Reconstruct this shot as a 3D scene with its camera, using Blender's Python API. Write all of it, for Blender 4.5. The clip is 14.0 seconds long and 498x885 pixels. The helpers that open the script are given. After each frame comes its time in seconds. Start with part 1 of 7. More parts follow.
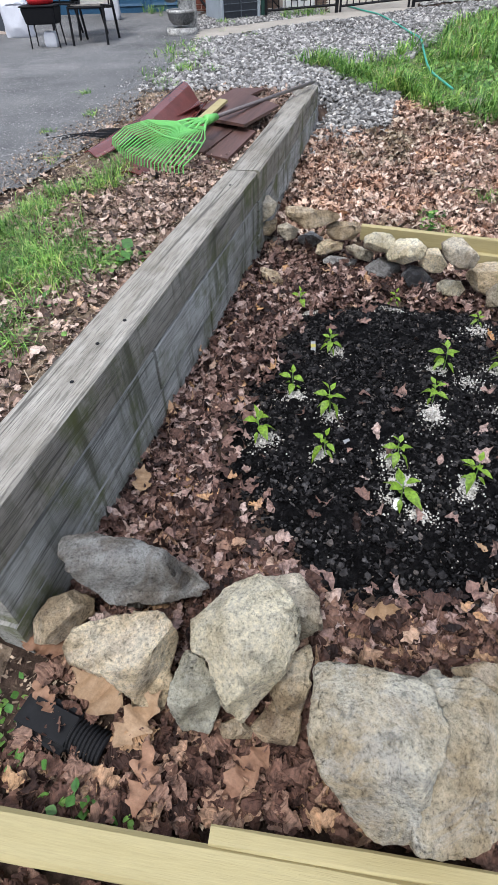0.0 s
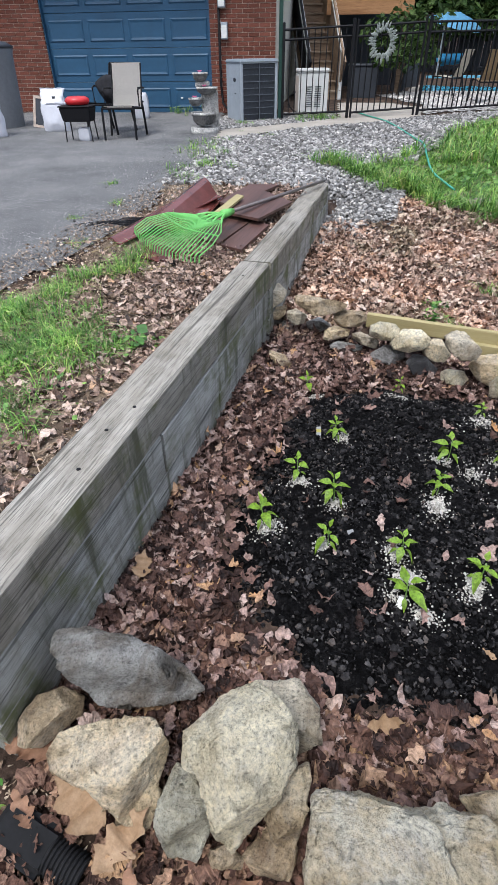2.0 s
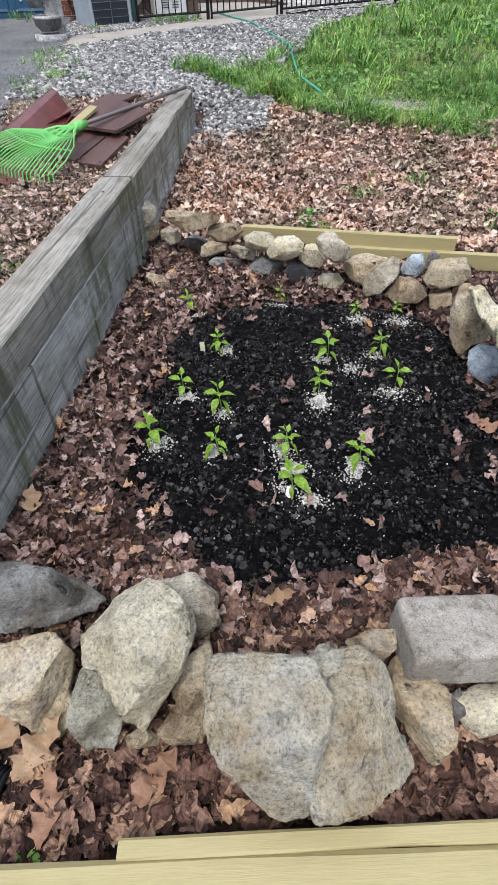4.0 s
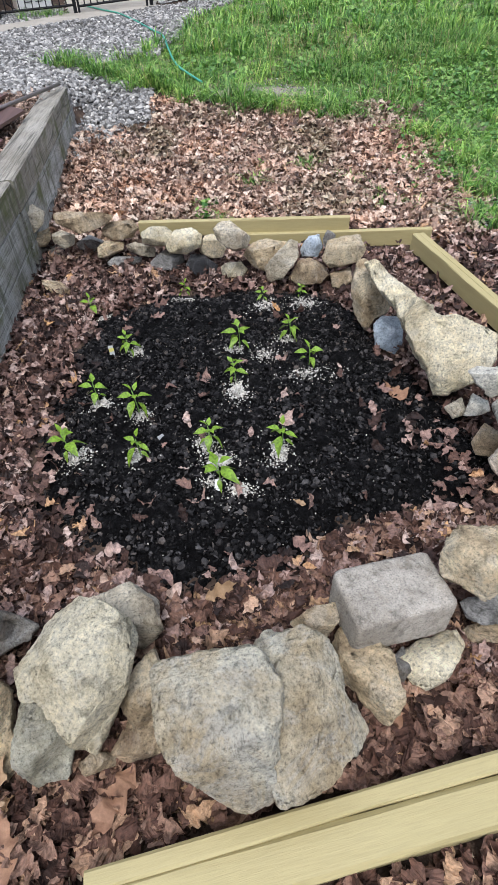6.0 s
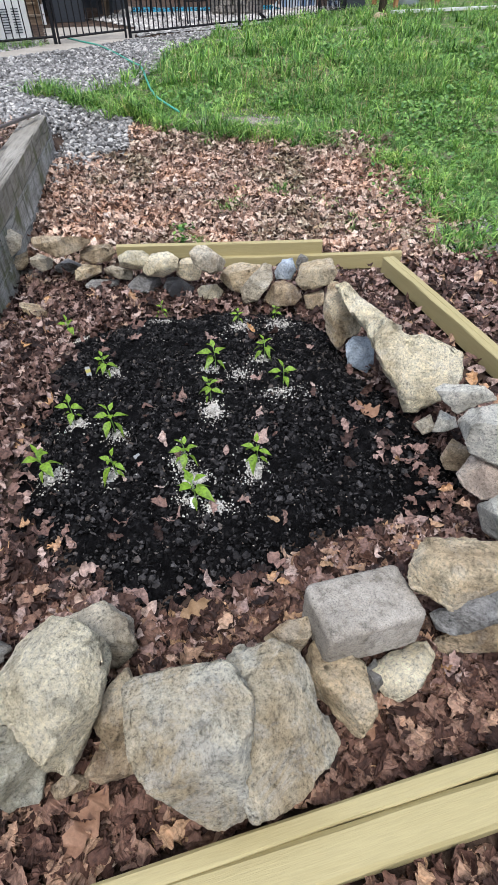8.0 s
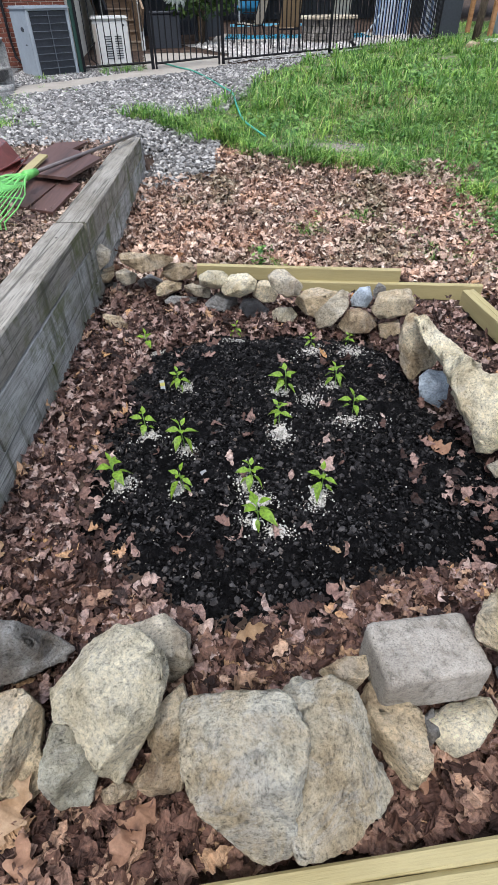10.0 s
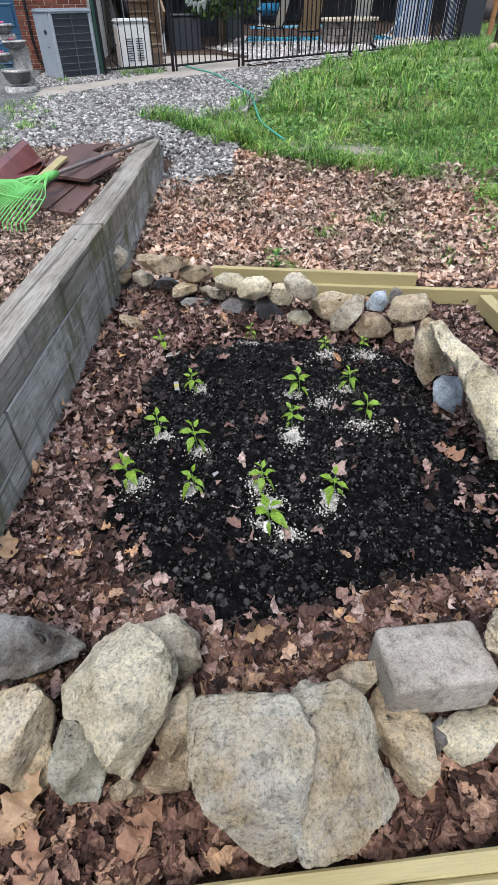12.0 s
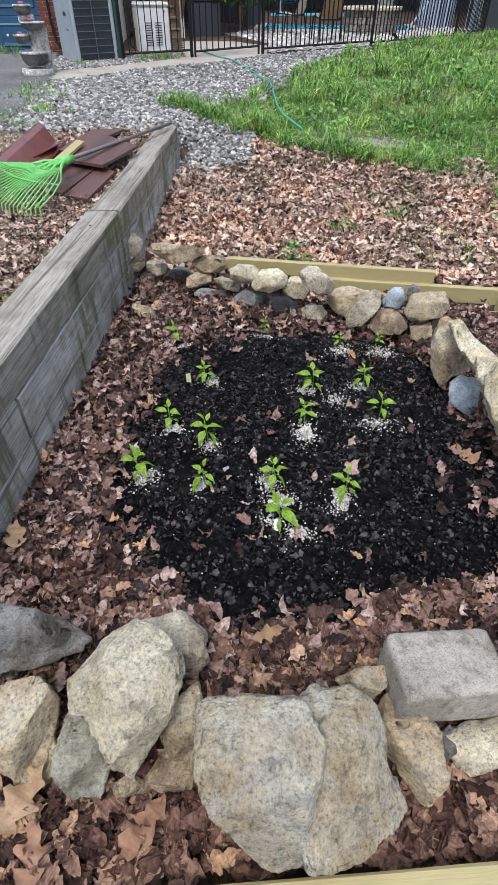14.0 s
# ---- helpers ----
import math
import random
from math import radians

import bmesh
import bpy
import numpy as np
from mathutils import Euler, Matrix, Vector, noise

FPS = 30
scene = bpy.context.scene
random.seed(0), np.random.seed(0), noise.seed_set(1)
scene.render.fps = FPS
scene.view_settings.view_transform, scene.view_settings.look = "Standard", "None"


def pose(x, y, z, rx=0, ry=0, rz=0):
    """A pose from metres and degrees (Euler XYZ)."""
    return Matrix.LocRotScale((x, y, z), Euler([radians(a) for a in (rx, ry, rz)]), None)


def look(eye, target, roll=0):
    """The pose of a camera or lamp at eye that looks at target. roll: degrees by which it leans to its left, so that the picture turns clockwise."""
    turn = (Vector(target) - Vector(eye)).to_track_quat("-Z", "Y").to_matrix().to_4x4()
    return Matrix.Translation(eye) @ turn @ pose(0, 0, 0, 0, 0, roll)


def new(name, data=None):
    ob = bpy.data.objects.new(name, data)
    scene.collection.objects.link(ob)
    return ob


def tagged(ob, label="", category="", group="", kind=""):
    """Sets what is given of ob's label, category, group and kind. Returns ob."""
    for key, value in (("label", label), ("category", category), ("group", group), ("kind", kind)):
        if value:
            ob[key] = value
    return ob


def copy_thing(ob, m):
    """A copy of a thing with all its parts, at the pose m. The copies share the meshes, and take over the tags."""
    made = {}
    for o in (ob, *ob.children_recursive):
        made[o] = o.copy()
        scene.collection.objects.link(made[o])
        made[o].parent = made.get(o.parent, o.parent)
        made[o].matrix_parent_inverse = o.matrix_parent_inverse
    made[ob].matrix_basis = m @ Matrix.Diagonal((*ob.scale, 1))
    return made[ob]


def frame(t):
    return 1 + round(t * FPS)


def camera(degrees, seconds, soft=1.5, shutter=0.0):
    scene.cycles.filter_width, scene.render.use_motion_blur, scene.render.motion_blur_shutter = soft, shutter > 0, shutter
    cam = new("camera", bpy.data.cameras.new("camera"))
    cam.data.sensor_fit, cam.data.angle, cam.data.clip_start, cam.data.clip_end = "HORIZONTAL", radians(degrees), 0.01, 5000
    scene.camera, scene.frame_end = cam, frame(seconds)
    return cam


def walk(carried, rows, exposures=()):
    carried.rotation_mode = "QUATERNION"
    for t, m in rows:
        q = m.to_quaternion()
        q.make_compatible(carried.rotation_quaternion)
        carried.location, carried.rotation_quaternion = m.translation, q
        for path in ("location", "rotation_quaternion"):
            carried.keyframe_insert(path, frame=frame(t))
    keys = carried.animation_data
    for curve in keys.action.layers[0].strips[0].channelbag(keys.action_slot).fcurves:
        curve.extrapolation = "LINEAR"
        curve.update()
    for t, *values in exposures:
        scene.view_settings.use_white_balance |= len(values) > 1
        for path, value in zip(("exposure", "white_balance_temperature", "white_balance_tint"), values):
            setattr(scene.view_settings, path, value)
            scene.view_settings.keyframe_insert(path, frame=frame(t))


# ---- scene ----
cam = camera(52.3, 14.0, 1.0)
PATH = [
    (0, (-0.121, -0.000, 1.435), (-0.538, 1.358, 0.027), -2.56),
    (0.5, (-0.148, 0.004, 1.460), (-0.623, 1.407, 0.117), -2.61),
    (1, (-0.122, 0.052, 1.504), (-0.612, 1.509, 0.225), -2.49),
    (1.5, (-0.143, 0.051, 1.501), (-0.614, 1.549, 0.263), -1.17),
    (2, (-0.133, 0.056, 1.506), (-0.610, 1.565, 0.284), -0.82),
    (2.5, (-0.148, 0.048, 1.509), (-0.626, 1.527, 0.251), -0.70),
    (3, (-0.129, -0.008, 1.437), (-0.567, 1.390, 0.074), -0.84),
    (3.5, (-0.036, -0.005, 1.432), (-0.298, 1.409, 0.041), -0.90),
    (3.7, (-0.008, 0.001, 1.430), (-0.214, 1.417, 0.033), -1.00),
    (5.8, (0.053, 0.017, 1.423), (0.128, 1.429, 0.008), -1.85),
    (6, (0.057, 0.016, 1.410), (0.169, 1.418, -0.011), -1.87),
    (6.5, (0.136, 0.002, 1.382), (0.361, 1.381, -0.050), -2.18),
    (7, (0.121, -0.010, 1.409), (0.353, 1.394, 0.003), -1.68),
    (7.5, (0.102, -0.010, 1.415), (0.316, 1.418, 0.031), -1.30),
    (8, (0.085, -0.013, 1.426), (0.270, 1.435, 0.059), -0.72),
    (8.5, (0.070, -0.007, 1.433), (0.212, 1.458, 0.079), -0.23),
    (9, (0.046, 0.003, 1.439), (0.136, 1.483, 0.097), 0.04),
    (9.2, (0.040, 0.004, 1.449), (0.103, 1.490, 0.112), -0.25),
    (11.5, (0.023, -0.006, 1.468), (-0.036, 1.505, 0.160), -0.83),
    (12, (0.027, -0.002, 1.472), (-0.036, 1.502, 0.155), -1.00),
    (12.5, (0.023, 0.002, 1.469), (-0.038, 1.499, 0.143), -0.82),
    (13, (0.015, 0.012, 1.466), (-0.047, 1.502, 0.133), -0.41),
    (13.5, (0.006, 0.021, 1.464), (-0.064, 1.509, 0.130), -0.04),
    (14, (0.001, 0.026, 1.463), (-0.083, 1.508, 0.124), 0.33),
]
EXPOSURES = [(0.0, 0.42), (14.0, 0.42)]
walk(cam, [(t, look(eye, target, roll)) for t, eye, target, roll in PATH], EXPOSURES)

# world and sun: bright overcast
SUN_EL, SUN_AZ = radians(62), radians(192)
world = bpy.data.worlds.new("world")
scene.world = world
world.use_nodes = True
wn = world.node_tree.nodes
sky = wn.new("ShaderNodeTexSky")
sky.sky_type = 'NISHITA'
sky.sun_disc = False
sky.sun_elevation, sky.sun_rotation = SUN_EL, SUN_AZ
sky.dust_density, sky.air_density, sky.ozone_density = 6.0, 1.0, 1.0
haze = wn.new("ShaderNodeMix")
haze.data_type = 'RGBA'
haze.inputs[0].default_value = 0.6
haze.inputs[7].default_value = (8.05, 9.3, 11.7, 1)
world.node_tree.links.new(sky.outputs[0], haze.inputs[6])
# cloud cover: three times as bright overhead as at the horizon
up = wn.new("ShaderNodeTexCoord")
sep_up = wn.new("ShaderNodeSeparateXYZ")
world.node_tree.links.new(up.outputs["Generated"], sep_up.inputs[0])
cover = wn.new("ShaderNodeMapRange")
cover.inputs["To Min"].default_value, cover.inputs["To Max"].default_value = 0.48, 1.44
world.node_tree.links.new(sep_up.outputs["Z"], cover.inputs["Value"])
cloud = wn.new("ShaderNodeVectorMath")
cloud.operation = 'SCALE'
world.node_tree.links.new(haze.outputs[2], cloud.inputs[0])
world.node_tree.links.new(cover.outputs[0], cloud.inputs["Scale"])
world.node_tree.links.new(cloud.outputs[0], wn["Background"].inputs[0])
wn["Background"].inputs[1].default_value = 0.12
sun = new("sun", bpy.data.lights.new("sun", 'SUN'))
sun.data.energy, sun.data.angle, sun.data.color = 1.7, radians(18), (0.95, 0.98, 1.0)
sun.matrix_world = look((0, 0, 20), (20 * -math.sin(SUN_AZ) / math.tan(SUN_EL), 20 * -math.cos(SUN_AZ) / math.tan(SUN_EL), 0))


# ---- materials ----
def material(name, base, rough=0.8, metal=0.0):
    m = bpy.data.materials.new(name)
    m.use_nodes = True
    b = m.node_tree.nodes["Principled BSDF"]
    b.inputs["Base Color"].default_value = (*base, 1)
    b.inputs["Roughness"].default_value = rough
    b.inputs["Metallic"].default_value = metal
    b.inputs["Specular IOR Level"].default_value = 0.12 if rough > 0.85 else 0.25 if rough > 0.65 else 0.5
    return m, m.node_tree.nodes, m.node_tree.links, b


def ramp(nodes, links, fac, stops):
    r = nodes.new("ShaderNodeValToRGB")
    while len(r.color_ramp.elements) < len(stops):
        r.color_ramp.elements.new(0.5)
    for e, (p, c) in zip(r.color_ramp.elements, stops):
        e.position, e.color = p, (*c, 1)
    links.new(fac, r.inputs[0])
    return r.outputs[0]


def mix(nodes, links, fac, a, b, mode='MIX'):
    n = nodes.new("ShaderNodeMix")
    n.data_type, n.blend_type = 'RGBA', mode
    for sock, v in ((n.inputs[0], fac), (n.inputs[6], a), (n.inputs[7], b)):
        if isinstance(v, (int, float)):
            sock.default_value = v
        elif isinstance(v, tuple):
            sock.default_value = (*v, 1)
        else:
            links.new(v, sock)
    return n.outputs[2]


def tex_noise(nodes, links, scale, detail=4, vec=None, rough=0.6, dist=0.0):
    n = nodes.new("ShaderNodeTexNoise")
    n.inputs["Scale"].default_value = scale
    n.inputs["Detail"].default_value = detail
    n.inputs["Roughness"].default_value = rough
    n.inputs["Distortion"].default_value = dist
    if vec is not None:
        links.new(vec, n.inputs["Vector"])
    return n.outputs[0]


def coords(nodes, links, scale=(1, 1, 1), kind="Object"):
    tc = nodes.new("ShaderNodeTexCoord")
    mp = nodes.new("ShaderNodeMapping")
    mp.inputs["Scale"].default_value = scale
    links.new(tc.outputs[kind], mp.inputs["Vector"])
    return mp.outputs[0]


def bump(nodes, links, b, height, strength=0.3, dist=0.01):
    n = nodes.new("ShaderNodeBump")
    n.inputs["Strength"].default_value = strength
    n.inputs["Distance"].default_value = dist
    links.new(height, n.inputs["Height"])
    links.new(n.outputs[0], b.inputs["Normal"])


def mottled(name, stops, scale=8, fine=60, rough=0.85, bump_s=0.4, bump_d=0.01, stretch=(1, 1, 1), fine_amt=0.5, spots=None, island=0.0, rand=0.0):
    """Two scales of noise through a ramp, with a fine multiply, relief and optional spots (colour, scale, threshold)."""
    m, n, l, b = material(name, stops[0][1], rough)
    v = coords(n, l, stretch)
    big = tex_noise(n, l, scale, 5, v, 0.65)
    fine_n = tex_noise(n, l, fine, 4, v, 0.7)
    c = ramp(n, l, big, stops)
    g = ramp(n, l, fine_n, [(0.25, (1 - fine_amt,) * 3), (0.75, (1 + fine_amt * 0.35,) * 3)])
    c = mix(n, l, 1.0, c, g, 'MULTIPLY')
    if spots:
        s = tex_noise(n, l, spots[1], 3, v, 0.5)
        f = ramp(n, l, s, [(spots[2], (0, 0, 0)), (spots[2] + 0.07, (1, 1, 1))])
        c = mix(n, l, f, c, spots[0])
    if island:
        gi = n.new("ShaderNodeNewGeometry")
        k = ramp(n, l, gi.outputs["Random Per Island"], [(0, (1 - island,) * 3), (1, (1 + island,) * 3)])
        c = mix(n, l, 1.0, c, k, 'MULTIPLY')
    if rand:
        oi = n.new("ShaderNodeObjectInfo")
        k = ramp(n, l, oi.outputs["Random"], [(0, (1 - rand,) * 3), (1, (1 + rand,) * 3)])
        c = mix(n, l, 1.0, c, k, 'MULTIPLY')
    l.new(c, b.inputs["Base Color"])
    h = mix(n, l, 0.5, big, fine_n)
    bump(n, l, b, h, bump_s, bump_d)
    return m


def islands(name, stops, rough=0.8, grain=40, sub=0.0, drift=0.0):
    """Each loose piece takes its own colour from the ramp."""
    m, n, l, b = material(name, stops[0][1], rough)
    gi = n.new("ShaderNodeNewGeometry")
    c = ramp(n, l, gi.outputs["Random Per Island"], stops)
    s = tex_noise(n, l, grain, 3, coords(n, l))
    c = mix(n, l, 1.0, c, ramp(n, l, s, [(0.3, (0.65,) * 3), (0.7, (1.15,) * 3)]), 'MULTIPLY')
    if drift:
        far = tex_noise(n, l, 1.7, 5, coords(n, l), 0.7, 0.5)
        c = mix(n, l, 1.0, c, ramp(n, l, far, [(0.36, tuple(1 - drift * x for x in (0.4, 0.32, 0.45))), (0.5, (1.0,) * 3), (0.64, (1 + 0.3 * drift, 1 + 0.15 * drift, 1.0))]), 'MULTIPLY')
    s2 = tex_noise(n, l, grain * 0.35, 4, coords(n, l), 0.7, 1.0)
    c = mix(n, l, 1.0, c, ramp(n, l, s2, [(0.36, (0.5, 0.48, 0.46)), (0.5, (1.0,) * 3), (0.64, (1.28, 1.25, 1.2))]), 'MULTIPLY')
    l.new(c, b.inputs["Base Color"])
    bump(n, l, b, s, 0.4, 0.004)
    if sub:
        b.inputs["Transmission Weight"].default_value = 0.0
        tr = n.new("ShaderNodeBsdfTranslucent")
        l.new(c, tr.inputs[0])
        ms = n.new("ShaderNodeMixShader")
        ms.inputs[0].default_value = sub
        l.new(b.outputs[0], ms.inputs[1])
        l.new(tr.outputs[0], ms.inputs[2])
        l.new(ms.outputs[0], n["Material Output"].inputs[0])
    return m


def plain(name, base, rough=0.6, metal=0.0, var=0.25, scale=20, bump_s=0.1):
    d = tuple(c * (1 - var) for c in base)
    u = tuple(min(1, c * (1 + var)) for c in base)
    m = mottled(name, [(0.3, d), (0.7, u)], scale, scale * 7, rough, bump_s, 0.003, fine_amt=var)
    m.node_tree.nodes["Principled BSDF"].inputs["Metallic"].default_value = metal
    return m


def wood(name, dark, light, axis=1, rough=0.75, rings=14, knots=True, check=0.7, graze=0.55, grain=0.62):
    """Long grain along one axis, with knots and checks."""
    m, n, l, b = material(name, light, rough)
    st = [1.0, 1.0, 1.0]
    st[axis] = 0.045
    v = coords(n, l, tuple(st))
    big = tex_noise(n, l, rings, 6, v, 0.65, 0.6)
    fine_n = tex_noise(n, l, rings * 12, 4, v, 0.7, 0.2)
    c = ramp(n, l, big, [(0.28, dark), (graze, light)])
    c = mix(n, l, 1.0, c, ramp(n, l, fine_n, [(0.3, (grain,) * 3), (0.6, (1.07,) * 3)]), 'MULTIPLY')
    chk = tex_noise(n, l, rings * 5.5, 2, v, 0.4, 0.1)
    cf = ramp(n, l, chk, [(check, (0, 0, 0)), (check + 0.03, (0.85,) * 3)])
    c = mix(n, l, cf, c, tuple(x * 0.35 for x in dark))
    if knots:
        vo = n.new("ShaderNodeTexVoronoi")
        vo.inputs["Scale"].default_value = 2.1
        kv = [1.0, 1.0, 1.0]
        kv[axis] = 0.55
        l.new(coords(n, l, tuple(kv)), vo.inputs["Vector"])
        kf = ramp(n, l, vo.outputs["Distance"], [(0.035, (1, 1, 1)), (0.07, (0, 0, 0))])
        c = mix(n, l, kf, c, tuple(x * 0.3 for x in dark))
    l.new(c, b.inputs["Base Color"])
    bump(n, l, b, mix(n, l, 0.5, big, fine_n), 0.5, 0.004)
    return m


def weathered(name, dark, light, rough=0.85):
    """Old grey timber along y: fine raised grain, long checks, knots, and dark green runs down its sides."""
    m, n, l, b = material(name, light, rough)
    oi = n.new("ShaderNodeObjectInfo")
    sc = n.new("ShaderNodeMath")
    sc.operation = 'MULTIPLY'
    sc.inputs[1].default_value = 23.0
    l.new(oi.outputs["Random"], sc.inputs[0])

    def shifted(scale):
        a = n.new("ShaderNodeVectorMath")
        a.operation = 'ADD'
        l.new(coords(n, l, scale), a.inputs[0])
        l.new(sc.outputs[0], a.inputs[1])
        return a.outputs[0]
    v = shifted((1, 0.035, 1))
    broad = tex_noise(n, l, 9, 4, v, 0.6, 0.5)
    grain_n = tex_noise(n, l, 70, 5, v, 0.7, 0.6)
    fine_n = tex_noise(n, l, 260, 3, v, 0.7)
    c = ramp(n, l, broad, [(0.34, dark), (0.56, light)])
    c = mix(n, l, 1.0, c, ramp(n, l, grain_n, [(0.36, (0.86,) * 3), (0.5, (1.0,) * 3), (0.64, (1.06,) * 3)]), 'MULTIPLY')
    c = mix(n, l, 1.0, c, ramp(n, l, fine_n, [(0.38, (0.55,) * 3), (0.52, (1.06,) * 3)]), 'MULTIPLY')
    blot = tex_noise(n, l, 3.0, 6, shifted((1, 1, 1)), 0.7)
    c = mix(n, l, 1.0, c, ramp(n, l, blot, [(0.36, (0.72, 0.7, 0.66)), (0.6, (1.12,) * 3)]), 'MULTIPLY')
    crack = tex_noise(n, l, 13, 2, shifted((1, 0.02, 1)), 0.5, 0.3)
    line = ramp(n, l, crack, [(0.480, (0, 0, 0)), (0.492, (0.8,) * 3), (0.497, (0.8,) * 3), (0.509, (0, 0, 0))])
    c = mix(n, l, line, c, tuple(x * 0.25 for x in dark))
    vo = n.new("ShaderNodeTexVoronoi")
    vo.inputs["Scale"].default_value = 2.3
    l.new(shifted((1, 0.5, 1)), vo.inputs["Vector"])
    c = mix(n, l, ramp(n, l, vo.outputs["Distance"], [(0.03, (0.85,) * 3), (0.08, (0, 0, 0))]), c, tuple(x * 0.3 for x in dark))
    # runs and moss keep to the upright sides
    geo = n.new("ShaderNodeNewGeometry")
    sep = n.new("ShaderNodeSeparateXYZ")
    l.new(geo.outputs["Normal"], sep.inputs[0])
    side = ramp(n, l, sep.outputs["Z"], [(0.35, (1,) * 3), (0.65, (0,) * 3)])
    runs = tex_noise(n, l, 1.0, 5, coords(n, l, (11, 11, 1.3)), 0.65)
    rf = mix(n, l, 1.0, ramp(n, l, runs, [(0.5, (0,) * 3), (0.64, (0.8,) * 3)]), side, 'MULTIPLY')
    c = mix(n, l, rf, c, (0.062, 0.064, 0.035))
    moss = tex_noise(n, l, 4.2, 6, coords(n, l), 0.7)
    mf = mix(n, l, 1.0, ramp(n, l, moss, [(0.5, (0,) * 3), (0.64, (0.8,) * 3)]), side, 'MULTIPLY')
    c = mix(n, l, mf, c, (0.095, 0.105, 0.035))
    l.new(c, b.inputs["Base Color"])
    h = mix(n, l, 0.4, grain_n, fine_n)
    h = mix(n, l, line, h, (0.0, 0.0, 0.0))
    bump(n, l, b, h, 0.7, 0.006)
    return m


M = {}
M["earth"] = mottled("earth", [(0.3, (0.03, 0.02, 0.015)), (0.55, (0.085, 0.056, 0.042)), (0.75, (0.17, 0.12, 0.088))], 6, 70, 0.95, 0.8, 0.02)
M["soil"] = mottled("potting_soil", [(0.3, (0.0025, 0.0024, 0.0025)), (0.55, (0.009, 0.0086, 0.009)), (0.75, (0.03, 0.028, 0.029))], 22, 150, 0.8, 1.0, 0.03)
M["soil"].node_tree.nodes["Principled BSDF"].inputs["Specular IOR Level"].default_value = 0.03
M["asphalt"] = mottled("asphalt", [(0.3, (0.115, 0.115, 0.117)), (0.5, (0.175, 0.174, 0.174)), (0.7, (0.25, 0.245, 0.24))], 1.3, 120, 0.9, 1.0, 0.014, fine_amt=0.75, spots=((0.40, 0.385, 0.37), 70, 0.60))
M["concrete"] = mottled("concrete", [(0.3, (0.30, 0.27, 0.23)), (0.7, (0.42, 0.38, 0.33))], 2.5, 90, 0.9, 0.3, 0.004, fine_amt=0.25)
M["timber"] = weathered("weathered_timber", (0.285, 0.283, 0.262), (0.395, 0.392, 0.367))
M["timber_cap"] = weathered("weathered_cap", (0.225, 0.207, 0.178), (0.315, 0.292, 0.255))
M["lumber"] = wood("new_lumber", (0.305, 0.25, 0.112), (0.345, 0.287, 0.138), 0, 0.65, 26, True, 0.82, 0.55, 0.92)
M["brick"] = mottled("brick", [(0.3, (0.13, 0.043, 0.03)), (0.7, (0.215, 0.08, 0.055))], 5, 60, 0.9, 0.3, 0.004, rand=0.25)
M["mortar"] = plain("mortar", (0.55, 0.46, 0.39), 0.95)
M["door_blue"] = plain("blue_paint", (0.019, 0.08, 0.155), 0.5, var=0.12, scale=2)
M["black_metal"] = plain("black_metal", (0.006, 0.006, 0.008), 0.7, 0.0, 0.3)
M["foliage_far"] = islands("far_foliage", [(0, (0.02, 0.045, 0.012)), (0.5, (0.045, 0.09, 0.022)), (1, (0.09, 0.15, 0.04))], 0.7, 20, 0.3)


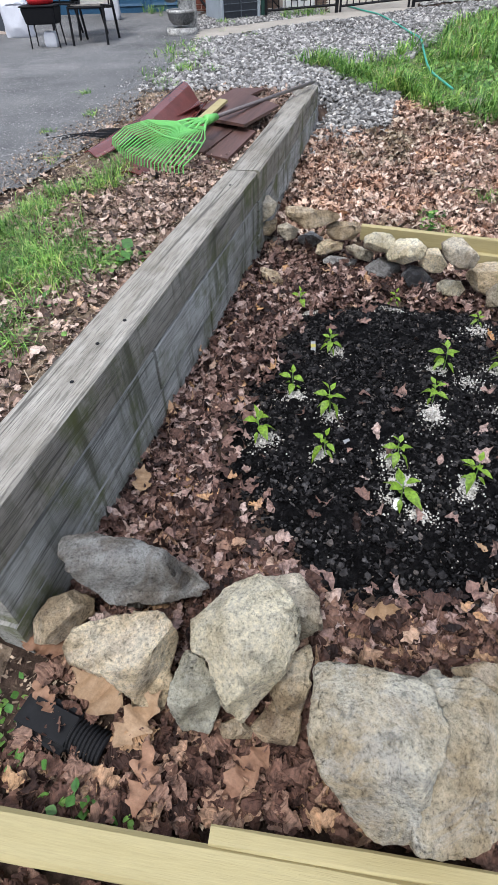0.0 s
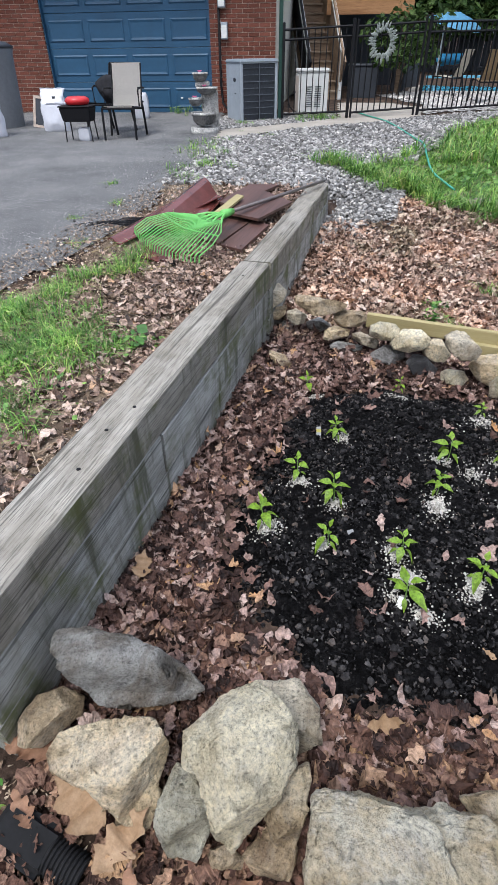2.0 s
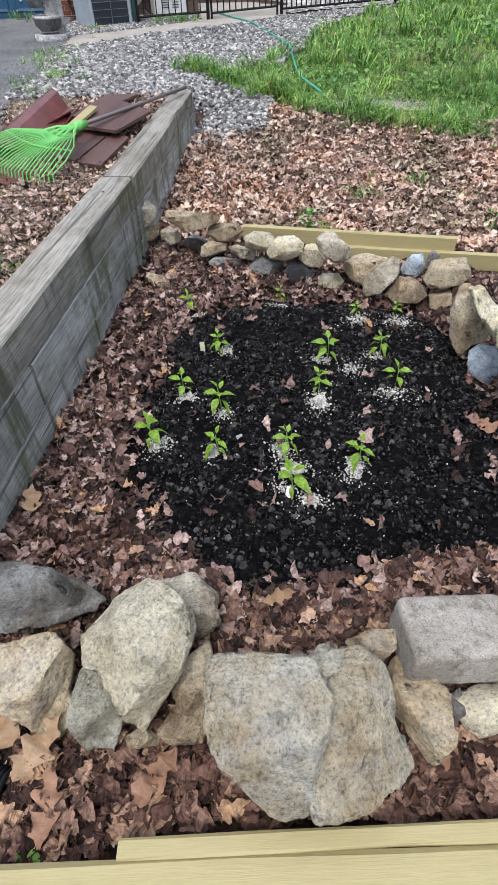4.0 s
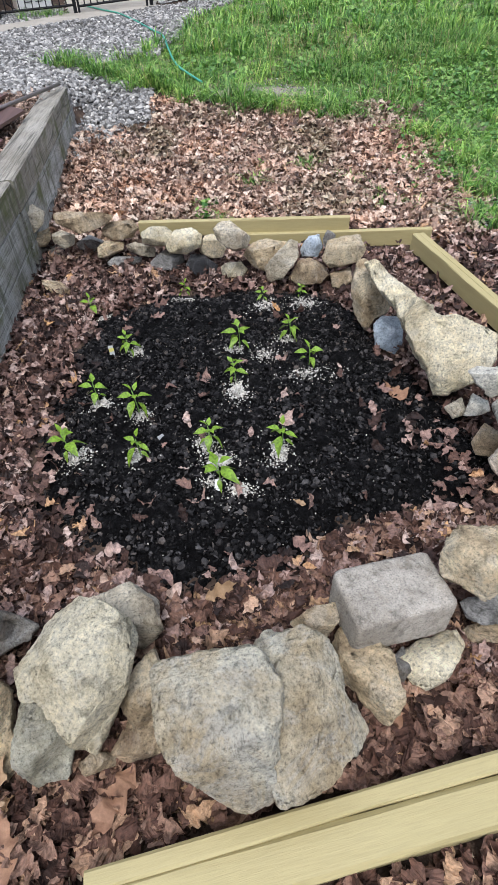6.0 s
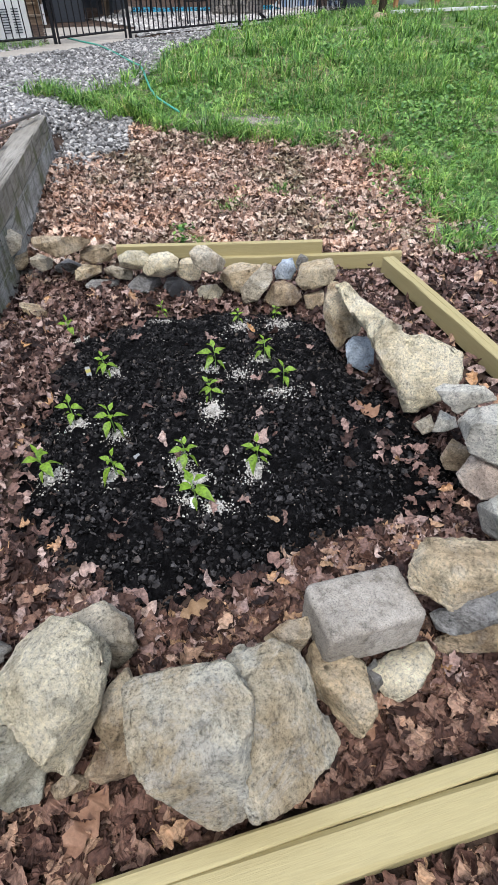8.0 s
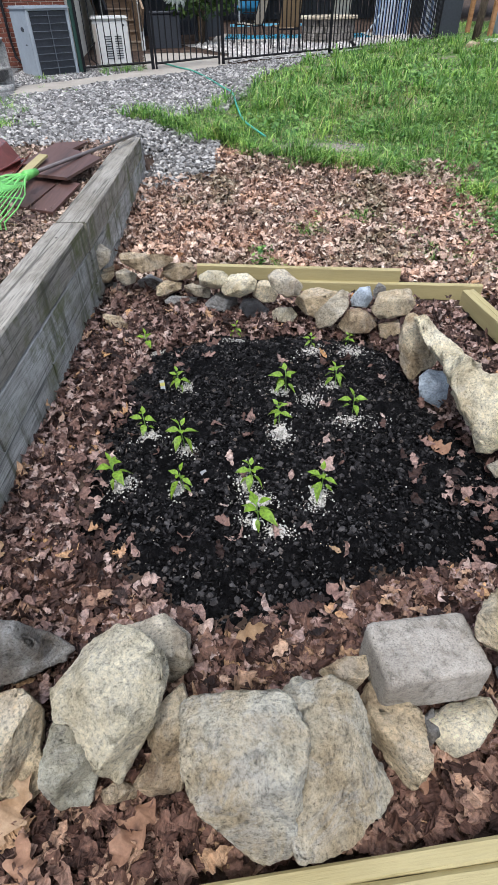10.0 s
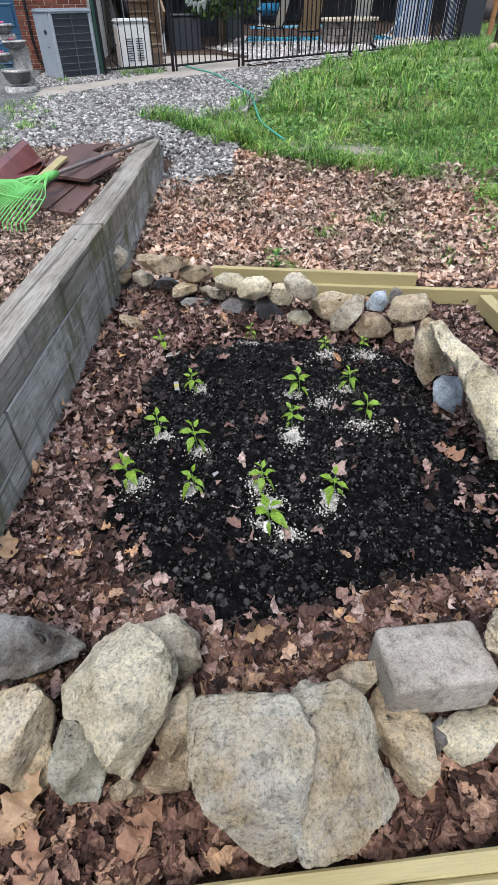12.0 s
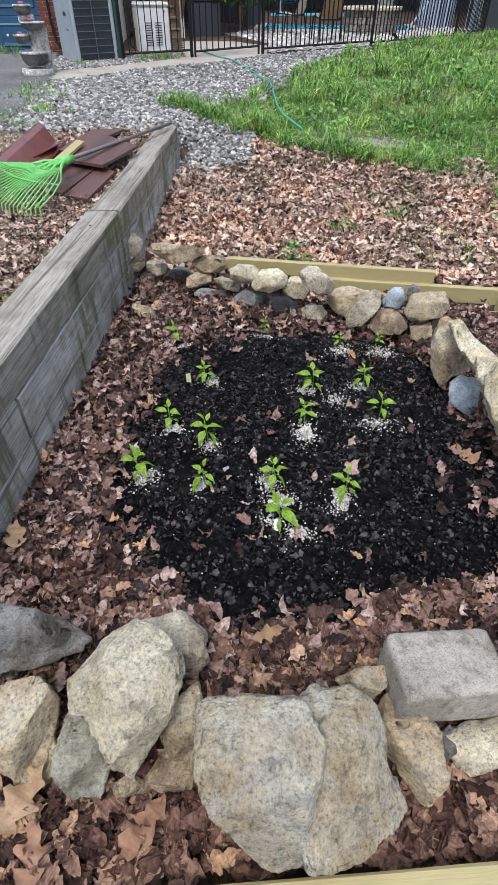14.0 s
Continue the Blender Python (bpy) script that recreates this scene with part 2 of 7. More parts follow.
def stone(name, lo, mid, hi, stain, rough=0.85, grain=95, stain_at=0.6, bump_s=1.0, lichen=0.22, pits=0.7):
    """Rock with broad colour drift, crusty grain, grey lichen, pits, hair cracks and dark weather stains."""
    m, n, l, b = material(name, mid, rough)
    v = coords(n, l)
    oi = n.new("ShaderNodeObjectInfo")
    off = n.new("ShaderNodeVectorMath")
    off.operation = 'ADD'
    l.new(v, off.inputs[0])
    sc = n.new("ShaderNodeMath")
    sc.operation = 'MULTIPLY'
    sc.inputs[1].default_value = 37.0
    l.new(oi.outputs["Random"], sc.inputs[0])
    l.new(sc.outputs[0], off.inputs[1])
    v = off.outputs[0]
    big = tex_noise(n, l, 4.5, 8, v, 0.7, 0.6)
    mid_n = tex_noise(n, l, 26, 6, v, 0.75, 0.4)
    fine_n = tex_noise(n, l, grain * 1.2, 5, v, 0.8)
    c = ramp(n, l, big, [(0.38, lo), (0.5, mid), (0.6, hi)])
    grey = 0.36 * hi[0] + 0.34 * hi[1] + 0.3 * hi[2]
    li = tex_noise(n, l, 8, 7, v, 0.75, 0.7)
    c = mix(n, l, ramp(n, l, li, [(0.5, (0,) * 3), (0.6, (lichen,) * 3)]), c, (grey * 0.92, grey * 0.92, grey * 0.88))
    c = mix(n, l, 1.0, c, ramp(n, l, mid_n, [(0.36, (0.62,) * 3), (0.46, (1.02,) * 3), (0.61, (1.25,) * 3)]), 'MULTIPLY')
    c = mix(n, l, 1.0, c, ramp(n, l, fine_n, [(0.36, (0.46,) * 3), (0.45, (1.02,) * 3), (0.6, (1.34,) * 3)]), 'MULTIPLY')
    st = tex_noise(n, l, 11, 8, v, 0.8, 0.4)
    c = mix(n, l, ramp(n, l, st, [(stain_at - 0.01, (0, 0, 0)), (stain_at + 0.08, (0.7,) * 3)]), c, stain)
    vein = tex_noise(n, l, 5.5, 5, v, 0.6, 1.2)
    vf = ramp(n, l, vein, [(0.488, (0, 0, 0)), (0.498, (0.25,) * 3), (0.503, (0.25,) * 3), (0.512, (0, 0, 0))])
    c = mix(n, l, vf, c, stain)
    vo = n.new("ShaderNodeTexVoronoi")
    vo.inputs["Scale"].default_value = 55
    l.new(v, vo.inputs["Vector"])
    pit = ramp(n, l, vo.outputs["Distance"], [(0.12, (1,) * 3), (0.3, (0,) * 3)])
    pit = mix(n, l, 1.0, pit, ramp(n, l, li, [(0.38, (pits,) * 3), (0.46, (0,) * 3)]), 'MULTIPLY')
    c = mix(n, l, pit, c, tuple(x * 0.55 for x in stain))
    k = ramp(n, l, oi.outputs["Random"], [(0, (0.85,) * 3), (1, (1.12,) * 3)])
    c = mix(n, l, 1.0, c, k, 'MULTIPLY')
    l.new(c, b.inputs["Base Color"])
    h = mix(n, l, 0.42, mid_n, fine_n)
    h = mix(n, l, pit, h, (0.3, 0.3, 0.3))
    h = mix(n, l, vf, h, (0.3, 0.3, 0.3))
    bump(n, l, b, h, bump_s, 0.04)
    return m


STONE = {
    "tan": stone("tan_stone", (0.29, 0.212, 0.13), (0.51, 0.402, 0.26), (0.63, 0.53, 0.37), (0.226, 0.182, 0.127), stain_at=0.62),
    "pale": stone("pale_stone", (0.40, 0.325, 0.205), (0.58, 0.505, 0.35), (0.69, 0.62, 0.46), (0.309, 0.265, 0.180), stain_at=0.62),
    "greytan": stone("grey_tan_stone", (0.294, 0.233, 0.165), (0.496, 0.428, 0.318), (0.632, 0.556, 0.434), (0.194, 0.162, 0.130)),
    "great": stone("great_stone", (0.39, 0.305, 0.19), (0.50, 0.425, 0.30), (0.575, 0.53, 0.42), (0.20, 0.178, 0.138), stain_at=0.60, lichen=0.42),
    "brown": stone("brown_stone", (0.216, 0.151, 0.094), (0.410, 0.313, 0.201), (0.543, 0.434, 0.300), (0.125, 0.099, 0.072)),
    "slab": stone("brown_slab_stone", (0.13, 0.102, 0.078), (0.215, 0.192, 0.165), (0.34, 0.33, 0.31), (0.127, 0.106, 0.086), 0.8, 120, 0.57),
    "slate": stone("slate_stone", (0.122, 0.104, 0.085), (0.201, 0.193, 0.183), (0.366, 0.354, 0.342), (0.085, 0.079, 0.073), 0.75),
    "lichen": stone("lichen_stone", (0.24, 0.215, 0.15), (0.40, 0.372, 0.285), (0.53, 0.51, 0.41), (0.210, 0.196, 0.125), stain_at=0.58),
    "white": stone("white_stone", (0.36, 0.33, 0.275), (0.50, 0.475, 0.41), (0.61, 0.58, 0.51), (0.268, 0.251, 0.213), stain_at=0.62),
    "pinkish": stone("pinkish_stone", (0.337, 0.265, 0.216), (0.476, 0.388, 0.317), (0.563, 0.480, 0.401), (0.251, 0.197, 0.156), stain_at=0.68, bump_s=0.6, lichen=0.1, pits=0.2),
    "bluestone": stone("blue_stone", (0.16, 0.19, 0.22), (0.245, 0.285, 0.325), (0.36, 0.40, 0.44), (0.183, 0.207, 0.232), 0.6, stain_at=0.68, bump_s=0.4, lichen=0.0, pits=0.0),
    "lava": stone("black_stone", (0.012, 0.012, 0.014), (0.03, 0.03, 0.034), (0.10, 0.10, 0.105), (0.01, 0.01, 0.01), 0.45, 60),
    "paver": stone("cast_block", (0.245, 0.216, 0.18), (0.295, 0.266, 0.228), (0.34, 0.308, 0.268), (0.303, 0.242, 0.181), 0.9, 190, 0.75, 0.45, 0.0, 0.0),
}
LEAF_BED = islands("bed_leaves", [(0, (0.016, 0.009, 0.008)), (0.22, (0.048, 0.025, 0.020)), (0.42, (0.14, 0.078, 0.062)), (0.6, (0.22, 0.134, 0.112)), (0.8, (0.345, 0.235, 0.203)), (0.93, (0.46, 0.35, 0.31)), (1, (0.46, 0.26, 0.12))], 0.66, 110)
LEAF_BACK = islands("back_leaves", [(0, (0.05, 0.027, 0.02)), (0.16, (0.18, 0.10, 0.07)), (0.4, (0.38, 0.245, 0.185)), (0.75, (0.56, 0.41, 0.33)), (0.95, (0.66, 0.52, 0.44)), (1, (0.45, 0.27, 0.15))], 0.65, 110, 0.0, 0.85)
LEAF_UPPER = islands("upper_leaves", [(0, (0.035, 0.022, 0.016)), (0.25, (0.15, 0.092, 0.068)), (0.6, (0.38, 0.26, 0.20)), (0.95, (0.60, 0.46, 0.38)), (1, (0.45, 0.27, 0.15))], 0.65, 110)
LEAF_FRONT = islands("front_leaves", [(0, (0.025, 0.013, 0.010)), (0.2, (0.09, 0.045, 0.033)), (0.55, (0.175, 0.097, 0.071)), (0.82, (0.275, 0.17, 0.125)), (0.94, (0.36, 0.225, 0.15)), (1, (0.40, 0.25, 0.14))], 0.8, 110)
GRASS = islands("grass_blades", [(0, (0.045, 0.14, 0.03)), (0.3, (0.11, 0.28, 0.05)), (0.65, (0.24, 0.45, 0.09)), (0.92, (0.38, 0.57, 0.15)), (1, (0.52, 0.47, 0.25))], 0.6, 20, 0.25, 1.0)
GRASS_DRY = islands("dry_stems", [(0, (0.22, 0.17, 0.09)), (1, (0.42, 0.33, 0.18))], 0.8, 20)
WEED = islands("weed_leaves", [(0, (0.05, 0.16, 0.03)), (0.5, (0.14, 0.31, 0.06)), (1, (0.28, 0.46, 0.11))], 0.55, 40, 0.25)
PEPPER = islands("seedling_leaf", [(0, (0.15, 0.31, 0.02)), (0.5, (0.30, 0.49, 0.045)), (1, (0.49, 0.63, 0.10))], 0.45, 50, 0.3)
STEM = plain("green_stem", (0.16, 0.30, 0.06), 0.5)
GRAVEL = islands("gravel", [(0, (0.09, 0.086, 0.083)), (0.4, (0.20, 0.194, 0.189)), (0.75, (0.345, 0.336, 0.328)), (1, (0.55, 0.53, 0.50))], 0.85, 50)
PERLITE = islands("perlite", [(0, (0.30, 0.28, 0.25)), (1, (0.60, 0.58, 0.54))], 0.9, 90)
CLOD = islands("soil_crumb", [(0, (0.002, 0.002, 0.002)), (0.5, (0.009, 0.0086, 0.009)), (0.8, (0.032, 0.030, 0.031)), (0.95, (0.075, 0.07, 0.07)), (1, (0.12, 0.095, 0.08))], 0.7, 90)
CLOD.node_tree.nodes["Principled BSDF"].inputs["Specular IOR Level"].default_value = 0.08
LAWN = mottled("turf", [(0.3, (0.06, 0.12, 0.03)), (0.5, (0.11, 0.18, 0.05)), (0.62, (0.24, 0.20, 0.15)), (0.75, (0.33, 0.28, 0.22))], 4, 60, 0.95, 0.8, 0.02)
MULCH = mottled("dry_mulch", [(0.3, (0.10, 0.07, 0.05)), (0.5, (0.21, 0.155, 0.11)), (0.7, (0.36, 0.28, 0.205))], 9, 90, 0.95, 0.8, 0.02)
GRIT = mottled("gravel_bed", [(0.3, (0.10, 0.095, 0.09)), (0.6, (0.22, 0.21, 0.20)), (0.8, (0.34, 0.32, 0.30))], 30, 90, 0.95, 1.0, 0.02)
CHIPS = islands("mulch_chips", [(0, (0.03, 0.02, 0.014)), (0.3, (0.19, 0.13, 0.09)), (0.65, (0.36, 0.265, 0.19)), (1, (0.54, 0.44, 0.33))], 0.8, 110)


# ---- building blocks ----
def obj(name, me, mat=None, parent=None, label=""):
    ob = new(name, me)
    if mat is not None:
        me.materials.append(mat)
    if parent is not None:
        ob.parent = parent
    if label:
        ob["label"] = label
    return ob


def part(name, bm, mat, parent, label="", smooth=False):
    me = bpy.data.meshes.new(name)
    bm.to_mesh(me)
    bm.free()
    if smooth:
        for p in me.polygons:
            p.use_smooth = True
    return obj(name, me, mat, parent, label)


def raw(name, verts, faces, mat, parent=None, label="", smooth=False):
    me = bpy.data.meshes.new(name)
    me.from_pydata(verts, [], faces)
    me.update()
    if smooth:
        me.polygons.foreach_set("use_smooth", [True] * len(me.polygons))
    return obj(name, me, mat, parent, label)


def empty(name, m, label, category, group="", kind=""):
    ob = new(name)
    ob.matrix_basis = m
    return tagged(ob, label, category, group, kind)


def box(bm, x0, x1, y0, y1, z0, z1, bevel=0.0, m=None, seg=1):
    """A box between the given faces, with eased edges."""
    r = bmesh.ops.create_cube(bm, size=1.0)
    vs = r["verts"]
    bmesh.ops.scale(bm, vec=(x1 - x0, y1 - y0, z1 - z0), verts=vs)
    bmesh.ops.translate(bm, vec=((x0 + x1) / 2, (y0 + y1) / 2, (z0 + z1) / 2), verts=vs)
    if bevel:
        es = list({e for v in vs for e in v.link_edges})
        r2 = bmesh.ops.bevel(bm, geom=es, offset=bevel, segments=seg, affect='EDGES', clamp_overlap=True)
        vs = list({v for f in r2["faces"] for v in f.verts} | {v for v in vs if v.is_valid})
        seen, stack = set(vs), list(vs)
        while stack:
            v = stack.pop()
            for e in v.link_edges:
                w = e.other_vert(v)
                if w not in seen:
                    seen.add(w)
                    stack.append(w)
        vs = list(seen)
    if m is not None:
        bmesh.ops.transform(bm, matrix=m, verts=vs)
    return bm


def tube(bm, pts, r, seg=8, taper=None):
    """A round bar along the points; taper: the radius at the far end."""
    pts = [Vector(p) for p in pts]
    rings = []
    for i, p in enumerate(pts):
        d = (pts[min(i + 1, len(pts) - 1)] - pts[max(i - 1, 0)]).normalized()
        a = d.cross(Vector((0, 0, 1)))
        if a.length < 0.05:
            a = d.cross(Vector((1, 0, 0)))
        a.normalize()
        b = d.cross(a)
        k = i / max(1, len(pts) - 1)
        rr = r if taper is None else r + (taper - r) * k
        rings.append([bm.verts.new(p + a * rr * math.cos(2 * math.pi * s / seg) + b * rr * math.sin(2 * math.pi * s / seg)) for s in range(seg)])
    for u, w in zip(rings, rings[1:]):
        for s in range(seg):
            bm.faces.new((u[s], u[(s + 1) % seg], w[(s + 1) % seg], w[s]))
    bm.faces.new(rings[0][::-1])
    bm.faces.new(rings[-1])
    return bm


def lathe(bm, profile, seg=24, m=None):
    """Turn a profile of (radius, height) about the upright axis."""
    rings = []
    for r, z in profile:
        rings.append([bm.verts.new((r * math.cos(2 * math.pi * s / seg), r * math.sin(2 * math.pi * s / seg), z)) for s in range(seg)])
    for u, w in zip(rings, rings[1:]):
        for s in range(seg):
            bm.faces.new((u[s], u[(s + 1) % seg], w[(s + 1) % seg], w[s]))
    bm.faces.new(rings[0][::-1])
    bm.faces.new(rings[-1])
    if m is not None:
        bmesh.ops.transform(bm, matrix=m, verts=[v for r in rings for v in r])
    return bm


def smooth01(a, b, x):
    k = min(1.0, max(0.0, (x - a) / (b - a)))
    return k * k * (3 - 2 * k)


def lerp_table(table, x):
    if x <= table[0][0]:
        return table[0][1]
    for (x0, y0), (x1, y1) in zip(table, table[1:]):
        if x <= x1:
            return y0 + (y1 - y0) * (x - x0) / (x1 - x0)
    return table[-1][1]


LOW = [(-6, -0.03), (3.0, 0.0), (3.4, 0.05), (5.3, 0.21), (6.3, 0.34), (8, 0.46), (10.5, 0.55), (16, 0.62), (40, 1.0), (120, 3.0)]
HIGH = [(-6, 0.40), (0.3, 0.42), (2, 0.45), (5, 0.48), (7, 0.5), (10.5, 0.53), (16, 0.6), (40, 1.0), (120, 3.0)]
WALL_X = -1.0  # middle of the retaining wall


def height(x, y):
    """The lie of the land: a low bed beside a retaining wall, rising to the drive."""
    lo, hi = lerp_table(LOW, y), lerp_table(HIGH, y)
    if y < 5.3:
        k = 1.0 if x < WALL_X else 0.0
        if y < 0.42:
            k = smooth01(-0.85, -1.6, x) * smooth01(-0.8, 0.42, y)
    else:
        w = smooth01(5.3, 7.0, y) * 1.4 + 0.02
        k = smooth01(WALL_X + w, WALL_X - w, x)
    z = lo + (hi - lo) * k
    if y < 40:
        z += 0.012 * noise.noise(Vector((x * 1.3, y * 1.3, 0.0)))
    return z


# ---- ground ----
def ground_sheet():
    """One sheet, fine near the bed and wide towards the horizon."""
    def steps(lo, hi, c0, c1, fine, grow):
        out = [c0 + fine * i for i in range(int(round((c1 - c0) / fine)) + 1)]
        s, x = fine, c1
        while x < hi:
            s *= grow
            x = min(hi, x + s)
            out.append(x)
        s, x = fine, c0
        while x > lo:
            s *= grow
            x = max(lo, x - s)
            out.insert(0, x)
        return out
    xs = sorted(steps(-400, 400, -6.4, 4.0, 0.1, 1.25) + [WALL_X - 0.002, WALL_X + 0.002])
    ys = sorted(steps(-60, 700, -1.0, 13.0, 0.1, 1.25) + [5.295, 5.305])
    verts = [(x, y, height(x, y)) for y in ys for x in xs]
    w = len(xs)
    faces = [(j * w + i, j * w + i + 1, (j + 1) * w + i + 1, (j + 1) * w + i) for j in range(len(ys) - 1) for i in range(w - 1)]
    return tagged(raw("ground", verts, faces, M["earth"], smooth=True), "bare brown earth of a sloping back yard", "ground", kind="structure")


ground_sheet()


# ---- surfaces laid on the ground ----
def inside(poly, x, y):
    hit = False
    for (x0, y0), (x1, y1) in zip(poly, poly[1:] + poly[:1]):
        if (y0 > y) != (y1 > y) and x < x0 + (y - y0) * (x1 - x0) / (y1 - y0):
            hit = not hit
    return hit


def wob(x, y, amp):
    return (x + amp * noise.noise(Vector((x * 2.2, y * 2.2, 3.1))), y + amp * noise.noise(Vector((x * 2.2, y * 2.2, 9.7))))


def zone(name, poly, mat, lift, cell, amp, label, category, bulge=0.0):
    """A thin sheet over the ground inside an outline, with an uneven border."""
    x0, x1 = min(p[0] for p in poly), max(p[0] for p in poly)
    y0, y1 = min(p[1] for p in poly), max(p[1] for p in poly)
    nx, ny = int((x1 - x0) / cell) + 2, int((y1 - y0) / cell) + 2
    idx, verts, faces = {}, [], []

    def vert(i, j):
        if (i, j) not in idx:
            x, y = x0 + i * cell, y0 + j * cell
            x += cell * 0.35 * noise.noise(Vector((x * 9, y * 9, 1.0)))
            idx[i, j] = len(verts)
            verts.append((x, y, height(x, y) + lift + bulge * noise.noise(Vector((x * 6, y * 6, 5.0)))))
        return idx[i, j]
    for j in range(ny):
        for i in range(nx):
            if inside(poly, *wob(x0 + (i + 0.5) * cell, y0 + (j + 0.5) * cell, amp)):
                faces.append((vert(i, j), vert(i + 1, j), vert(i + 1, j + 1), vert(i, j + 1)))
    return tagged(raw(name, verts, faces, mat, smooth=True), label, category, kind="structure")


DRIVE = [(-2.35, 1.2), (-2.3, 2.2), (-2.22, 3.0), (-2.23, 3.8), (-2.45, 4.95), (-2.63, 5.8), (-2.99, 7.7), (-3.2, 8.4), (-3.75, 10.0), (-4.1, 11.3), (-13, 10.0), (-13, 1.2)]
PATHWAY = [(-3.05, 7.85), (-2.3, 8.95), (-1.25, 9.95), (-0.4, 10.85), (-0.3, 12.4), (-1.2, 13.4), (-2.2, 13.4), (-1.75, 10.75), (-2.3, 9.75), (-3.3, 8.85)]
GRAVEL_AREA = [(-2.55, 5.0), (-1.5, 5.1), (-1.12, 5.0), (-0.92, 4.5), (-0.7, 4.95), (-0.25, 5.45), (-0.3, 6.0), (-1.1, 6.55), (-0.3, 7.3), (0.05, 8.2), (0.2, 9.5), (0.9, 11.2), (1.6, 12.4), (-0.3, 11.0), (-0.4, 10.85), (-1.25, 9.95), (-2.3, 8.95), (-3.05, 7.9), (-2.8, 6.6), (-2.6, 5.7)]
GRASS_AREA = [(-1.3, 6.7), (-0.7, 6.2), (0.15, 5.65), (1.0, 5.35), (1.95, 4.95), (1.98, 4.2), (1.75, 3.65), (1.75, 3.15), (2.3, 2.98), (5, 2.6), (14, 3.0), (20, 12), (20, 30), (6, 22), (4.7, 16.4), (3.6, 14.4), (1.65, 12.5), (0.9, 11.2), (0.2, 9.5), (0.05, 8.2), (-0.45, 7.4)]
MULCH_AREA = [(-1.08, -0.4), (-1.08, 5.2), (-2.5, 5.1), (-2.3, 4.4), (-2.1, 3.2), (-2.3, 2.0), (-3.6, 1.0), (-3.6, -0.4)]
zone("driveway", DRIVE, M["asphalt"], 0.014, 0.07, 0.06, "worn grey asphalt driveway with crumbling edges", "driveway")
zone("pavement", PATHWAY, M["concrete"], 0.02, 0.06, 0.0, "narrow tan concrete path to the gate", "path")
zone("gravel_bed", GRAVEL_AREA, GRIT, 0.008, 0.06, 0.1, "grey crushed stone gravel by the path", "gravel")
GRAVEL_HOUSE = [(-3.75, 9.3), (-3.3, 8.9), (-2.3, 9.78), (-1.78, 10.7), (-1.9, 11.3), (-2.6, 11.4), (-3.2, 11.2), (-3.9, 11.0)]
zone("gravel_bed", GRAVEL_HOUSE, GRIT, 0.008, 0.06, 0.05, "grey gravel strip between path and house", "gravel")
zone("lawn", GRASS_AREA, LAWN, 0.005, 0.12, 0.35, "rough green lawn with bare spots", "lawn")
DIRT = mottled("dry_dirt", [(0.3, (0.20, 0.165, 0.13)), (0.7, (0.36, 0.31, 0.26))], 9, 80, 0.95, 0.8, 0.02)
zone("bare_dirt", [(0.2, 5.85), (0.5, 5.72), (0.95, 5.75), (1.25, 5.72), (1.3, 5.9), (0.95, 6.0), (0.5, 6.05), (0.25, 5.98)], DIRT, 0.014, 0.03, 0.2, "bare dry dirt patch in the lawn", "ground")
zone("mulch", MULCH_AREA, MULCH, 0.005, 0.08, 0.22, "dry brown leaf mulch above the timber wall", "ground")

SOIL_EDGE = [(-0.08, 0.80), (-0.27, 0.87), (-0.44, 1.02), (-0.62, 1.24), (-0.66, 1.45), (-0.62, 1.75), (-0.60, 2.1), (-0.46, 2.46), (-0.12, 2.62), (0.36, 2.56), (0.66, 2.53), (0.80, 2.3), (0.85, 2.04), (0.93, 1.76), (1.0, 1.55), (1.06, 1.37), (1.1, 1.2), (1.0, 1.04), (0.72, 1.0), (0.50, 0.97), (0.33, 0.88), (0.12, 0.79)]


def soil_z(x, y):
    """The raised black soil: highest in the middle, running out at its edge."""
    d = 9.0
    for (ax, ay), (bx, by) in zip(SOIL_EDGE, SOIL_EDGE[1:] + SOIL_EDGE[:1]):
        vx, vy = bx - ax, by - ay
        k = min(1, max(0, ((x - ax) * vx + (y - ay) * vy) / (vx * vx + vy * vy)))
        d = min(d, math.hypot(x - ax - k * vx, y - ay - k * vy))
    if not inside(SOIL_EDGE, x, y):
        d = -d
    d += 0.05 * noise.noise(Vector((x * 5, y * 5, 2.0))) + 0.03 * noise.noise(Vector((x * 13, y * 13, 2.0)))
    return height(x, y) - 0.02 + 0.075 * smooth01(-0.06, 0.22, d), d


def soil_mound():
    cell, verts, faces = 0.016, [], []
    nx, ny = int(2.1 / cell), int(2.2 / cell)
    for j in range(ny + 1):
        for i in range(nx + 1):
            x, y = -0.85 + i * cell, 0.65 + j * cell
            z, d = soil_z(x, y)
            z += 0.022 * noise.noise(Vector((x * 8, y * 8, 8))) + 0.022 * noise.noise(Vector((x * 24, y * 24, 0))) + 0.018 * noise.noise(Vector((x * 55, y * 55, 4)))
            verts.append((x, y, z))
    w = nx + 1
    faces = [(j * w + i, j * w + i + 1, (j + 1) * w + i + 1, (j + 1) * w + i) for j in range(ny) for i in range(nx)]
    return tagged(raw("soil", verts, faces, M["soil"], smooth=True), "mound of moist black potting soil in the bed", "soil", kind="structure")


soil_mound()


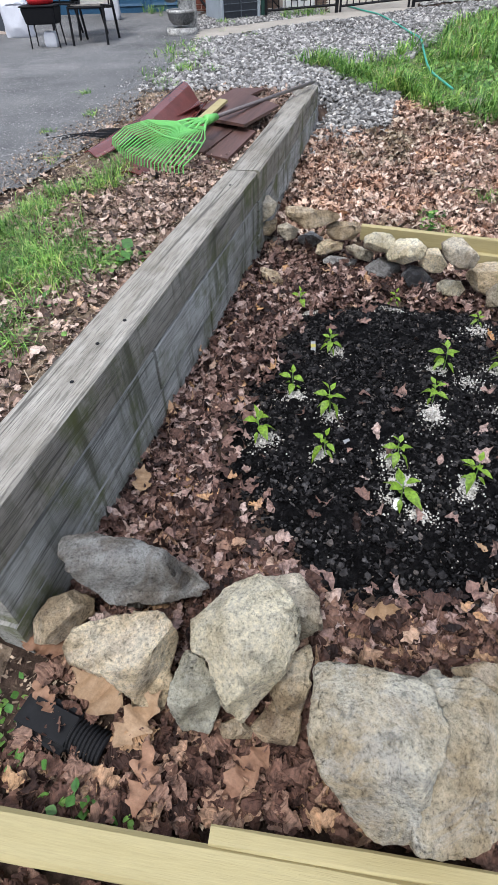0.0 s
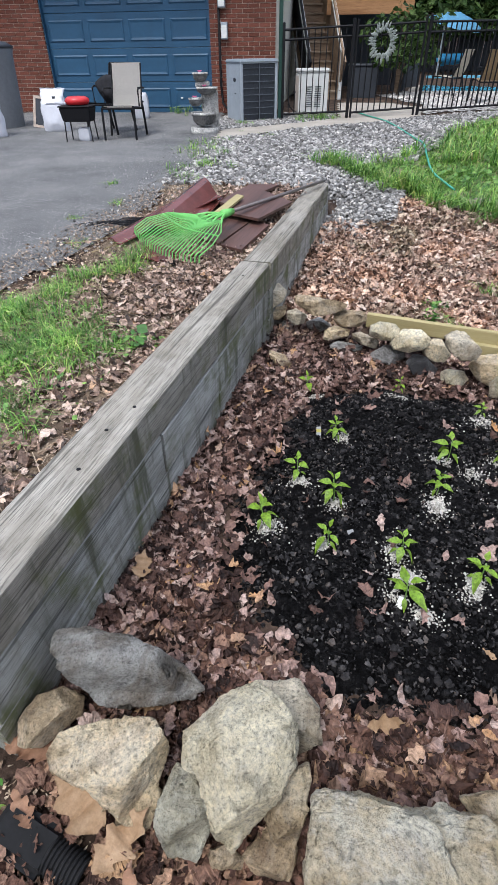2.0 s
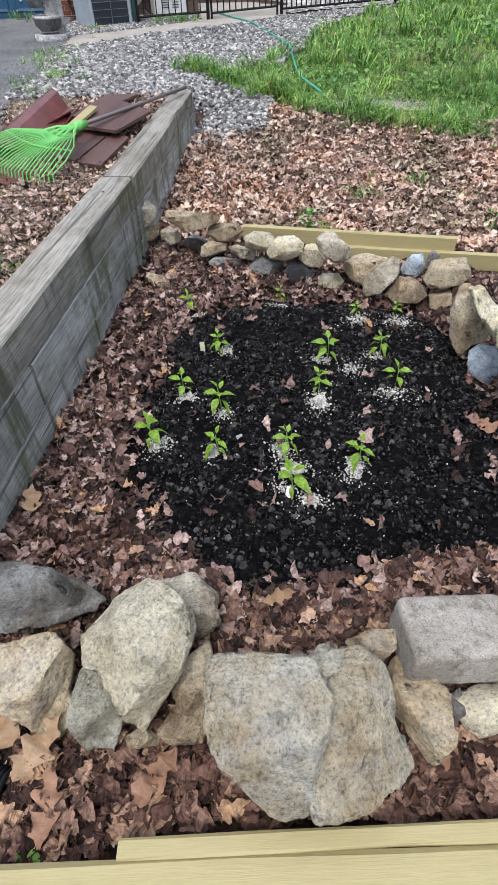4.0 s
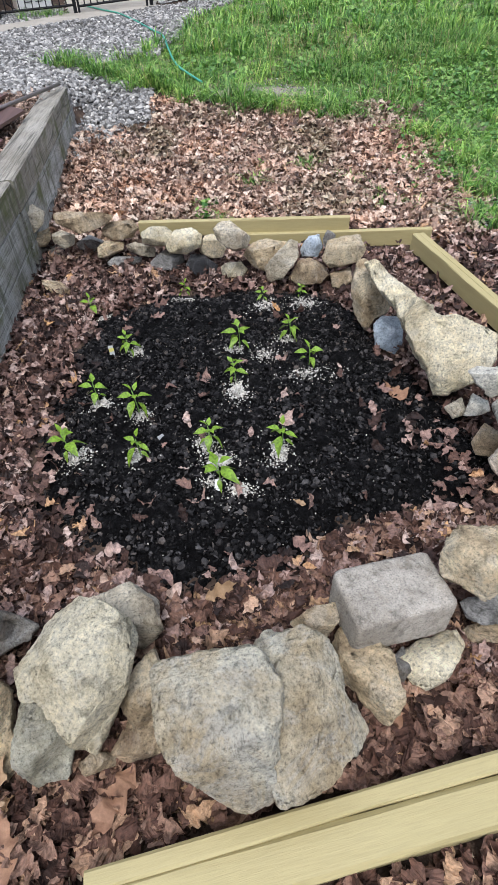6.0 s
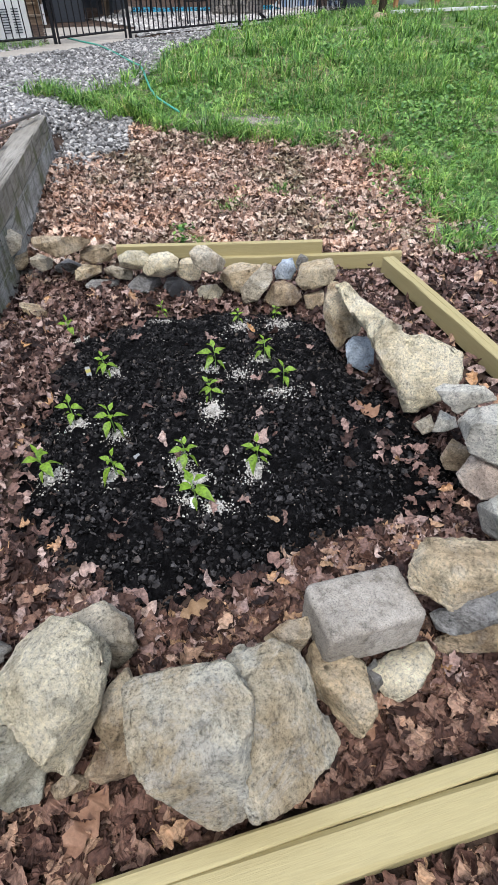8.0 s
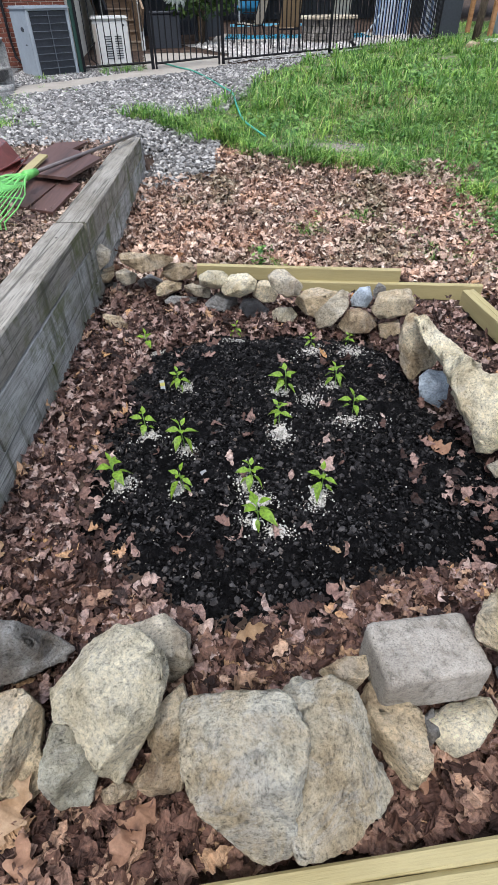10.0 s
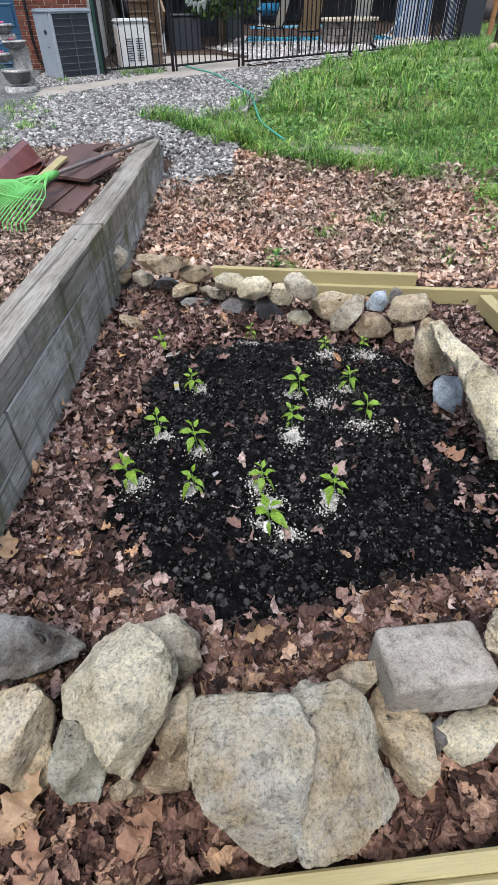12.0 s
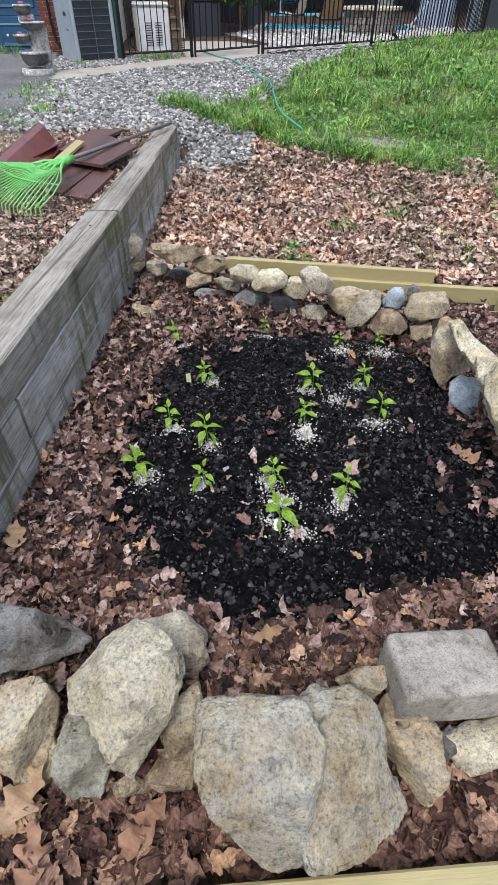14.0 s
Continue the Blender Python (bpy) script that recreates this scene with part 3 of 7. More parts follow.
# ---- the retaining wall ----
def timber(x0, x1, y0, y1, z0, z1, seed, soft=0.012, swing=0.0):
    """A sawn timber with worn edges, slightly bowed and cupped."""
    rng = random.Random(seed)
    bm = bmesh.new()
    n = max(4, int((y1 - y0) / 0.12))
    ring = []
    c, cx, cz = min(soft, 0.12 * (x1 - x0)), (x0 + x1) / 2, (z0 + z1) / 2
    hx, hz = (x1 - x0) / 2, (z1 - z0) / 2
    prof = []
    for sx, sz in ((1, 1), (-1, 1), (-1, -1), (1, -1)):
        a, b = (sx * hx, sz * (hz - c)), (sx * (hx - c), sz * hz)
        prof += [a, b] if sx * sz > 0 else [b, a]
    ph, amp = rng.uniform(0, 6), rng.uniform(0.001, 0.002 if soft < 0.008 else 0.004)
    for i in range(n + 1):
        y = y0 + (y1 - y0) * i / n
        w = amp * math.sin(ph + 2.2 * y) + swing * i / n
        r = []
        for k, (px_, pz) in enumerate(prof):
            j = 0.35 * soft * noise.noise(Vector((k * 3.7, y * 4, seed * 1.3)))
            r.append(bm.verts.new((cx + px_ + w + j, y, cz + pz + j * 0.8)))
        ring.append(r)
    m = len(prof)
    for u, v in zip(ring, ring[1:]):
        for s in range(m):
            bm.faces.new((u[s], u[(s + 1) % m], v[(s + 1) % m], v[s]))
    bm.faces.new(ring[0][::-1])
    bm.faces.new(ring[-1])
    bmesh.ops.recalc_face_normals(bm, faces=bm.faces[:])
    return bm


def retaining_wall():
    ob = empty("retaining_wall", pose(0, 0, 0), "weathered grey timber retaining wall stained green", "wall")
    rng = random.Random(5)
    rows = [
        (0.362, 0.525, [(0.40, 2.935), (2.95, 5.25)], 0.0), (0.168, 0.357, [(0.42, 1.42), (1.43, 2.94), (2.955, 5.24)], -0.005),
        (-0.03, 0.163, [(0.41, 2.05), (2.06, 2.945), (2.95, 5.2)], -0.009)]
    k = 0
    for z0, z1, runs, off in rows:
        for y0, y1 in runs:
            k += 1
            far = y0 > 2.9
            lean = (0.008 if far else 0.0) + rng.uniform(-0.0015, 0.0015)
            part("timber", timber(-1.079 + lean, -0.905 + off + lean, y0, y1, z0, z1, k, 0.009 if off == 0.0 else 0.005, -0.062 if far else -0.004), M["timber_cap" if off == 0.0 else "timber"], ob)
    for x, y, z in ((-0.985, 1.2, 0.527), (-0.96, 1.35, 0.527), (-0.99, 2.7, 0.527), (-0.965, 1.0, 0.527)):
        bm = bmesh.new()
        lathe(bm, [(0.007, -0.01), (0.007, 0.0), (0.004, 0.002)], 8, pose(x, y, z))
        part("spike_head", bm, M["black_metal"], ob, "dark rusted spike head")
    return ob


retaining_wall()


def plank(a, b, thick, high, top, seed, label):
    """A new sawn board from a to b, its upper face at top."""
    d = Vector((b[0] - a[0], b[1] - a[1]))
    bm = timber(-thick / 2, thick / 2, 0, d.length, -high, 0, seed)
    bmesh.ops.transform(bm, matrix=pose(0, 0, 0, 0, 0, -90), verts=bm.verts)
    ob = part("board", bm, M["lumber"], None)
    ob.matrix_basis = pose(a[0], a[1], top, 0, 0, math.degrees(math.atan2(d.y, d.x)))
    return tagged(ob, label, "board", "new lumber boards")


plank((-0.32, 3.205), (0.96, 3.085), 0.038, 0.089, 0.175, 31, "new yellow pine board on edge behind the far stones")
plank((0.30, 3.115), (1.465, 3.015), 0.038, 0.10, 0.10, 32, "new yellow pine board lying low behind the stones")
plank((1.316, 2.895), (1.62, 0.60), 0.038, 0.10, 0.125, 33, "new pine board on edge along the stone border")
plank((1.357, 2.905), (1.661, 0.60), 0.038, 0.10, 0.12, 34, "second new pine board laid beside the first")
plank((-0.29, 0.137), (1.9, 0.41), 0.038, 0.10, 0.092, 35, "new pine board on edge before the great boulder")
plank((-1.25, -0.035), (1.4, 0.275), 0.089, 0.10, 0.088, 36, "square new pine post lying before the bed")


# ---- the house front ----
FRONT = pose(-4.45, 11.3, 0, 0, 0, 9)
SIDING = plain("cream_siding", (0.55, 0.52, 0.45), 0.7, var=0.1, scale=3)
WHITE = plain("white_paint", (0.68, 0.68, 0.66), 0.5, var=0.08, scale=4)
GREY = plain("grey_enamel", (0.34, 0.38, 0.42), 0.45, 0.1, 0.1, 4)
GRILLE = plain("grille_grey", (0.10, 0.115, 0.135), 0.5, 0.2, 0.15, 20)
STEEL = plain("dark_louvre", (0.035, 0.04, 0.05), 0.5, 0.2, 0.2, 30)


def brick_run(parent, u0, u1, z0, z1):
    """Running bond on the front face; the bricks share one mesh."""
    bm = bmesh.new()
    box(bm, -0.0975, 0.0975, -0.012, 0.03, -0.0285, 0.0285, 0.004)
    full = bpy.data.meshes.new("brick")
    bm.to_mesh(full)
    bm.free()
    full.materials.append(M["brick"])
    bm = bmesh.new()
    box(bm, -0.045, 0.045, -0.012, 0.03, -0.0285, 0.0285, 0.004)
    half = bpy.data.meshes.new("brick")
    bm.to_mesh(half)
    bm.free()
    half.materials.append(M["brick"])
    rng = random.Random(3)
    row, z = 0, z0 + 0.034
    while z < z1:
        u = u0 + (0.0 if row % 2 else -0.105)
        while u < u1 - 0.03:
            a, b = max(u, u0), min(u + 0.195, u1)
            if b - a > 0.045:
                me = full if b - a > 0.15 else half
                ob = new("brick", me)
                ob.parent = parent
                wide = 0.195 if me is full else 0.09
                ob.matrix_basis = pose((a + b) / 2, rng.uniform(-0.002, 0.003), z) @ Matrix.Diagonal(((b - a) / wide, 1, 1, 1))
            u += 0.205
        row, z = row + 1, z + 0.067


def house():
    for name, u0, u1, z0, z1, label in (("wall_north", -7.5, -3.12, 0.3, 3.2, "red brick house wall with pale mortar"), ("wall_east", 0.12, 1.33, 0.3, 3.2, "red brick pier beside the garage door"), ("wall_lintel", -3.12, 0.12, 2.64, 3.2, "brick lintel over the garage door")):
        bm = bmesh.new()
        box(bm, u0, u1, 0.0, 0.25, z0, z1)
        ob = part(name, bm, M["mortar"], None)
        ob.matrix_basis = FRONT
        tagged(ob, label, "wall", kind="structure")
        if name == "wall_north":
            brick_run(ob, -4.3, -3.12, 0.5, 2.45)
        elif name == "wall_east":
            brick_run(ob, 0.12, 1.33, 0.5, 2.45)
    bm = bmesh.new()
    box(bm, 1.08, 1.33, 0.25, 7.0, 0.3, 3.2)
    box(bm, -7.5, 1.08, 6.8, 7.0, 0.3, 3.2)
    box(bm, -7.5, -7.3, 0.25, 6.8, 0.3, 3.2)
    ob = part("wall_side", bm, SIDING, None)
    ob.matrix_basis = FRONT
    tagged(ob, "cream sided house wall beside the deck", "wall", kind="structure")
    bm = bmesh.new()
    a = [bm.verts.new(v) for v in ((-7.9, -0.5, 3.2), (1.7, -0.5, 3.2), (1.7, 7.4, 3.2), (-7.9, 7.4, 3.2), (-7.9, 3.4, 5.2), (1.7, 3.4, 5.2))]
    for f in ((0, 1, 5, 4), (2, 3, 4, 5), (0, 4, 3), (1, 2, 5), (0, 3, 2, 1)):
        bm.faces.new([a[i] for i in f])
    ob = part("roof", bm, M["asphalt"], None)
    ob.matrix_basis = FRONT
    tagged(ob, "grey shingled house roof", "roof", kind="structure")


def garage_door():
    ob = empty("garage_door", FRONT, "blue panelled overhead garage door, closed", "garage door", kind="structure")
    for r in range(4):
        z0 = 0.515 + r * 0.53
        bm = bmesh.new()
        box(bm, -3.1, 0.1, 0.10, 0.14, z0 + 0.003, z0 + 0.527, 0.004)
        sec = part("section", bm, M["door_blue"], ob)
        for c in range(4):
            u = -3.1 + 0.8 * c
            bm = bmesh.new()
            x0, x1, zz0, zz1 = u + 0.05, u + 0.75, z0 + 0.10, z0 + 0.43
            o = [bm.verts.new(v) for v in ((x0, 0.0985, zz0), (x1, 0.0985, zz0), (x1, 0.0985, zz1), (x0, 0.0985, zz1))]
            i = [bm.verts.new(v) for v in ((x0 + 0.02, 0.083, zz0 + 0.02), (x1 - 0.02, 0.083, zz0 + 0.02), (x1 - 0.02, 0.083, zz1 - 0.02), (x0 + 0.02, 0.083, zz1 - 0.02))]
            j = [bm.verts.new(v) for v in ((x0 + 0.055, 0.094, zz0 + 0.055), (x1 - 0.055, 0.094, zz0 + 0.055), (x1 - 0.055, 0.094, zz1 - 0.055), (x0 + 0.055, 0.094, zz1 - 0.055))]
            for p, q in ((o, i), (i, j)):
                for k in range(4):
                    bm.faces.new((p[k], p[(k + 1) % 4], q[(k + 1) % 4], q[k]))
            bm.faces.new(j)
            part("panel", bm, M["door_blue"], sec)
    bm = bmesh.new()
    lathe(bm, [(0.02, 0), (0.02, 0.03), (0.012, 0.035)], 10, pose(-0.52, 0.1, 0.78, 90))
    part("lock", bm, WHITE, ob, "small pale lock knob")
    for u0, u1 in ((-3.118, -3.1), (0.1, 0.118)):
        bm = bmesh.new()
        box(bm, u0, u1, 0.02, 0.2, 0.5, 2.64, 0.003)
        part("jamb", bm, M["door_blue"], ob)
    bm = bmesh.new()
    box(bm, -3.1, 0.1, 0.098, 0.15, 0.495, 0.515)
    part("weather_strip", bm, WHITE, ob, "pale bottom strip")


house()
garage_door()


def wall_boxes():
    for u, z, w, h, label in ((0.36, 2.24, 0.13, 0.24, "grey electrical disconnect box on brick"), (0.40, 1.80, 0.12, 0.25, "small grey meter box on brick")):
        ob = empty("utility_box", FRONT @ pose(u, 0, z), label, "utility box")
        bm = bmesh.new()
        box(bm, -w / 2, w / 2, -0.10, -0.012, -h / 2, h / 2, 0.008)
        part("body", bm, GREY, ob)
        bm = bmesh.new()
        box(bm, -w / 2 + 0.01, w / 2 - 0.01, -0.108, -0.10, -h / 2 + 0.02, h / 2 - 0.05, 0.003)
        part("cover", bm, WHITE, ob)
    bm = bmesh.new()
    tube(bm, [(0.30, -0.05, 2.6), (0.30, -0.05, 1.0), (0.33, -0.06, 0.7), (0.45, -0.25, 0.62)], 0.022, 8)
    ob = part("conduit", bm, M["black_metal"], None, smooth=True)
    ob.matrix_basis = FRONT
    tagged(ob, "black conduit pipe running down the bricks", "pipe")


wall_boxes()


def air_conditioner():
    ob = empty("air_conditioner", pose(-3.30, 9.90, 0.5, 0, 0, 41), "grey outdoor air conditioner with dark louvred sides", "air conditioner")
    w, d, h = 0.69, 0.64, 0.84
    bm = bmesh.new()
    box(bm, 0.02, w - 0.02, 0.02, d - 0.02, 0.0, h, 0.01)
    part("core", bm, STEEL, ob)
    for x, y in ((0, 0), (w - 0.05, 0), (0, d - 0.05), (w - 0.05, d - 0.05)):
        bm = bmesh.new()
        box(bm, x, x + 0.05, y, y + 0.05, 0, h, 0.012)
        part("corner_post", bm, GREY, ob)
    bm = bmesh.new()
    box(bm, -0.004, 0.012, 0.05, d - 0.05, 0.02, h, 0.003)
    side = part("side_panel", bm, GREY, ob, "plain grey access panel")
    bm = bmesh.new()
    lathe(bm, [(0.055, 0), (0.055, 0.006), (0.045, 0.009)], 20, pose(-0.004, 0.25, 0.62, 0, -90, 0) @ Matrix.Diagonal((0.55, 1, 1, 1)))
    part("badge", bm, STEEL, side, "dark oval badge")
    bm = bmesh.new()
    box(bm, -0.007, -0.003, 0.2, 0.26, 0.42, 0.44)
    part("mark", bm, STEEL, side, "small dark mark")
    for k in range(9):
        bm = bmesh.new()
        box(bm, 0.05, w - 0.05, -0.004, 0.012, 0.04 + k * 0.092, 0.047 + k * 0.092, 0.002)
        part("grille_bar", bm, GRILLE, ob)
    bm = bmesh.new()
    box(bm, w / 2 - 0.006, w / 2 + 0.006, -0.006, 0.01, 0.02, h, 0.002)
    part("grille_rib", bm, GRILLE, ob)
    bm = bmesh.new()
    box(bm, -0.02, w + 0.02, -0.02, d + 0.02, h, h + 0.06, 0.025, seg=2)
    part("lid", bm, GREY, ob)
    bm = bmesh.new()
    box(bm, -0.05, w + 0.05, -0.05, d + 0.05, -0.06, 0.0, 0.01)
    part("pad", bm, M["concrete"], ob)


air_conditioner()


def generator():
    ob = empty("generator", pose(-2.62, 11.33, 0.53, 0, 0, 24), "white standby generator box with louvres, on grass", "generator")
    w, d, h = 0.56, 0.36, 0.65
    tan = plain("beige_side", (0.50, 0.44, 0.39), 0.5, var=0.08)
    bm = bmesh.new()
    box(bm, 0, w, 0, d, 0.02, h, 0.02, seg=2)
    body = part("body", bm, WHITE, ob)
    # thin beige layer over the left side of the white body
    bm = bmesh.new()
    box(bm, -0.006, 0.0, 0.03, d - 0.03, 0.05, h - 0.05)
    part("side_panel", bm, tan, ob, "beige side panel")
    for c in (0.13, 0.30):
        for k in range(10):
            bm = bmesh.new()
            box(bm, c, c + 0.12, -0.006, 0.004, 0.12 + k * 0.034, 0.132 + k * 0.034, 0.001)
            part("louvre", bm, STEEL, body)
    bm = bmesh.new()
    box(bm, -0.02, w + 0.02, -0.02, d + 0.02, h, h + 0.06, 0.025, seg=2)
    part("lid", bm, WHITE, ob)
    bm = bmesh.new()
    box(bm, w - 0.09, w - 0.07, -0.012, 0.0, h - 0.08, h - 0.05, 0.002)
    part("latch", bm, STEEL, ob)
    bm = bmesh.new()
    box(bm, -0.05, w + 0.05, -0.05, d + 0.05, -0.05, 0.02, 0.01)
    part("base", bm, STEEL, ob)
    bm = bmesh.new()
    tube(bm, [(-0.02, 0.2, 0.35), (-0.12, 0.18, 0.3), (-0.14, 0.17, 0.12), (-0.05, 0.17, 0.04)], 0.012, 6)
    part("cable", bm, M["black_metal"], ob)


generator()
GREENP = plain("green_paint", (0.012, 0.05, 0.038), 0.5, 0.1, 0.15)
bm = bmesh.new()
box(bm, -0.03, 0.03, -0.03, 0.03, 0.45, 3.0, 0.006, pose(-2.76, 10.42, 0, 0, 0, 20))
tagged(part("post", bm, GREENP, None), "tall square dark green metal post", "post")


# ---- iron fence and gate ----
def fence_panel(a, b, z0, z1, kind="fence", post_end=True):
    d = Vector((b[0] - a[0], b[1] - a[1]))
    yaw = math.degrees(math.atan2(d.y, d.x))
    n = d.length
    gate = kind == "metal_gate"
    ob = empty(kind, pose(a[0], a[1], 0, 0, 0, yaw), "closed black iron picket gate" if gate else "black iron picket fence on gravel", "gate" if gate else "fence", "" if gate else "fence panels")
    rise = (z1[1] - z1[0]) / n

    def at(x, dz):
        return (x, 0, z0 + dz + rise * x)
    for dz in (0.08, z1[0] - z0 - 0.16, z1[0] - z0 - 0.03):
        bm = bmesh.new()
        tube(bm, [at(0, dz), at(n, dz)], 0.016, 4)
        part("rail", bm, M["black_metal"], ob)
    c = max(2, round(n / 0.1))
    bm = bmesh.new()
    box(bm, -0.008, 0.008, -0.008, 0.008, 0, z1[0] - z0 - 0.1)
    me = bpy.data.meshes.new("picket")
    bm.to_mesh(me)
    bm.free()
    me.materials.append(M["black_metal"])
    for k in range(1, c):
        pk = new("picket", me)
        pk.parent = ob
        pk.matrix_basis = pose(*at(n * k / c, 0.07))
    for x in ((0, n) if post_end else (0,)):
        bm = bmesh.new()
        w = 0.015 if gate else 0.021
        box(bm, x - w, x + w, -w, w, z0 - (0 if gate else 0.12), z1[0] + rise * x + 0.04, 0.004)
        p = part("post", bm, M["black_metal"], ob)
        bm = bmesh.new()
        bmesh.ops.create_uvsphere(bm, u_segments=10, v_segments=6, radius=w * 1.1, matrix=pose(x, 0, z1[0] + rise * x + 0.05))
        part("finial", bm, M["black_metal"], p)
    return ob


fence_panel((-2.70, 10.40), (-1.62, 10.66), 0.53, (1.80, 1.84), post_end=False)
fence_panel((-1.545, 10.68), (-0.50, 11.14), 0.55, (1.83, 1.88), "metal_gate")
fence_panel((-0.43, 11.18), (1.61, 12.62), 0.56, (1.88, 1.91))
fence_panel((1.61, 12.62), (3.62, 14.45), 0.57, (1.91, 1.93))
fence_panel((3.62, 14.45), (4.75, 16.3), 0.58, (1.93, 1.95))
bm = bmesh.new()
box(bm, -0.024, 0.024, -0.024, 0.024, 0.4, 1.9, 0.004, pose(-1.60, 10.655, 0, 0, 0, 20))
tagged(part("gate_post", bm, M["black_metal"], None), "thick black iron gate post", "post")


def wreath():
    ob = empty("wreath", pose(-1.14, 10.80, 1.59, 0, 0, 23) @ Matrix.Diagonal((0.70, 0.8, 0.72, 1)), "frosted grey-green wreath hanging on the gate", "wreath")
    mat = plain("frosted_leaf", (0.29, 0.32, 0.30), 0.8, var=0.3)
    rng = random.Random(8)
    bm = bmesh.new()
    tube(bm, [(0.21 * math.cos(a), 0, 0.25 * math.sin(a)) for a in [k * math.pi / 12 for k in range(25)]], 0.03, 6)
    part("ring", bm, mat, ob)
    leaf = bmesh.new()
    lathe(leaf, [(0.003, 0), (0.021, 0.035), (0.017, 0.08), (0.002, 0.12)], 6)
    me = bpy.data.meshes.new("leaf")
    leaf.to_mesh(me)
    leaf.free()
    me.materials.append(mat)
    for k in range(72):
        a = k * 2 * math.pi / 72 + rng.uniform(-0.08, 0.08)
        lf = new("leaf", me)
        lf.parent = ob
        rr = rng.choice((0.16, 0.2, 0.24))
        lf.matrix_basis = pose(rr * math.cos(a), -0.03, rr * 1.18 * math.sin(a), 0, 90 - math.degrees(a) + rng.uniform(-12, 32), 0)


wreath()


# ---- behind the fence ----
POOLSIDE = [(-0.3, 11.45), (1.6, 12.75), (3.6, 14.6), (4.6, 16.3), (5.2, 17.2), (3.6, 17.3), (3.6, 16.0), (-1.0, 16.0), (-1.6, 15.5), (-0.4, 13.0)]
zone("pool_gravel", POOLSIDE, plain("pale_gravel", (0.42, 0.40, 0.38), 0.9, var=0.45, scale=30, bump_s=0.8), 0.012, 0.1, 0.05, "pale pool-side gravel behind the fence", "gravel")
STEPWOOD = wood("stair_wood", (0.16, 0.10, 0.065), (0.30, 0.21, 0.14), 0, 0.8, 8, False)
TREAD = plain("tread_edge", (0.27, 0.205, 0.145), 0.8)
DECKWOOD = wood("deck_wood", (0.26, 0.12, 0.05), (0.40, 0.21, 0.10), 0, 0.7, 8, False)


def pebbles_by_pool():
    heap = Heap0()
    rng = random.Random(4)
    for k in range(2600):
        x, y = rng.uniform(-1.2, 4.6), rng.uniform(11.5, 17.2)
        if inside(POOLSIDE, x, y):
            heap.rock(x, y, height(x, y) + 0.02, rng.uniform(0.03, 0.06), rng)
    heap.build()


class Heap0:
    """Coarse pale stones joined into one mesh."""

    def __init__(self):
        self.v, self.f = [], []

    def rock(self, x, y, z, s, rng):
        n = len(self.v)
        for dx, dy, dz in ((1, 0, 0), (0, 1, 0), (-1, 0, 0), (0, -1, 0), (0, 0, 0.7), (0, 0, -0.5)):
            self.v.append((x + s * (dx + rng.uniform(-0.3, 0.3)), y + s * (dy + rng.uniform(-0.3, 0.3)), z + s * (dz + rng.uniform(-0.2, 0.2))))
        self.f += [tuple(n + i for i in f) for f in ((0, 1, 4), (1, 2, 4), (2, 3, 4), (3, 0, 4), (1, 0, 5), (2, 1, 5), (3, 2, 5), (0, 3, 5))]

    def build(self):
        mat = islands("pale_stones", [(0, (0.28, 0.26, 0.25)), (0.6, (0.48, 0.46, 0.44)), (1, (0.66, 0.64, 0.61))], 0.85, 20)
        tagged(raw("pool_stones", self.v, self.f, mat), "pale rounded stones by the pool", "gravel", kind="stuff")


pebbles_by_pool()


def stairs():
    a, b = Vector((-2.72, 14.3)), Vector((-3.82, 16.8))
    d = b - a
    yaw = math.degrees(math.atan2(d.y, d.x)) - 90
    ob = empty("staircase", pose(a.x, a.y, 0.56, 0, 0, yaw), "brown wooden deck stairs with pale rails", "stairs")
    run, rise, w = d.length / 12, 0.185, 0.36
    for k in range(12):
        bm = bmesh.new()
        box(bm, -w, w, k * run - 0.02, k * run + run, (k + 1) * rise - 0.035, (k + 1) * rise, 0.005)
        part("tread", bm, TREAD, ob)
        bm = bmesh.new()
        box(bm, -w, w, k * run + 0.012, k * run + 0.03, k * rise, (k + 1) * rise - 0.035)
        part("riser", bm, STEPWOOD, ob)
    ang = math.degrees(math.atan2(rise, run))
    ln = math.hypot(12 * run, 12 * rise)
    for x, mat in ((-w - 0.05, M["black_metal"]), (w + 0.01, STEPWOOD)):
        bm = bmesh.new()
        box(bm, x, x + 0.04, 0, ln, -0.12, 0.14, 0.004, pose(0, 0, 0.08, ang))
        part("stringer", bm, STEPWOOD, ob)
        bm = bmesh.new()
        box(bm, x - 0.005, x + 0.045, 0.0, ln, 0.0, 0.62, 0.004, pose(0, 0, 0.25, ang))
        part("side_board", bm, mat, ob, "dark boarded side" if x < 0 else "")
        bm = bmesh.new()
        box(bm, x - 0.02, x + 0.07, -0.05, ln, 0.0, 0.05, 0.008, pose(0, 0, 0.93, ang))
        part("handrail", bm, WHITE, ob, "pale painted handrail")
        bm = bmesh.new()
        box(bm, x - 0.01, x + 0.06, -0.08, 0.0, 0, 0.98, 0.006)
        part("newel", bm, WHITE, ob)


stairs()


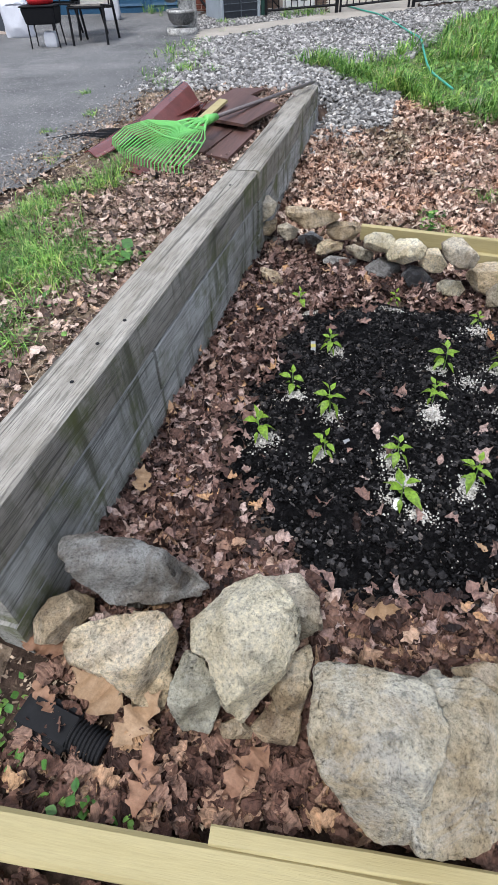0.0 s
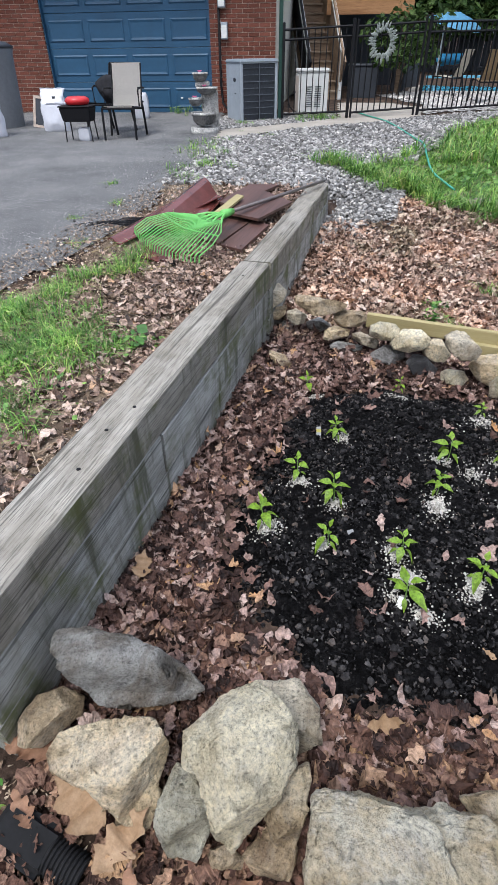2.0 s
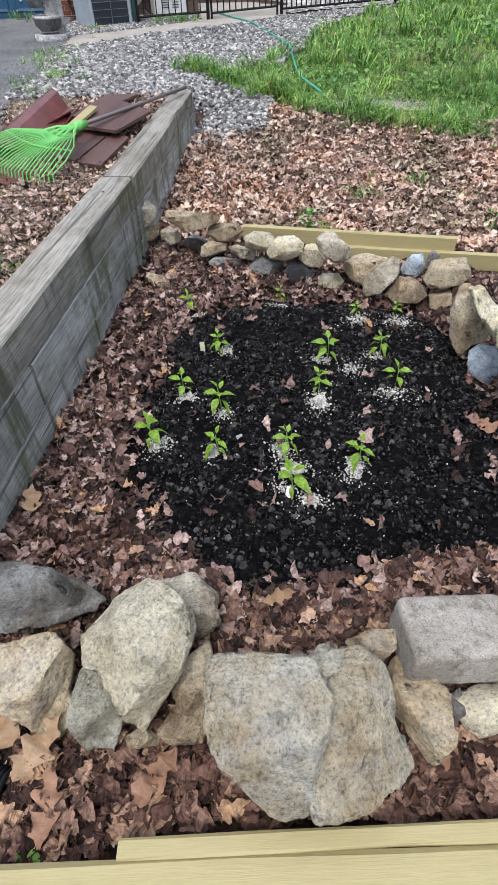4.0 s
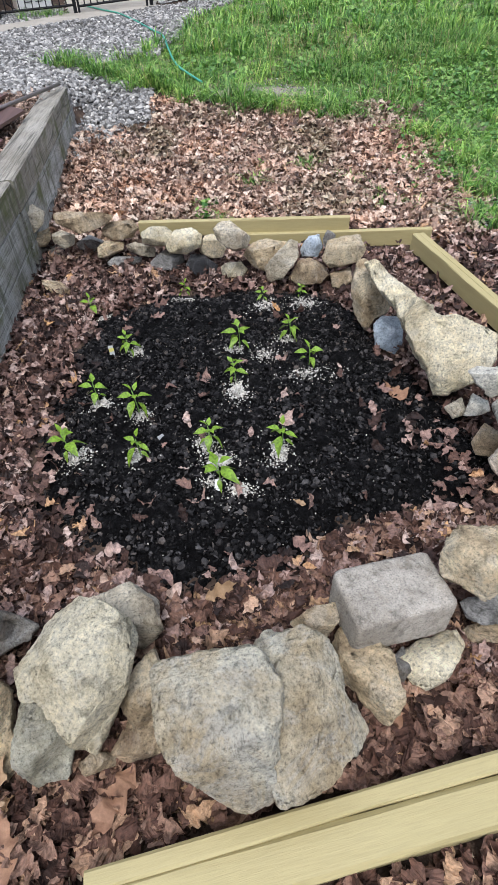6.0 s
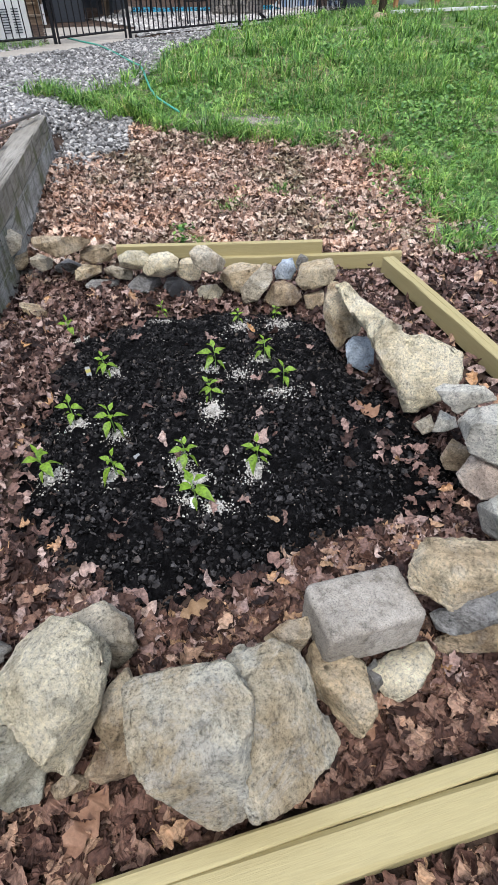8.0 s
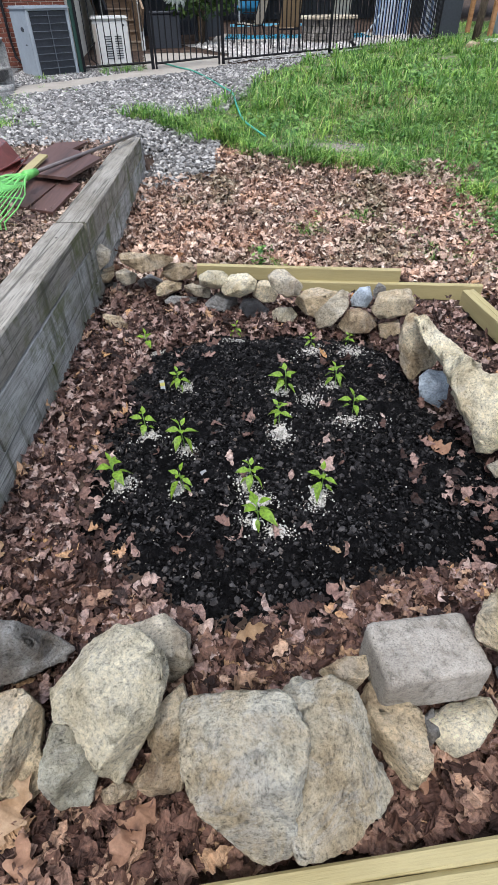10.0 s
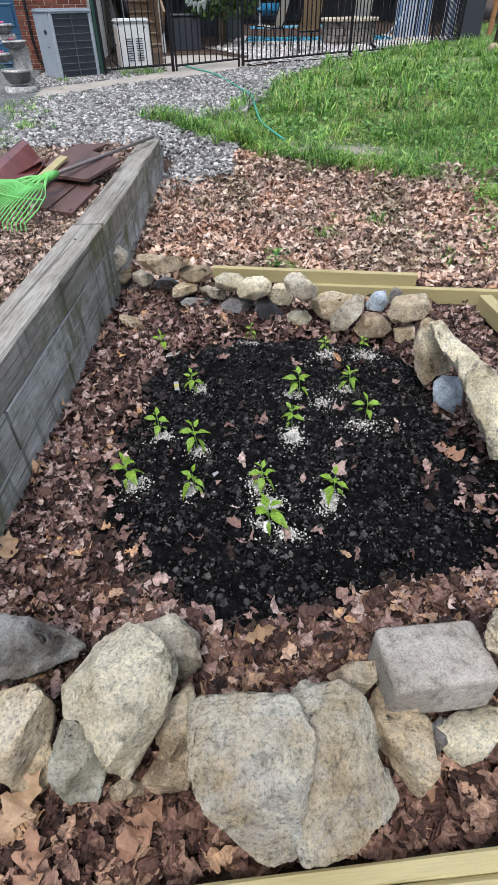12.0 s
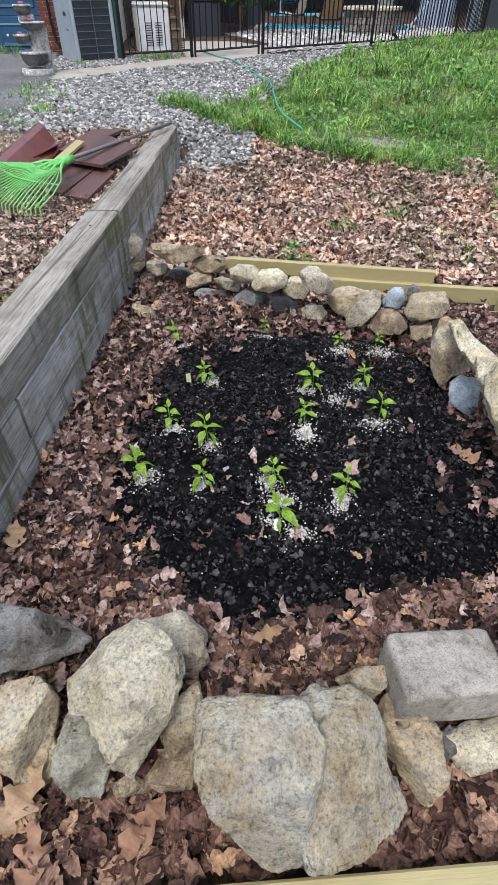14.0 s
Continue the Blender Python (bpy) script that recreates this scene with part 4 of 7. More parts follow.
def deck():
    ob = empty("deck", pose(-2.85, 15.5, 0, 0, 0, 12), "raised brown wooden deck over a dark recess", "deck")
    bm = bmesh.new()
    box(bm, -0.1, 1.9, 0, 0.05, 2.15, 2.42, 0.006)
    part("rim_board", bm, DECKWOOD, ob)
    for k in range(12):
        bm = bmesh.new()
        box(bm, -0.1, 1.9, 0.05 + k * 0.25, 0.28 + k * 0.25, 2.42, 2.46, 0.004)
        part("deck_board", bm, DECKWOOD, ob)
    for x in (0.05, 1.7):
        bm = bmesh.new()
        box(bm, x, x + 0.12, 0.06, 0.18, 0.4, 2.4, 0.008)
        part("deck_post", bm, STEPWOOD, ob)
    # back wall in a near-black colour that stands in for the deck's shade
    bm = bmesh.new()
    box(bm, -1.2, 2.0, 3.1, 3.2, 0.3, 2.4)
    part("back_wall", bm, STEEL, ob, "wall coloured near-black for the shade under the deck")


deck()


def storage_box(x, y, w, d, h, yaw, label):
    ob = empty("storage_box", pose(x, y, 0.57, 0, 0, yaw), label, "storage box", "dark boxes by the pool")
    bm = bmesh.new()
    box(bm, 0, w, 0, d, 0, h, 0.02)
    part("body", bm, STEEL, ob)
    bm = bmesh.new()
    box(bm, -0.02, w + 0.02, -0.02, d + 0.02, h, h + 0.05, 0.015)
    part("lid", bm, STEEL, ob)


storage_box(-2.2, 14.75, 0.68, 0.6, 0.62, 10, "black plastic storage box beside the stairs")
storage_box(-1.35, 16.6, 0.35, 0.5, 0.9, 5, "tall black planter box near the pool")
storage_box(-1.1, 17.9, 0.35, 0.5, 0.75, 5, "dark planter box by the pool")


def pool():
    ob = empty("pool", pose(0, 0, 0), "blue swimming pool with a pale rim", "pool")
    m, n, l, b = material("pool_water", (0.05, 0.36, 0.52), 0.08)
    b.inputs["Specular IOR Level"].default_value = 0.5
    bump(n, l, b, tex_noise(n, l, 6, 3, coords(n, l)), 0.15, 0.02)
    bm = bmesh.new()
    box(bm, -0.6, 3.2, 16.3, 22.0, 0.3, 0.655)
    part("water", bm, m, ob)
    for x0, x1, y0, y1 in ((-0.9, 3.5, 16.05, 16.3), (-0.9, 3.5, 22.0, 22.3), (-0.9, -0.6, 16.3, 22.0), (3.2, 3.5, 16.3, 22.0)):
        bm = bmesh.new()
        box(bm, x0, x1, y0, y1, 0.3, 0.66, 0.02)
        part("coping", bm, M["concrete"], ob)
    liner = plain("pool_liner", (0.12, 0.42, 0.60), 0.5, var=0.15)
    bm = bmesh.new()
    box(bm, -0.6, 3.2, 21.9, 21.99, 0.6, 0.78, 0.01)
    part("liner", bm, liner, ob)


pool()


def block_planter():
    ob = empty("stone_planter", pose(1.92, 15.65, 0.55), "round grey stone-block planter with flat caps", "planter")
    mat = stone("planter_block", (0.14, 0.125, 0.11), (0.21, 0.19, 0.17), (0.28, 0.255, 0.23), (0.10, 0.09, 0.08))
    bm = bmesh.new()
    box(bm, -0.135, 0.135, -0.09, 0.09, 0, 0.122, 0.012)
    me = bpy.data.meshes.new("block")
    bm.to_mesh(me)
    bm.free()
    me.materials.append(mat)
    bm = bmesh.new()
    box(bm, -0.16, 0.16, -0.13, 0.13, 0, 0.06, 0.01)
    cap = bpy.data.meshes.new("cap")
    bm.to_mesh(cap)
    bm.free()
    cap.materials.append(STONE["greytan"])
    for r in range(4):
        for k in range(12):
            o = new("block", me)
            o.parent = ob
            a = 30 * k + 15 * (r % 2)
            o.matrix_basis = pose(0.53 * math.sin(radians(a)), -0.53 * math.cos(radians(a)), r * 0.125, 0, 0, a)
    for k in range(12):
        o = new("cap", cap)
        o.parent = ob
        a = 30 * k
        o.matrix_basis = pose(0.55 * math.sin(radians(a)), -0.55 * math.cos(radians(a)), 0.5, 0, 0, a)
    bm = bmesh.new()
    lathe(bm, [(0.45, 0.0), (0.45, 0.47), (0.1, 0.5)], 20)
    part("fill", bm, M["earth"], ob)


block_planter()


def striped_curtain(x, y, yaw, w, h, label):
    ob = empty("striped_curtain", pose(x, y, 0.62, 0, 0, yaw), label, "curtain", "striped curtains")
    cols = [plain("stripe_pale", (0.62, 0.66, 0.72), 0.8, var=0.06), plain("stripe_navy", (0.05, 0.07, 0.14), 0.8, var=0.1), plain("stripe_blue", (0.22, 0.32, 0.50), 0.8, var=0.1)]
    rng = random.Random(int(x * 10))
    u, k = 0.0, 0
    while u < w:
        s = rng.choice((0.03, 0.045, 0.07))
        bm = bmesh.new()
        def f(v):
            return 0.02 * math.sin(v * 22)
        vs = [bm.verts.new(p) for p in ((u, f(u), 0), (u + s, f(u + s), 0), (u + s, f(u + s), h), (u, f(u), h))]
        bm.faces.new(vs)
        bmesh.ops.solidify(bm, geom=bm.faces[:], thickness=0.004)
        part("stripe", bm, cols[(0, 1, 0, 2)[k % 4]], ob)
        u, k = u + s, k + 1


striped_curtain(3.28, 17.2, 8, 0.95, 1.5, "blue and white striped cloth hanging by the pool")
striped_curtain(4.45, 16.95, 4, 0.36, 1.5, "narrow blue striped cloth beside a dark screen")
bm = bmesh.new()
box(bm, 0, 0.6, 0, 0.05, 0.4, 2.2, 0.01, pose(4.86, 16.9, 0, 0, 0, 5))
tagged(part("screen", bm, STEEL, None), "black upright privacy screen at the fence end", "screen")
bm = bmesh.new()
tube(bm, [(2.35, 13.9, 0.6), (3.0, 14.6, 1.25)], 0.016, 6)
bm2 = bmesh.new()
box(bm2, -0.2, 0.2, -0.03, 0.03, -0.02, 0.02, 0.005, pose(2.33, 13.88, 0.62, 0, 30, 40))
broom = empty("broom", pose(0, 0, 0), "black push broom leaning inside the fence", "broom")
part("handle", bm, GREY, broom)
part("head", bm2, M["black_metal"], broom)


def umbrella():
    ob = empty("umbrella", pose(-0.30, 22.6, 0.5), "open sky-blue pool umbrella", "umbrella")
    blue = plain("blue_canvas", (0.16, 0.42, 0.62), 0.8, var=0.1)
    bm = bmesh.new()
    tube(bm, [(0, 0, 0), (0, 0, 1.95)], 0.025, 8)
    part("pole", bm, WHITE, ob)
    c = (0, 0, 1.98)
    for k in range(8):
        a0, a1 = radians(45 * k), radians(45 * k + 45)
        bm = bmesh.new()
        p = [bm.verts.new(v) for v in (c, (0.45 * math.cos(a0), 0.45 * math.sin(a0), 1.88), (0.45 * math.cos(a1), 0.45 * math.sin(a1), 1.88), (0.95 * math.cos(a0), 0.95 * math.sin(a0), 1.66), (0.95 * math.cos(a1), 0.95 * math.sin(a1), 1.66))]
        bm.faces.new((p[0], p[1], p[2]))
        bm.faces.new((p[1], p[3], p[4], p[2]))
        bmesh.ops.solidify(bm, geom=bm.faces[:], thickness=0.006)
        g = part("canopy_panel", bm, blue, ob)
        g.rotation_euler = (radians(8), radians(12), 0)


umbrella()
bm = bmesh.new()
box(bm, -0.5, 0.5, -0.2, 0.2, 0, 0.35, 0.12, pose(0.1, 23.8, 1.0, 0, 0, 4), seg=3)
tagged(part("pool_float", bm, plain("float_blue", (0.06, 0.42, 0.72), 0.4, var=0.1), None, smooth=True), "bright blue inflated pool float on a rack", "pool float")
bm = bmesh.new()
for x in (-0.45, 0.55):
    tube(bm, [(x, 23.8, 0.6), (x, 23.8, 1.02)], 0.03, 6)
box(bm, -0.5, 0.6, 23.7, 23.9, 0.9, 1.0, 0.01)
tagged(part("rack", bm, STEEL, None), "low dark rack behind the pool", "rack")


def back_fence():
    ob = empty("screen_fence", pose(-6, 25.5, 0, 0, 0, 4), "dark stained board fence behind the pool", "fence")
    for k in range(58):
        bm = bmesh.new()
        box(bm, k * 0.25, k * 0.25 + 0.235, 0, 0.03, 0.4, 2.1, 0.004)
        part("fence_board", bm, STEEL, ob)
    for z in (0.8, 1.8):
        bm = bmesh.new()
        box(bm, 0, 14.5, 0.03, 0.08, z, z + 0.09)
        part("fence_rail", bm, STEEL, ob)


back_fence()


# ---- trees and shrubs ----
def foliage(bm, rng, centre, r, count, size):
    for k in range(count):
        d = Vector((rng.gauss(0, 1), rng.gauss(0, 1), rng.gauss(0, 1)))
        d = d.normalized() * (rng.random() ** 0.35)
        p = Vector(centre) + Vector((d.x * r[0], d.y * r[1], d.z * r[2]))
        q = Euler((rng.uniform(-1.2, 1.2), rng.uniform(-1.2, 1.2), rng.uniform(0, 6.28))).to_matrix()
        s = size * rng.uniform(0.6, 1.4)
        vs = [bm.verts.new(p + q @ Vector(v)) for v in ((0, -s, 0), (0.45 * s, 0, 0.08 * s), (0, s, 0), (-0.45 * s, 0, 0.08 * s))]
        bm.faces.new(vs)


def tree(x, y, tall, wide, seed, label, leaves=2600, kind="tree"):
    rng = random.Random(seed)
    ob = empty(kind, pose(x, y, height(x, y)), label, kind, "trees behind the yard" if kind == "tree" else "")
    bm = bmesh.new()
    tube(bm, [(0, 0, -0.2), (0.05 * wide, 0, tall * 0.3), (-0.04 * wide, 0.05, tall * 0.6), (0, 0, tall * 0.85)], 0.035 * tall, 8, 0.008 * tall)
    tops = []
    for k in range(9):
        a, h = rng.uniform(0, 6.28), tall * rng.uniform(0.22, 0.8)
        e = (wide * 0.45 * math.cos(a), wide * 0.45 * math.sin(a), h + tall * rng.uniform(0.05, 0.2))
        tube(bm, [(0, 0, h), (e[0] * 0.5, e[1] * 0.5, h + (e[2] - h) * 0.7), e], 0.012 * tall, 5, 0.003 * tall)
        tops.append(e)
    part("trunk", bm, BARK, ob)
    bm = bmesh.new()
    for e in tops + [(0, 0, tall * 0.85), (0, 0, tall * 0.6)]:
        foliage(bm, rng, e, (wide * 0.3, wide * 0.3, tall * 0.16), leaves // 11, 0.05 * wide ** 0.5 + 0.03)
    part("crown", bm, M["foliage_far"], ob)


BARK = mottled("bark", [(0.3, (0.05, 0.038, 0.028)), (0.7, (0.13, 0.10, 0.075))], 5, 40, 0.95, 0.9, 0.03, (1, 1, 0.25))
for i, (x, y, tall, wide) in enumerate(((-9, 29, 11, 7), (-4.5, 27.5, 10, 6), (-1.5, 28.5, 11, 7), (2.5, 27.5, 10, 6.5), (6, 29, 12, 8), (10.5, 27, 10, 7), (15, 29, 12, 8), (20, 25, 10, 7), (25, 20, 11, 8), (-3, 26.6, 6.5, 6), (0.8, 26.8, 7, 6), (4.3, 26.8, 6.5, 6), (8, 26, 7, 7))):
    tree(x, y, tall, wide, 40 + i, "leafy dark green tree beyond the fence", 6000)
for i, (x, y) in enumerate(((-5, 26.6), (-2.2, 26.2), (0.6, 26.3), (3.4, 26.2), (6.2, 26.0))):
    tree(x, y, 4.6, 4.6, 70 + i, "dense dark green hedge tree behind the board fence", 9000, "shrub")
tree(-1.1, 15.6, 1.75, 1.5, 60, "leafy green shrub behind the iron gate", 900, "shrub")
tree(-0.3, 24.6, 2.2, 2.0, 61, "green shrub against the board fence", 700, "shrub")
tree(4.6, 24.4, 2.6, 2.6, 62, "dark shrub behind the pool", 800, "shrub")
tree(8.6, 20.5, 2.4, 3.0, 63, "leafy green bush at the lawn edge", 900, "shrub")
tree(11.5, 17.5, 2.0, 3.0, 64, "low green bush at the lawn edge", 900, "shrub")


def wooden_post():
    bm = bmesh.new()
    tube(bm, [(0, 0, -0.2), (0.02, 0, 0.6), (0.06, 0.02, 1.5)], 0.085, 10, 0.07)
    ob = part("wooden_post", bm, BARK, None, smooth=True)
    ob.matrix_basis = pose(4.83, 13.75, 0.6)
    tagged(ob, "thick weathered brown post in the grass", "post")
    bm = fieldstone([(0.16, -0.06), (0.14, 0.06), (-0.05, 0.09), (-0.15, 0.03), (-0.14, -0.07)], 0.2, 3, 77)
    ob = part("fieldstone", bm, STONE["brown"], None, smooth=True)
    ob.matrix_basis = pose(4.72, 13.45, 0.63)
    tagged(ob, "brown stone at the foot of a post", "stone")
    bm = bmesh.new()
    box(bm, 0, 3.2, -0.04, 0.04, 0.0, 0.06, 0.005, pose(5.1, 13.9, 0.66, 0, 0, 18))
    tagged(part("edging_board", bm, WHITE, None), "pale weathered edging board in the grass", "board")


def playhouse():
    ob = empty("playhouse", pose(6.15, 16.6, 0.6, 0, 0, 12), "orange-stained wooden play frame over a grey barrel", "play frame")
    for x in (0, 1.25):
        for y in (0, 1.1):
            bm = bmesh.new()
            box(bm, x, x + 0.1, y, y + 0.1, 0, 2.2, 0.008)
            part("leg", bm, DECKWOOD, ob)
    for z in (0.75, 0.95, 1.15):
        bm = bmesh.new()
        box(bm, 0, 1.35, -0.02, 0.0, z, z + 0.18, 0.005)
        part("board", bm, DECKWOOD, ob)
    bm = bmesh.new()
    lathe(bm, [(0.28, 0), (0.33, 0.1), (0.34, 0.4), (0.3, 0.6)], 18, pose(0.65, 0.5, 0.0))
    part("barrel", bm, GREY, ob, "grey plastic barrel", smooth=True)
    bm = bmesh.new()
    tube(bm, [(-0.45, -0.1, 0.45), (-0.38, -0.1, 0.5), (-0.36, -0.1, 0.85)], 0.05, 8)
    part("pipe", bm, WHITE, ob, "short white pipe", smooth=True)


playhouse()


# ---- fieldstones of the border ----
def slice_off(bm, cuts):
    """Press what stands past each plane (normal, share of its reach, firmness) down on to it."""
    p = np.array([v.co[:] for v in bm.verts])
    keep = np.clip(0.25 - p[:, 1] / (0.14 * np.ptp(p[:, 1])), 0.0, 1.0)  # the hind part stays whole
    for n, share, flat in cuts:
        n = np.array(n[:])
        d = p @ n
        over = np.maximum(0.0, d - d.max() * share) * keep
        p -= np.outer(over * flat, n)
    for v, q in zip(bm.verts, p.tolist()):
        v.co = q


def fieldstone(profile, thick, detail, seed, chips=9, rough=1.0, lean=-60):
    """A broken stone: a closed outline swelled to a body, split by flat facets, then roughened."""
    rng = random.Random(seed)
    bm = bmesh.new()
    bmesh.ops.create_icosphere(bm, subdivisions=detail, radius=1.0)
    bm.verts.ensure_lookup_table()

    def reach(phi):
        c, s = math.cos(phi), math.sin(phi)
        best = 0.0
        for (x0, y0), (x1, y1) in zip(profile, profile[1:] + profile[:1]):
            ex, ey = x1 - x0, y1 - y0
            den = c * ey - s * ex
            if abs(den) < 1e-9:
                continue
            r, k = (x0 * ey - y0 * ex) / den, (x0 * s - y0 * c) / den
            if r > 0 and -1e-6 <= k <= 1 + 1e-6:
                best = max(best, r)
        return best
    tab = [reach(2 * math.pi * i / 240) for i in range(240)]
    tab = [sum(tab[(i + k) % 240] for k in (-1, 0, 1)) / 3 for i in range(240)]
    size = sum(tab) / 240
    for v in bm.verts:
        d = v.co.normalized()
        phi = math.atan2(d.z, d.x) % (2 * math.pi)
        f = phi / (2 * math.pi) * 240
        r = tab[int(f) % 240] * (1 - f % 1) + tab[(int(f) + 1) % 240] * (f % 1)
        flat = (1 - abs(d.y) ** 8) ** (1 / 8)
        v.co = Vector((math.cos(phi) * r * flat, d.y * thick * 0.5, math.sin(phi) * r * flat))
    span = [(min(v.co[i] for v in bm.verts), max(v.co[i] for v in bm.verts)) for i in (0, 2)]
    o = Vector((rng.uniform(-50, 50), rng.uniform(-50, 50), rng.uniform(-50, 50)))
    bm.normal_update()
    move = {}
    for v in bm.verts:
        p = v.co / size
        a = 0.02 * noise.fractal(p * 6 + o, 0.6, 2.3, 4)
        for k, amp in ((1.3, 0.14), (3.4, 0.13)):
            q = p * k + o
            c = noise.voronoi(q)[1][0]
            a += amp / k * (q - c).dot(noise.noise_vector(c * 5.3)) * 2.0
        ridge = abs(noise.noise(p * 3.1 + o))
        a -= 0.03 * max(0.0, 0.07 - ridge) / 0.07
        move[v] = v.normal * (a * size * rough)
    for v, q in move.items():
        v.co += q
    # broad break faces, crisp at their edges
    used, cuts = [], []
    for k in range(200):
        turn = rng.uniform(0, 2 * math.pi)
        steep = rng.uniform(0.5, 1.1) if len(used) % 2 else rng.uniform(1.6, 3.2)
        n = Vector((math.cos(turn), -steep, math.sin(turn))).normalized()
        if len(used) >= chips or any(n.dot(m) > 0.88 for m in used):
            continue
        used.append(n)
        cuts.append((n, rng.uniform(0.66, 0.88) if len(used) % 2 else rng.uniform(0.58, 0.8), 0.985))
    # a bedding face on top and a broken face to the front, as the stone leans
    a = radians(lean)
    if chips > 5:
        cuts.append((Vector((rng.uniform(-0.25, 0.25), math.sin(a), math.cos(a))).normalized(), rng.uniform(0.56, 0.72), 0.98))
        cuts.append((Vector((rng.uniform(-0.3, 0.3), -math.cos(a), math.sin(a) * 0.8)).normalized(), rng.uniform(0.5, 0.68), 0.98))
    slice_off(bm, cuts)
    bm.normal_update()
    tiny = {v: v.normal * (0.011 * size * noise.fractal(v.co * (9 / size) + o, 0.75, 2.2, 4)) for v in bm.verts}
    for v, q in tiny.items():
        v.co += q
    for i, (lo, hi) in zip((0, 2), span):
        a, b = min(v.co[i] for v in bm.verts), max(v.co[i] for v in bm.verts)
        for v in bm.verts:
            v.co[i] = lo + (v.co[i] - a) * (hi - lo) / (b - a)
    return bm


LAID = []


def border_stone(label, kind, place, yaw, tilt, thick, profile):
    """Lay one stone: its rough outline seen face on, its depth, and how it leans."""
    wide = max(p[0] for p in profile) - min(p[0] for p in profile)
    near = place[1] < 1.4
    bm = fieldstone(profile, thick, 6 if near and wide > 0.18 else 5, 100 + len(LAID), 5 if kind == "pale" else 6, 0.9, tilt)
    ob = part("fieldstone", bm, STONE[kind], None, smooth=True)
    ob.matrix_basis = pose(*place, tilt, 0, yaw)
    LAID.append(tagged(ob, label, "stone", "stones of the bed border"))


border_stone("long grey-brown slab of rough fieldstone leaning by the wall", "slab", (-0.666, 0.64, 0.208), 42, -56, .2,
     [(-0.181, 0.106), (-0.157, 0.153), (-0.092, 0.138), (-0.047, 0.107), (0.03, 0.055), (0.1, -0.015), (0.146, -0.086), (0.181, -0.152), (0.128, -0.153), (0.003, -0.13), (-0.104, -0.073), (-0.149, 0.019)])
border_stone("small rounded brown fieldstone beside the timber wall", "brown", (-0.846, 0.499, 0.101), 56, -57, .18,
     [(-0.074, 0.035), (-0.009, 0.062), (0.06, 0.045), (0.097, -0.015), (0.072, -0.055), (-0.054, -0.062), (-0.097, -0.02)])
border_stone("chunky tan fieldstone with a dirty top", "tan", (-0.597, 0.421, 0.119), 48, -63, .25,
     [(-0.134, 0.13), (-0.088, 0.15), (0.008, 0.123), (0.128, 0.066), (0.138, -0.014), (0.106, -0.059), (0.026, -0.15), (-0.027, -0.117), (-0.078, 0.004), (-0.138, 0.086)])
border_stone("small rough grey-green stone under the pale boulder", "lichen", (-0.419, 0.395, 0.101), 37, -70, .18,
     [(-0.047, 0.042), (0.017, 0.102), (0.051, 0.067), (0.066, -0.043), (0.015, -0.102), (-0.053, -0.069), (-0.066, -0.005)])
border_stone("tall pale wedge-shaped boulder standing on its point", "pale", (-0.299, 0.496, 0.211), 21, -66, .2,
     [(-0.138, 0.077), (-0.09, 0.109), (-0.044, 0.149), (0.046, 0.17), (0.091, 0.135), (0.139, 0.069), (0.134, 0.027), (0.077, -0.065), (0.041, -0.098), (-0.033, -0.17), (-0.065, -0.124), (-0.101, -0.016), (-0.139, 0.006)])
border_stone("rounded grey-tan stone behind the pale boulder", "greytan", (-0.23, 0.67, 0.13), 9, -62, .2,
     [(-0.103, 0.071), (0.022, 0.091), (0.084, 0.027), (0.090, -0.056), (0.024, -0.093), (-0.063, -0.061)])
border_stone("narrow tan stone wedged beside the great boulder", "tan", (-0.18, 0.47, 0.12), 7, -70, .15,
     [(-0.059, -0.009), (-0.014, 0.068), (0.038, 0.102), (0.047, 0.069), (0.034, -0.029), (0.021, -0.091), (-0.036, -0.065)])
border_stone("low brown-tan stone half under the border", "brown", (-0.20, 0.39, 0.05), 11, -74, .15,
     [(-0.067, -0.008), (-0.022, 0.057), (0.061, 0.024), (0.047, -0.042), (-0.038, -0.040)])
border_stone("small flat tan stone among leaves", "brown", (-0.30, 0.36, 0.03), 26, -74, .1,
     [(-0.045, 0.022), (0.007, 0.027), (0.046, -0.009), (0.032, -0.028), (-0.032, -0.013)])
def great_boulder():
    """The largest stone: a broad main block, and a lobe split from it that lies further back."""
    ob = empty("fieldstone", pose(0.091, 0.372, 0.191, -73, 0, -6), "great grey-tan boulder with a deep vertical cleft", "stone", "stones of the bed border")
    for name, x, y, z, thick, seed, profile in (
            ("main_block", -0.091, 0.0, -0.014, 0.40, 171,
             [(-0.145, 0.115), (-0.117, 0.136), (-0.034, 0.153), (0.081, 0.164), (0.112, 0.147), (0.137, 0.113), (0.145, 0.053), (0.142, 0.019), (0.131, -0.015), (0.131, -0.078), (0.145, -0.113), (0.12, -0.149), (0.072, -0.164), (-0.005, -0.133), (-0.079, -0.082), (-0.121, -0.015)]),
            ("split_lobe", 0.111, 0.045, 0.01, 0.38, 174,
             [(-0.13, 0.136), (-0.099, 0.156), (-0.014, 0.175), (0.05, 0.143), (0.076, 0.081), (0.091, 0.03), (0.13, -0.039), (0.099, -0.083), (-0.021, -0.159), (-0.084, -0.175), (-0.108, -0.11), (-0.11, 0.022)])):
        bm = fieldstone(profile, thick, 6, seed, 5, 0.9, -73)
        bmesh.ops.translate(bm, vec=(x, y, z), verts=bm.verts)
        part(name, bm, STONE["great"], ob, smooth=True)


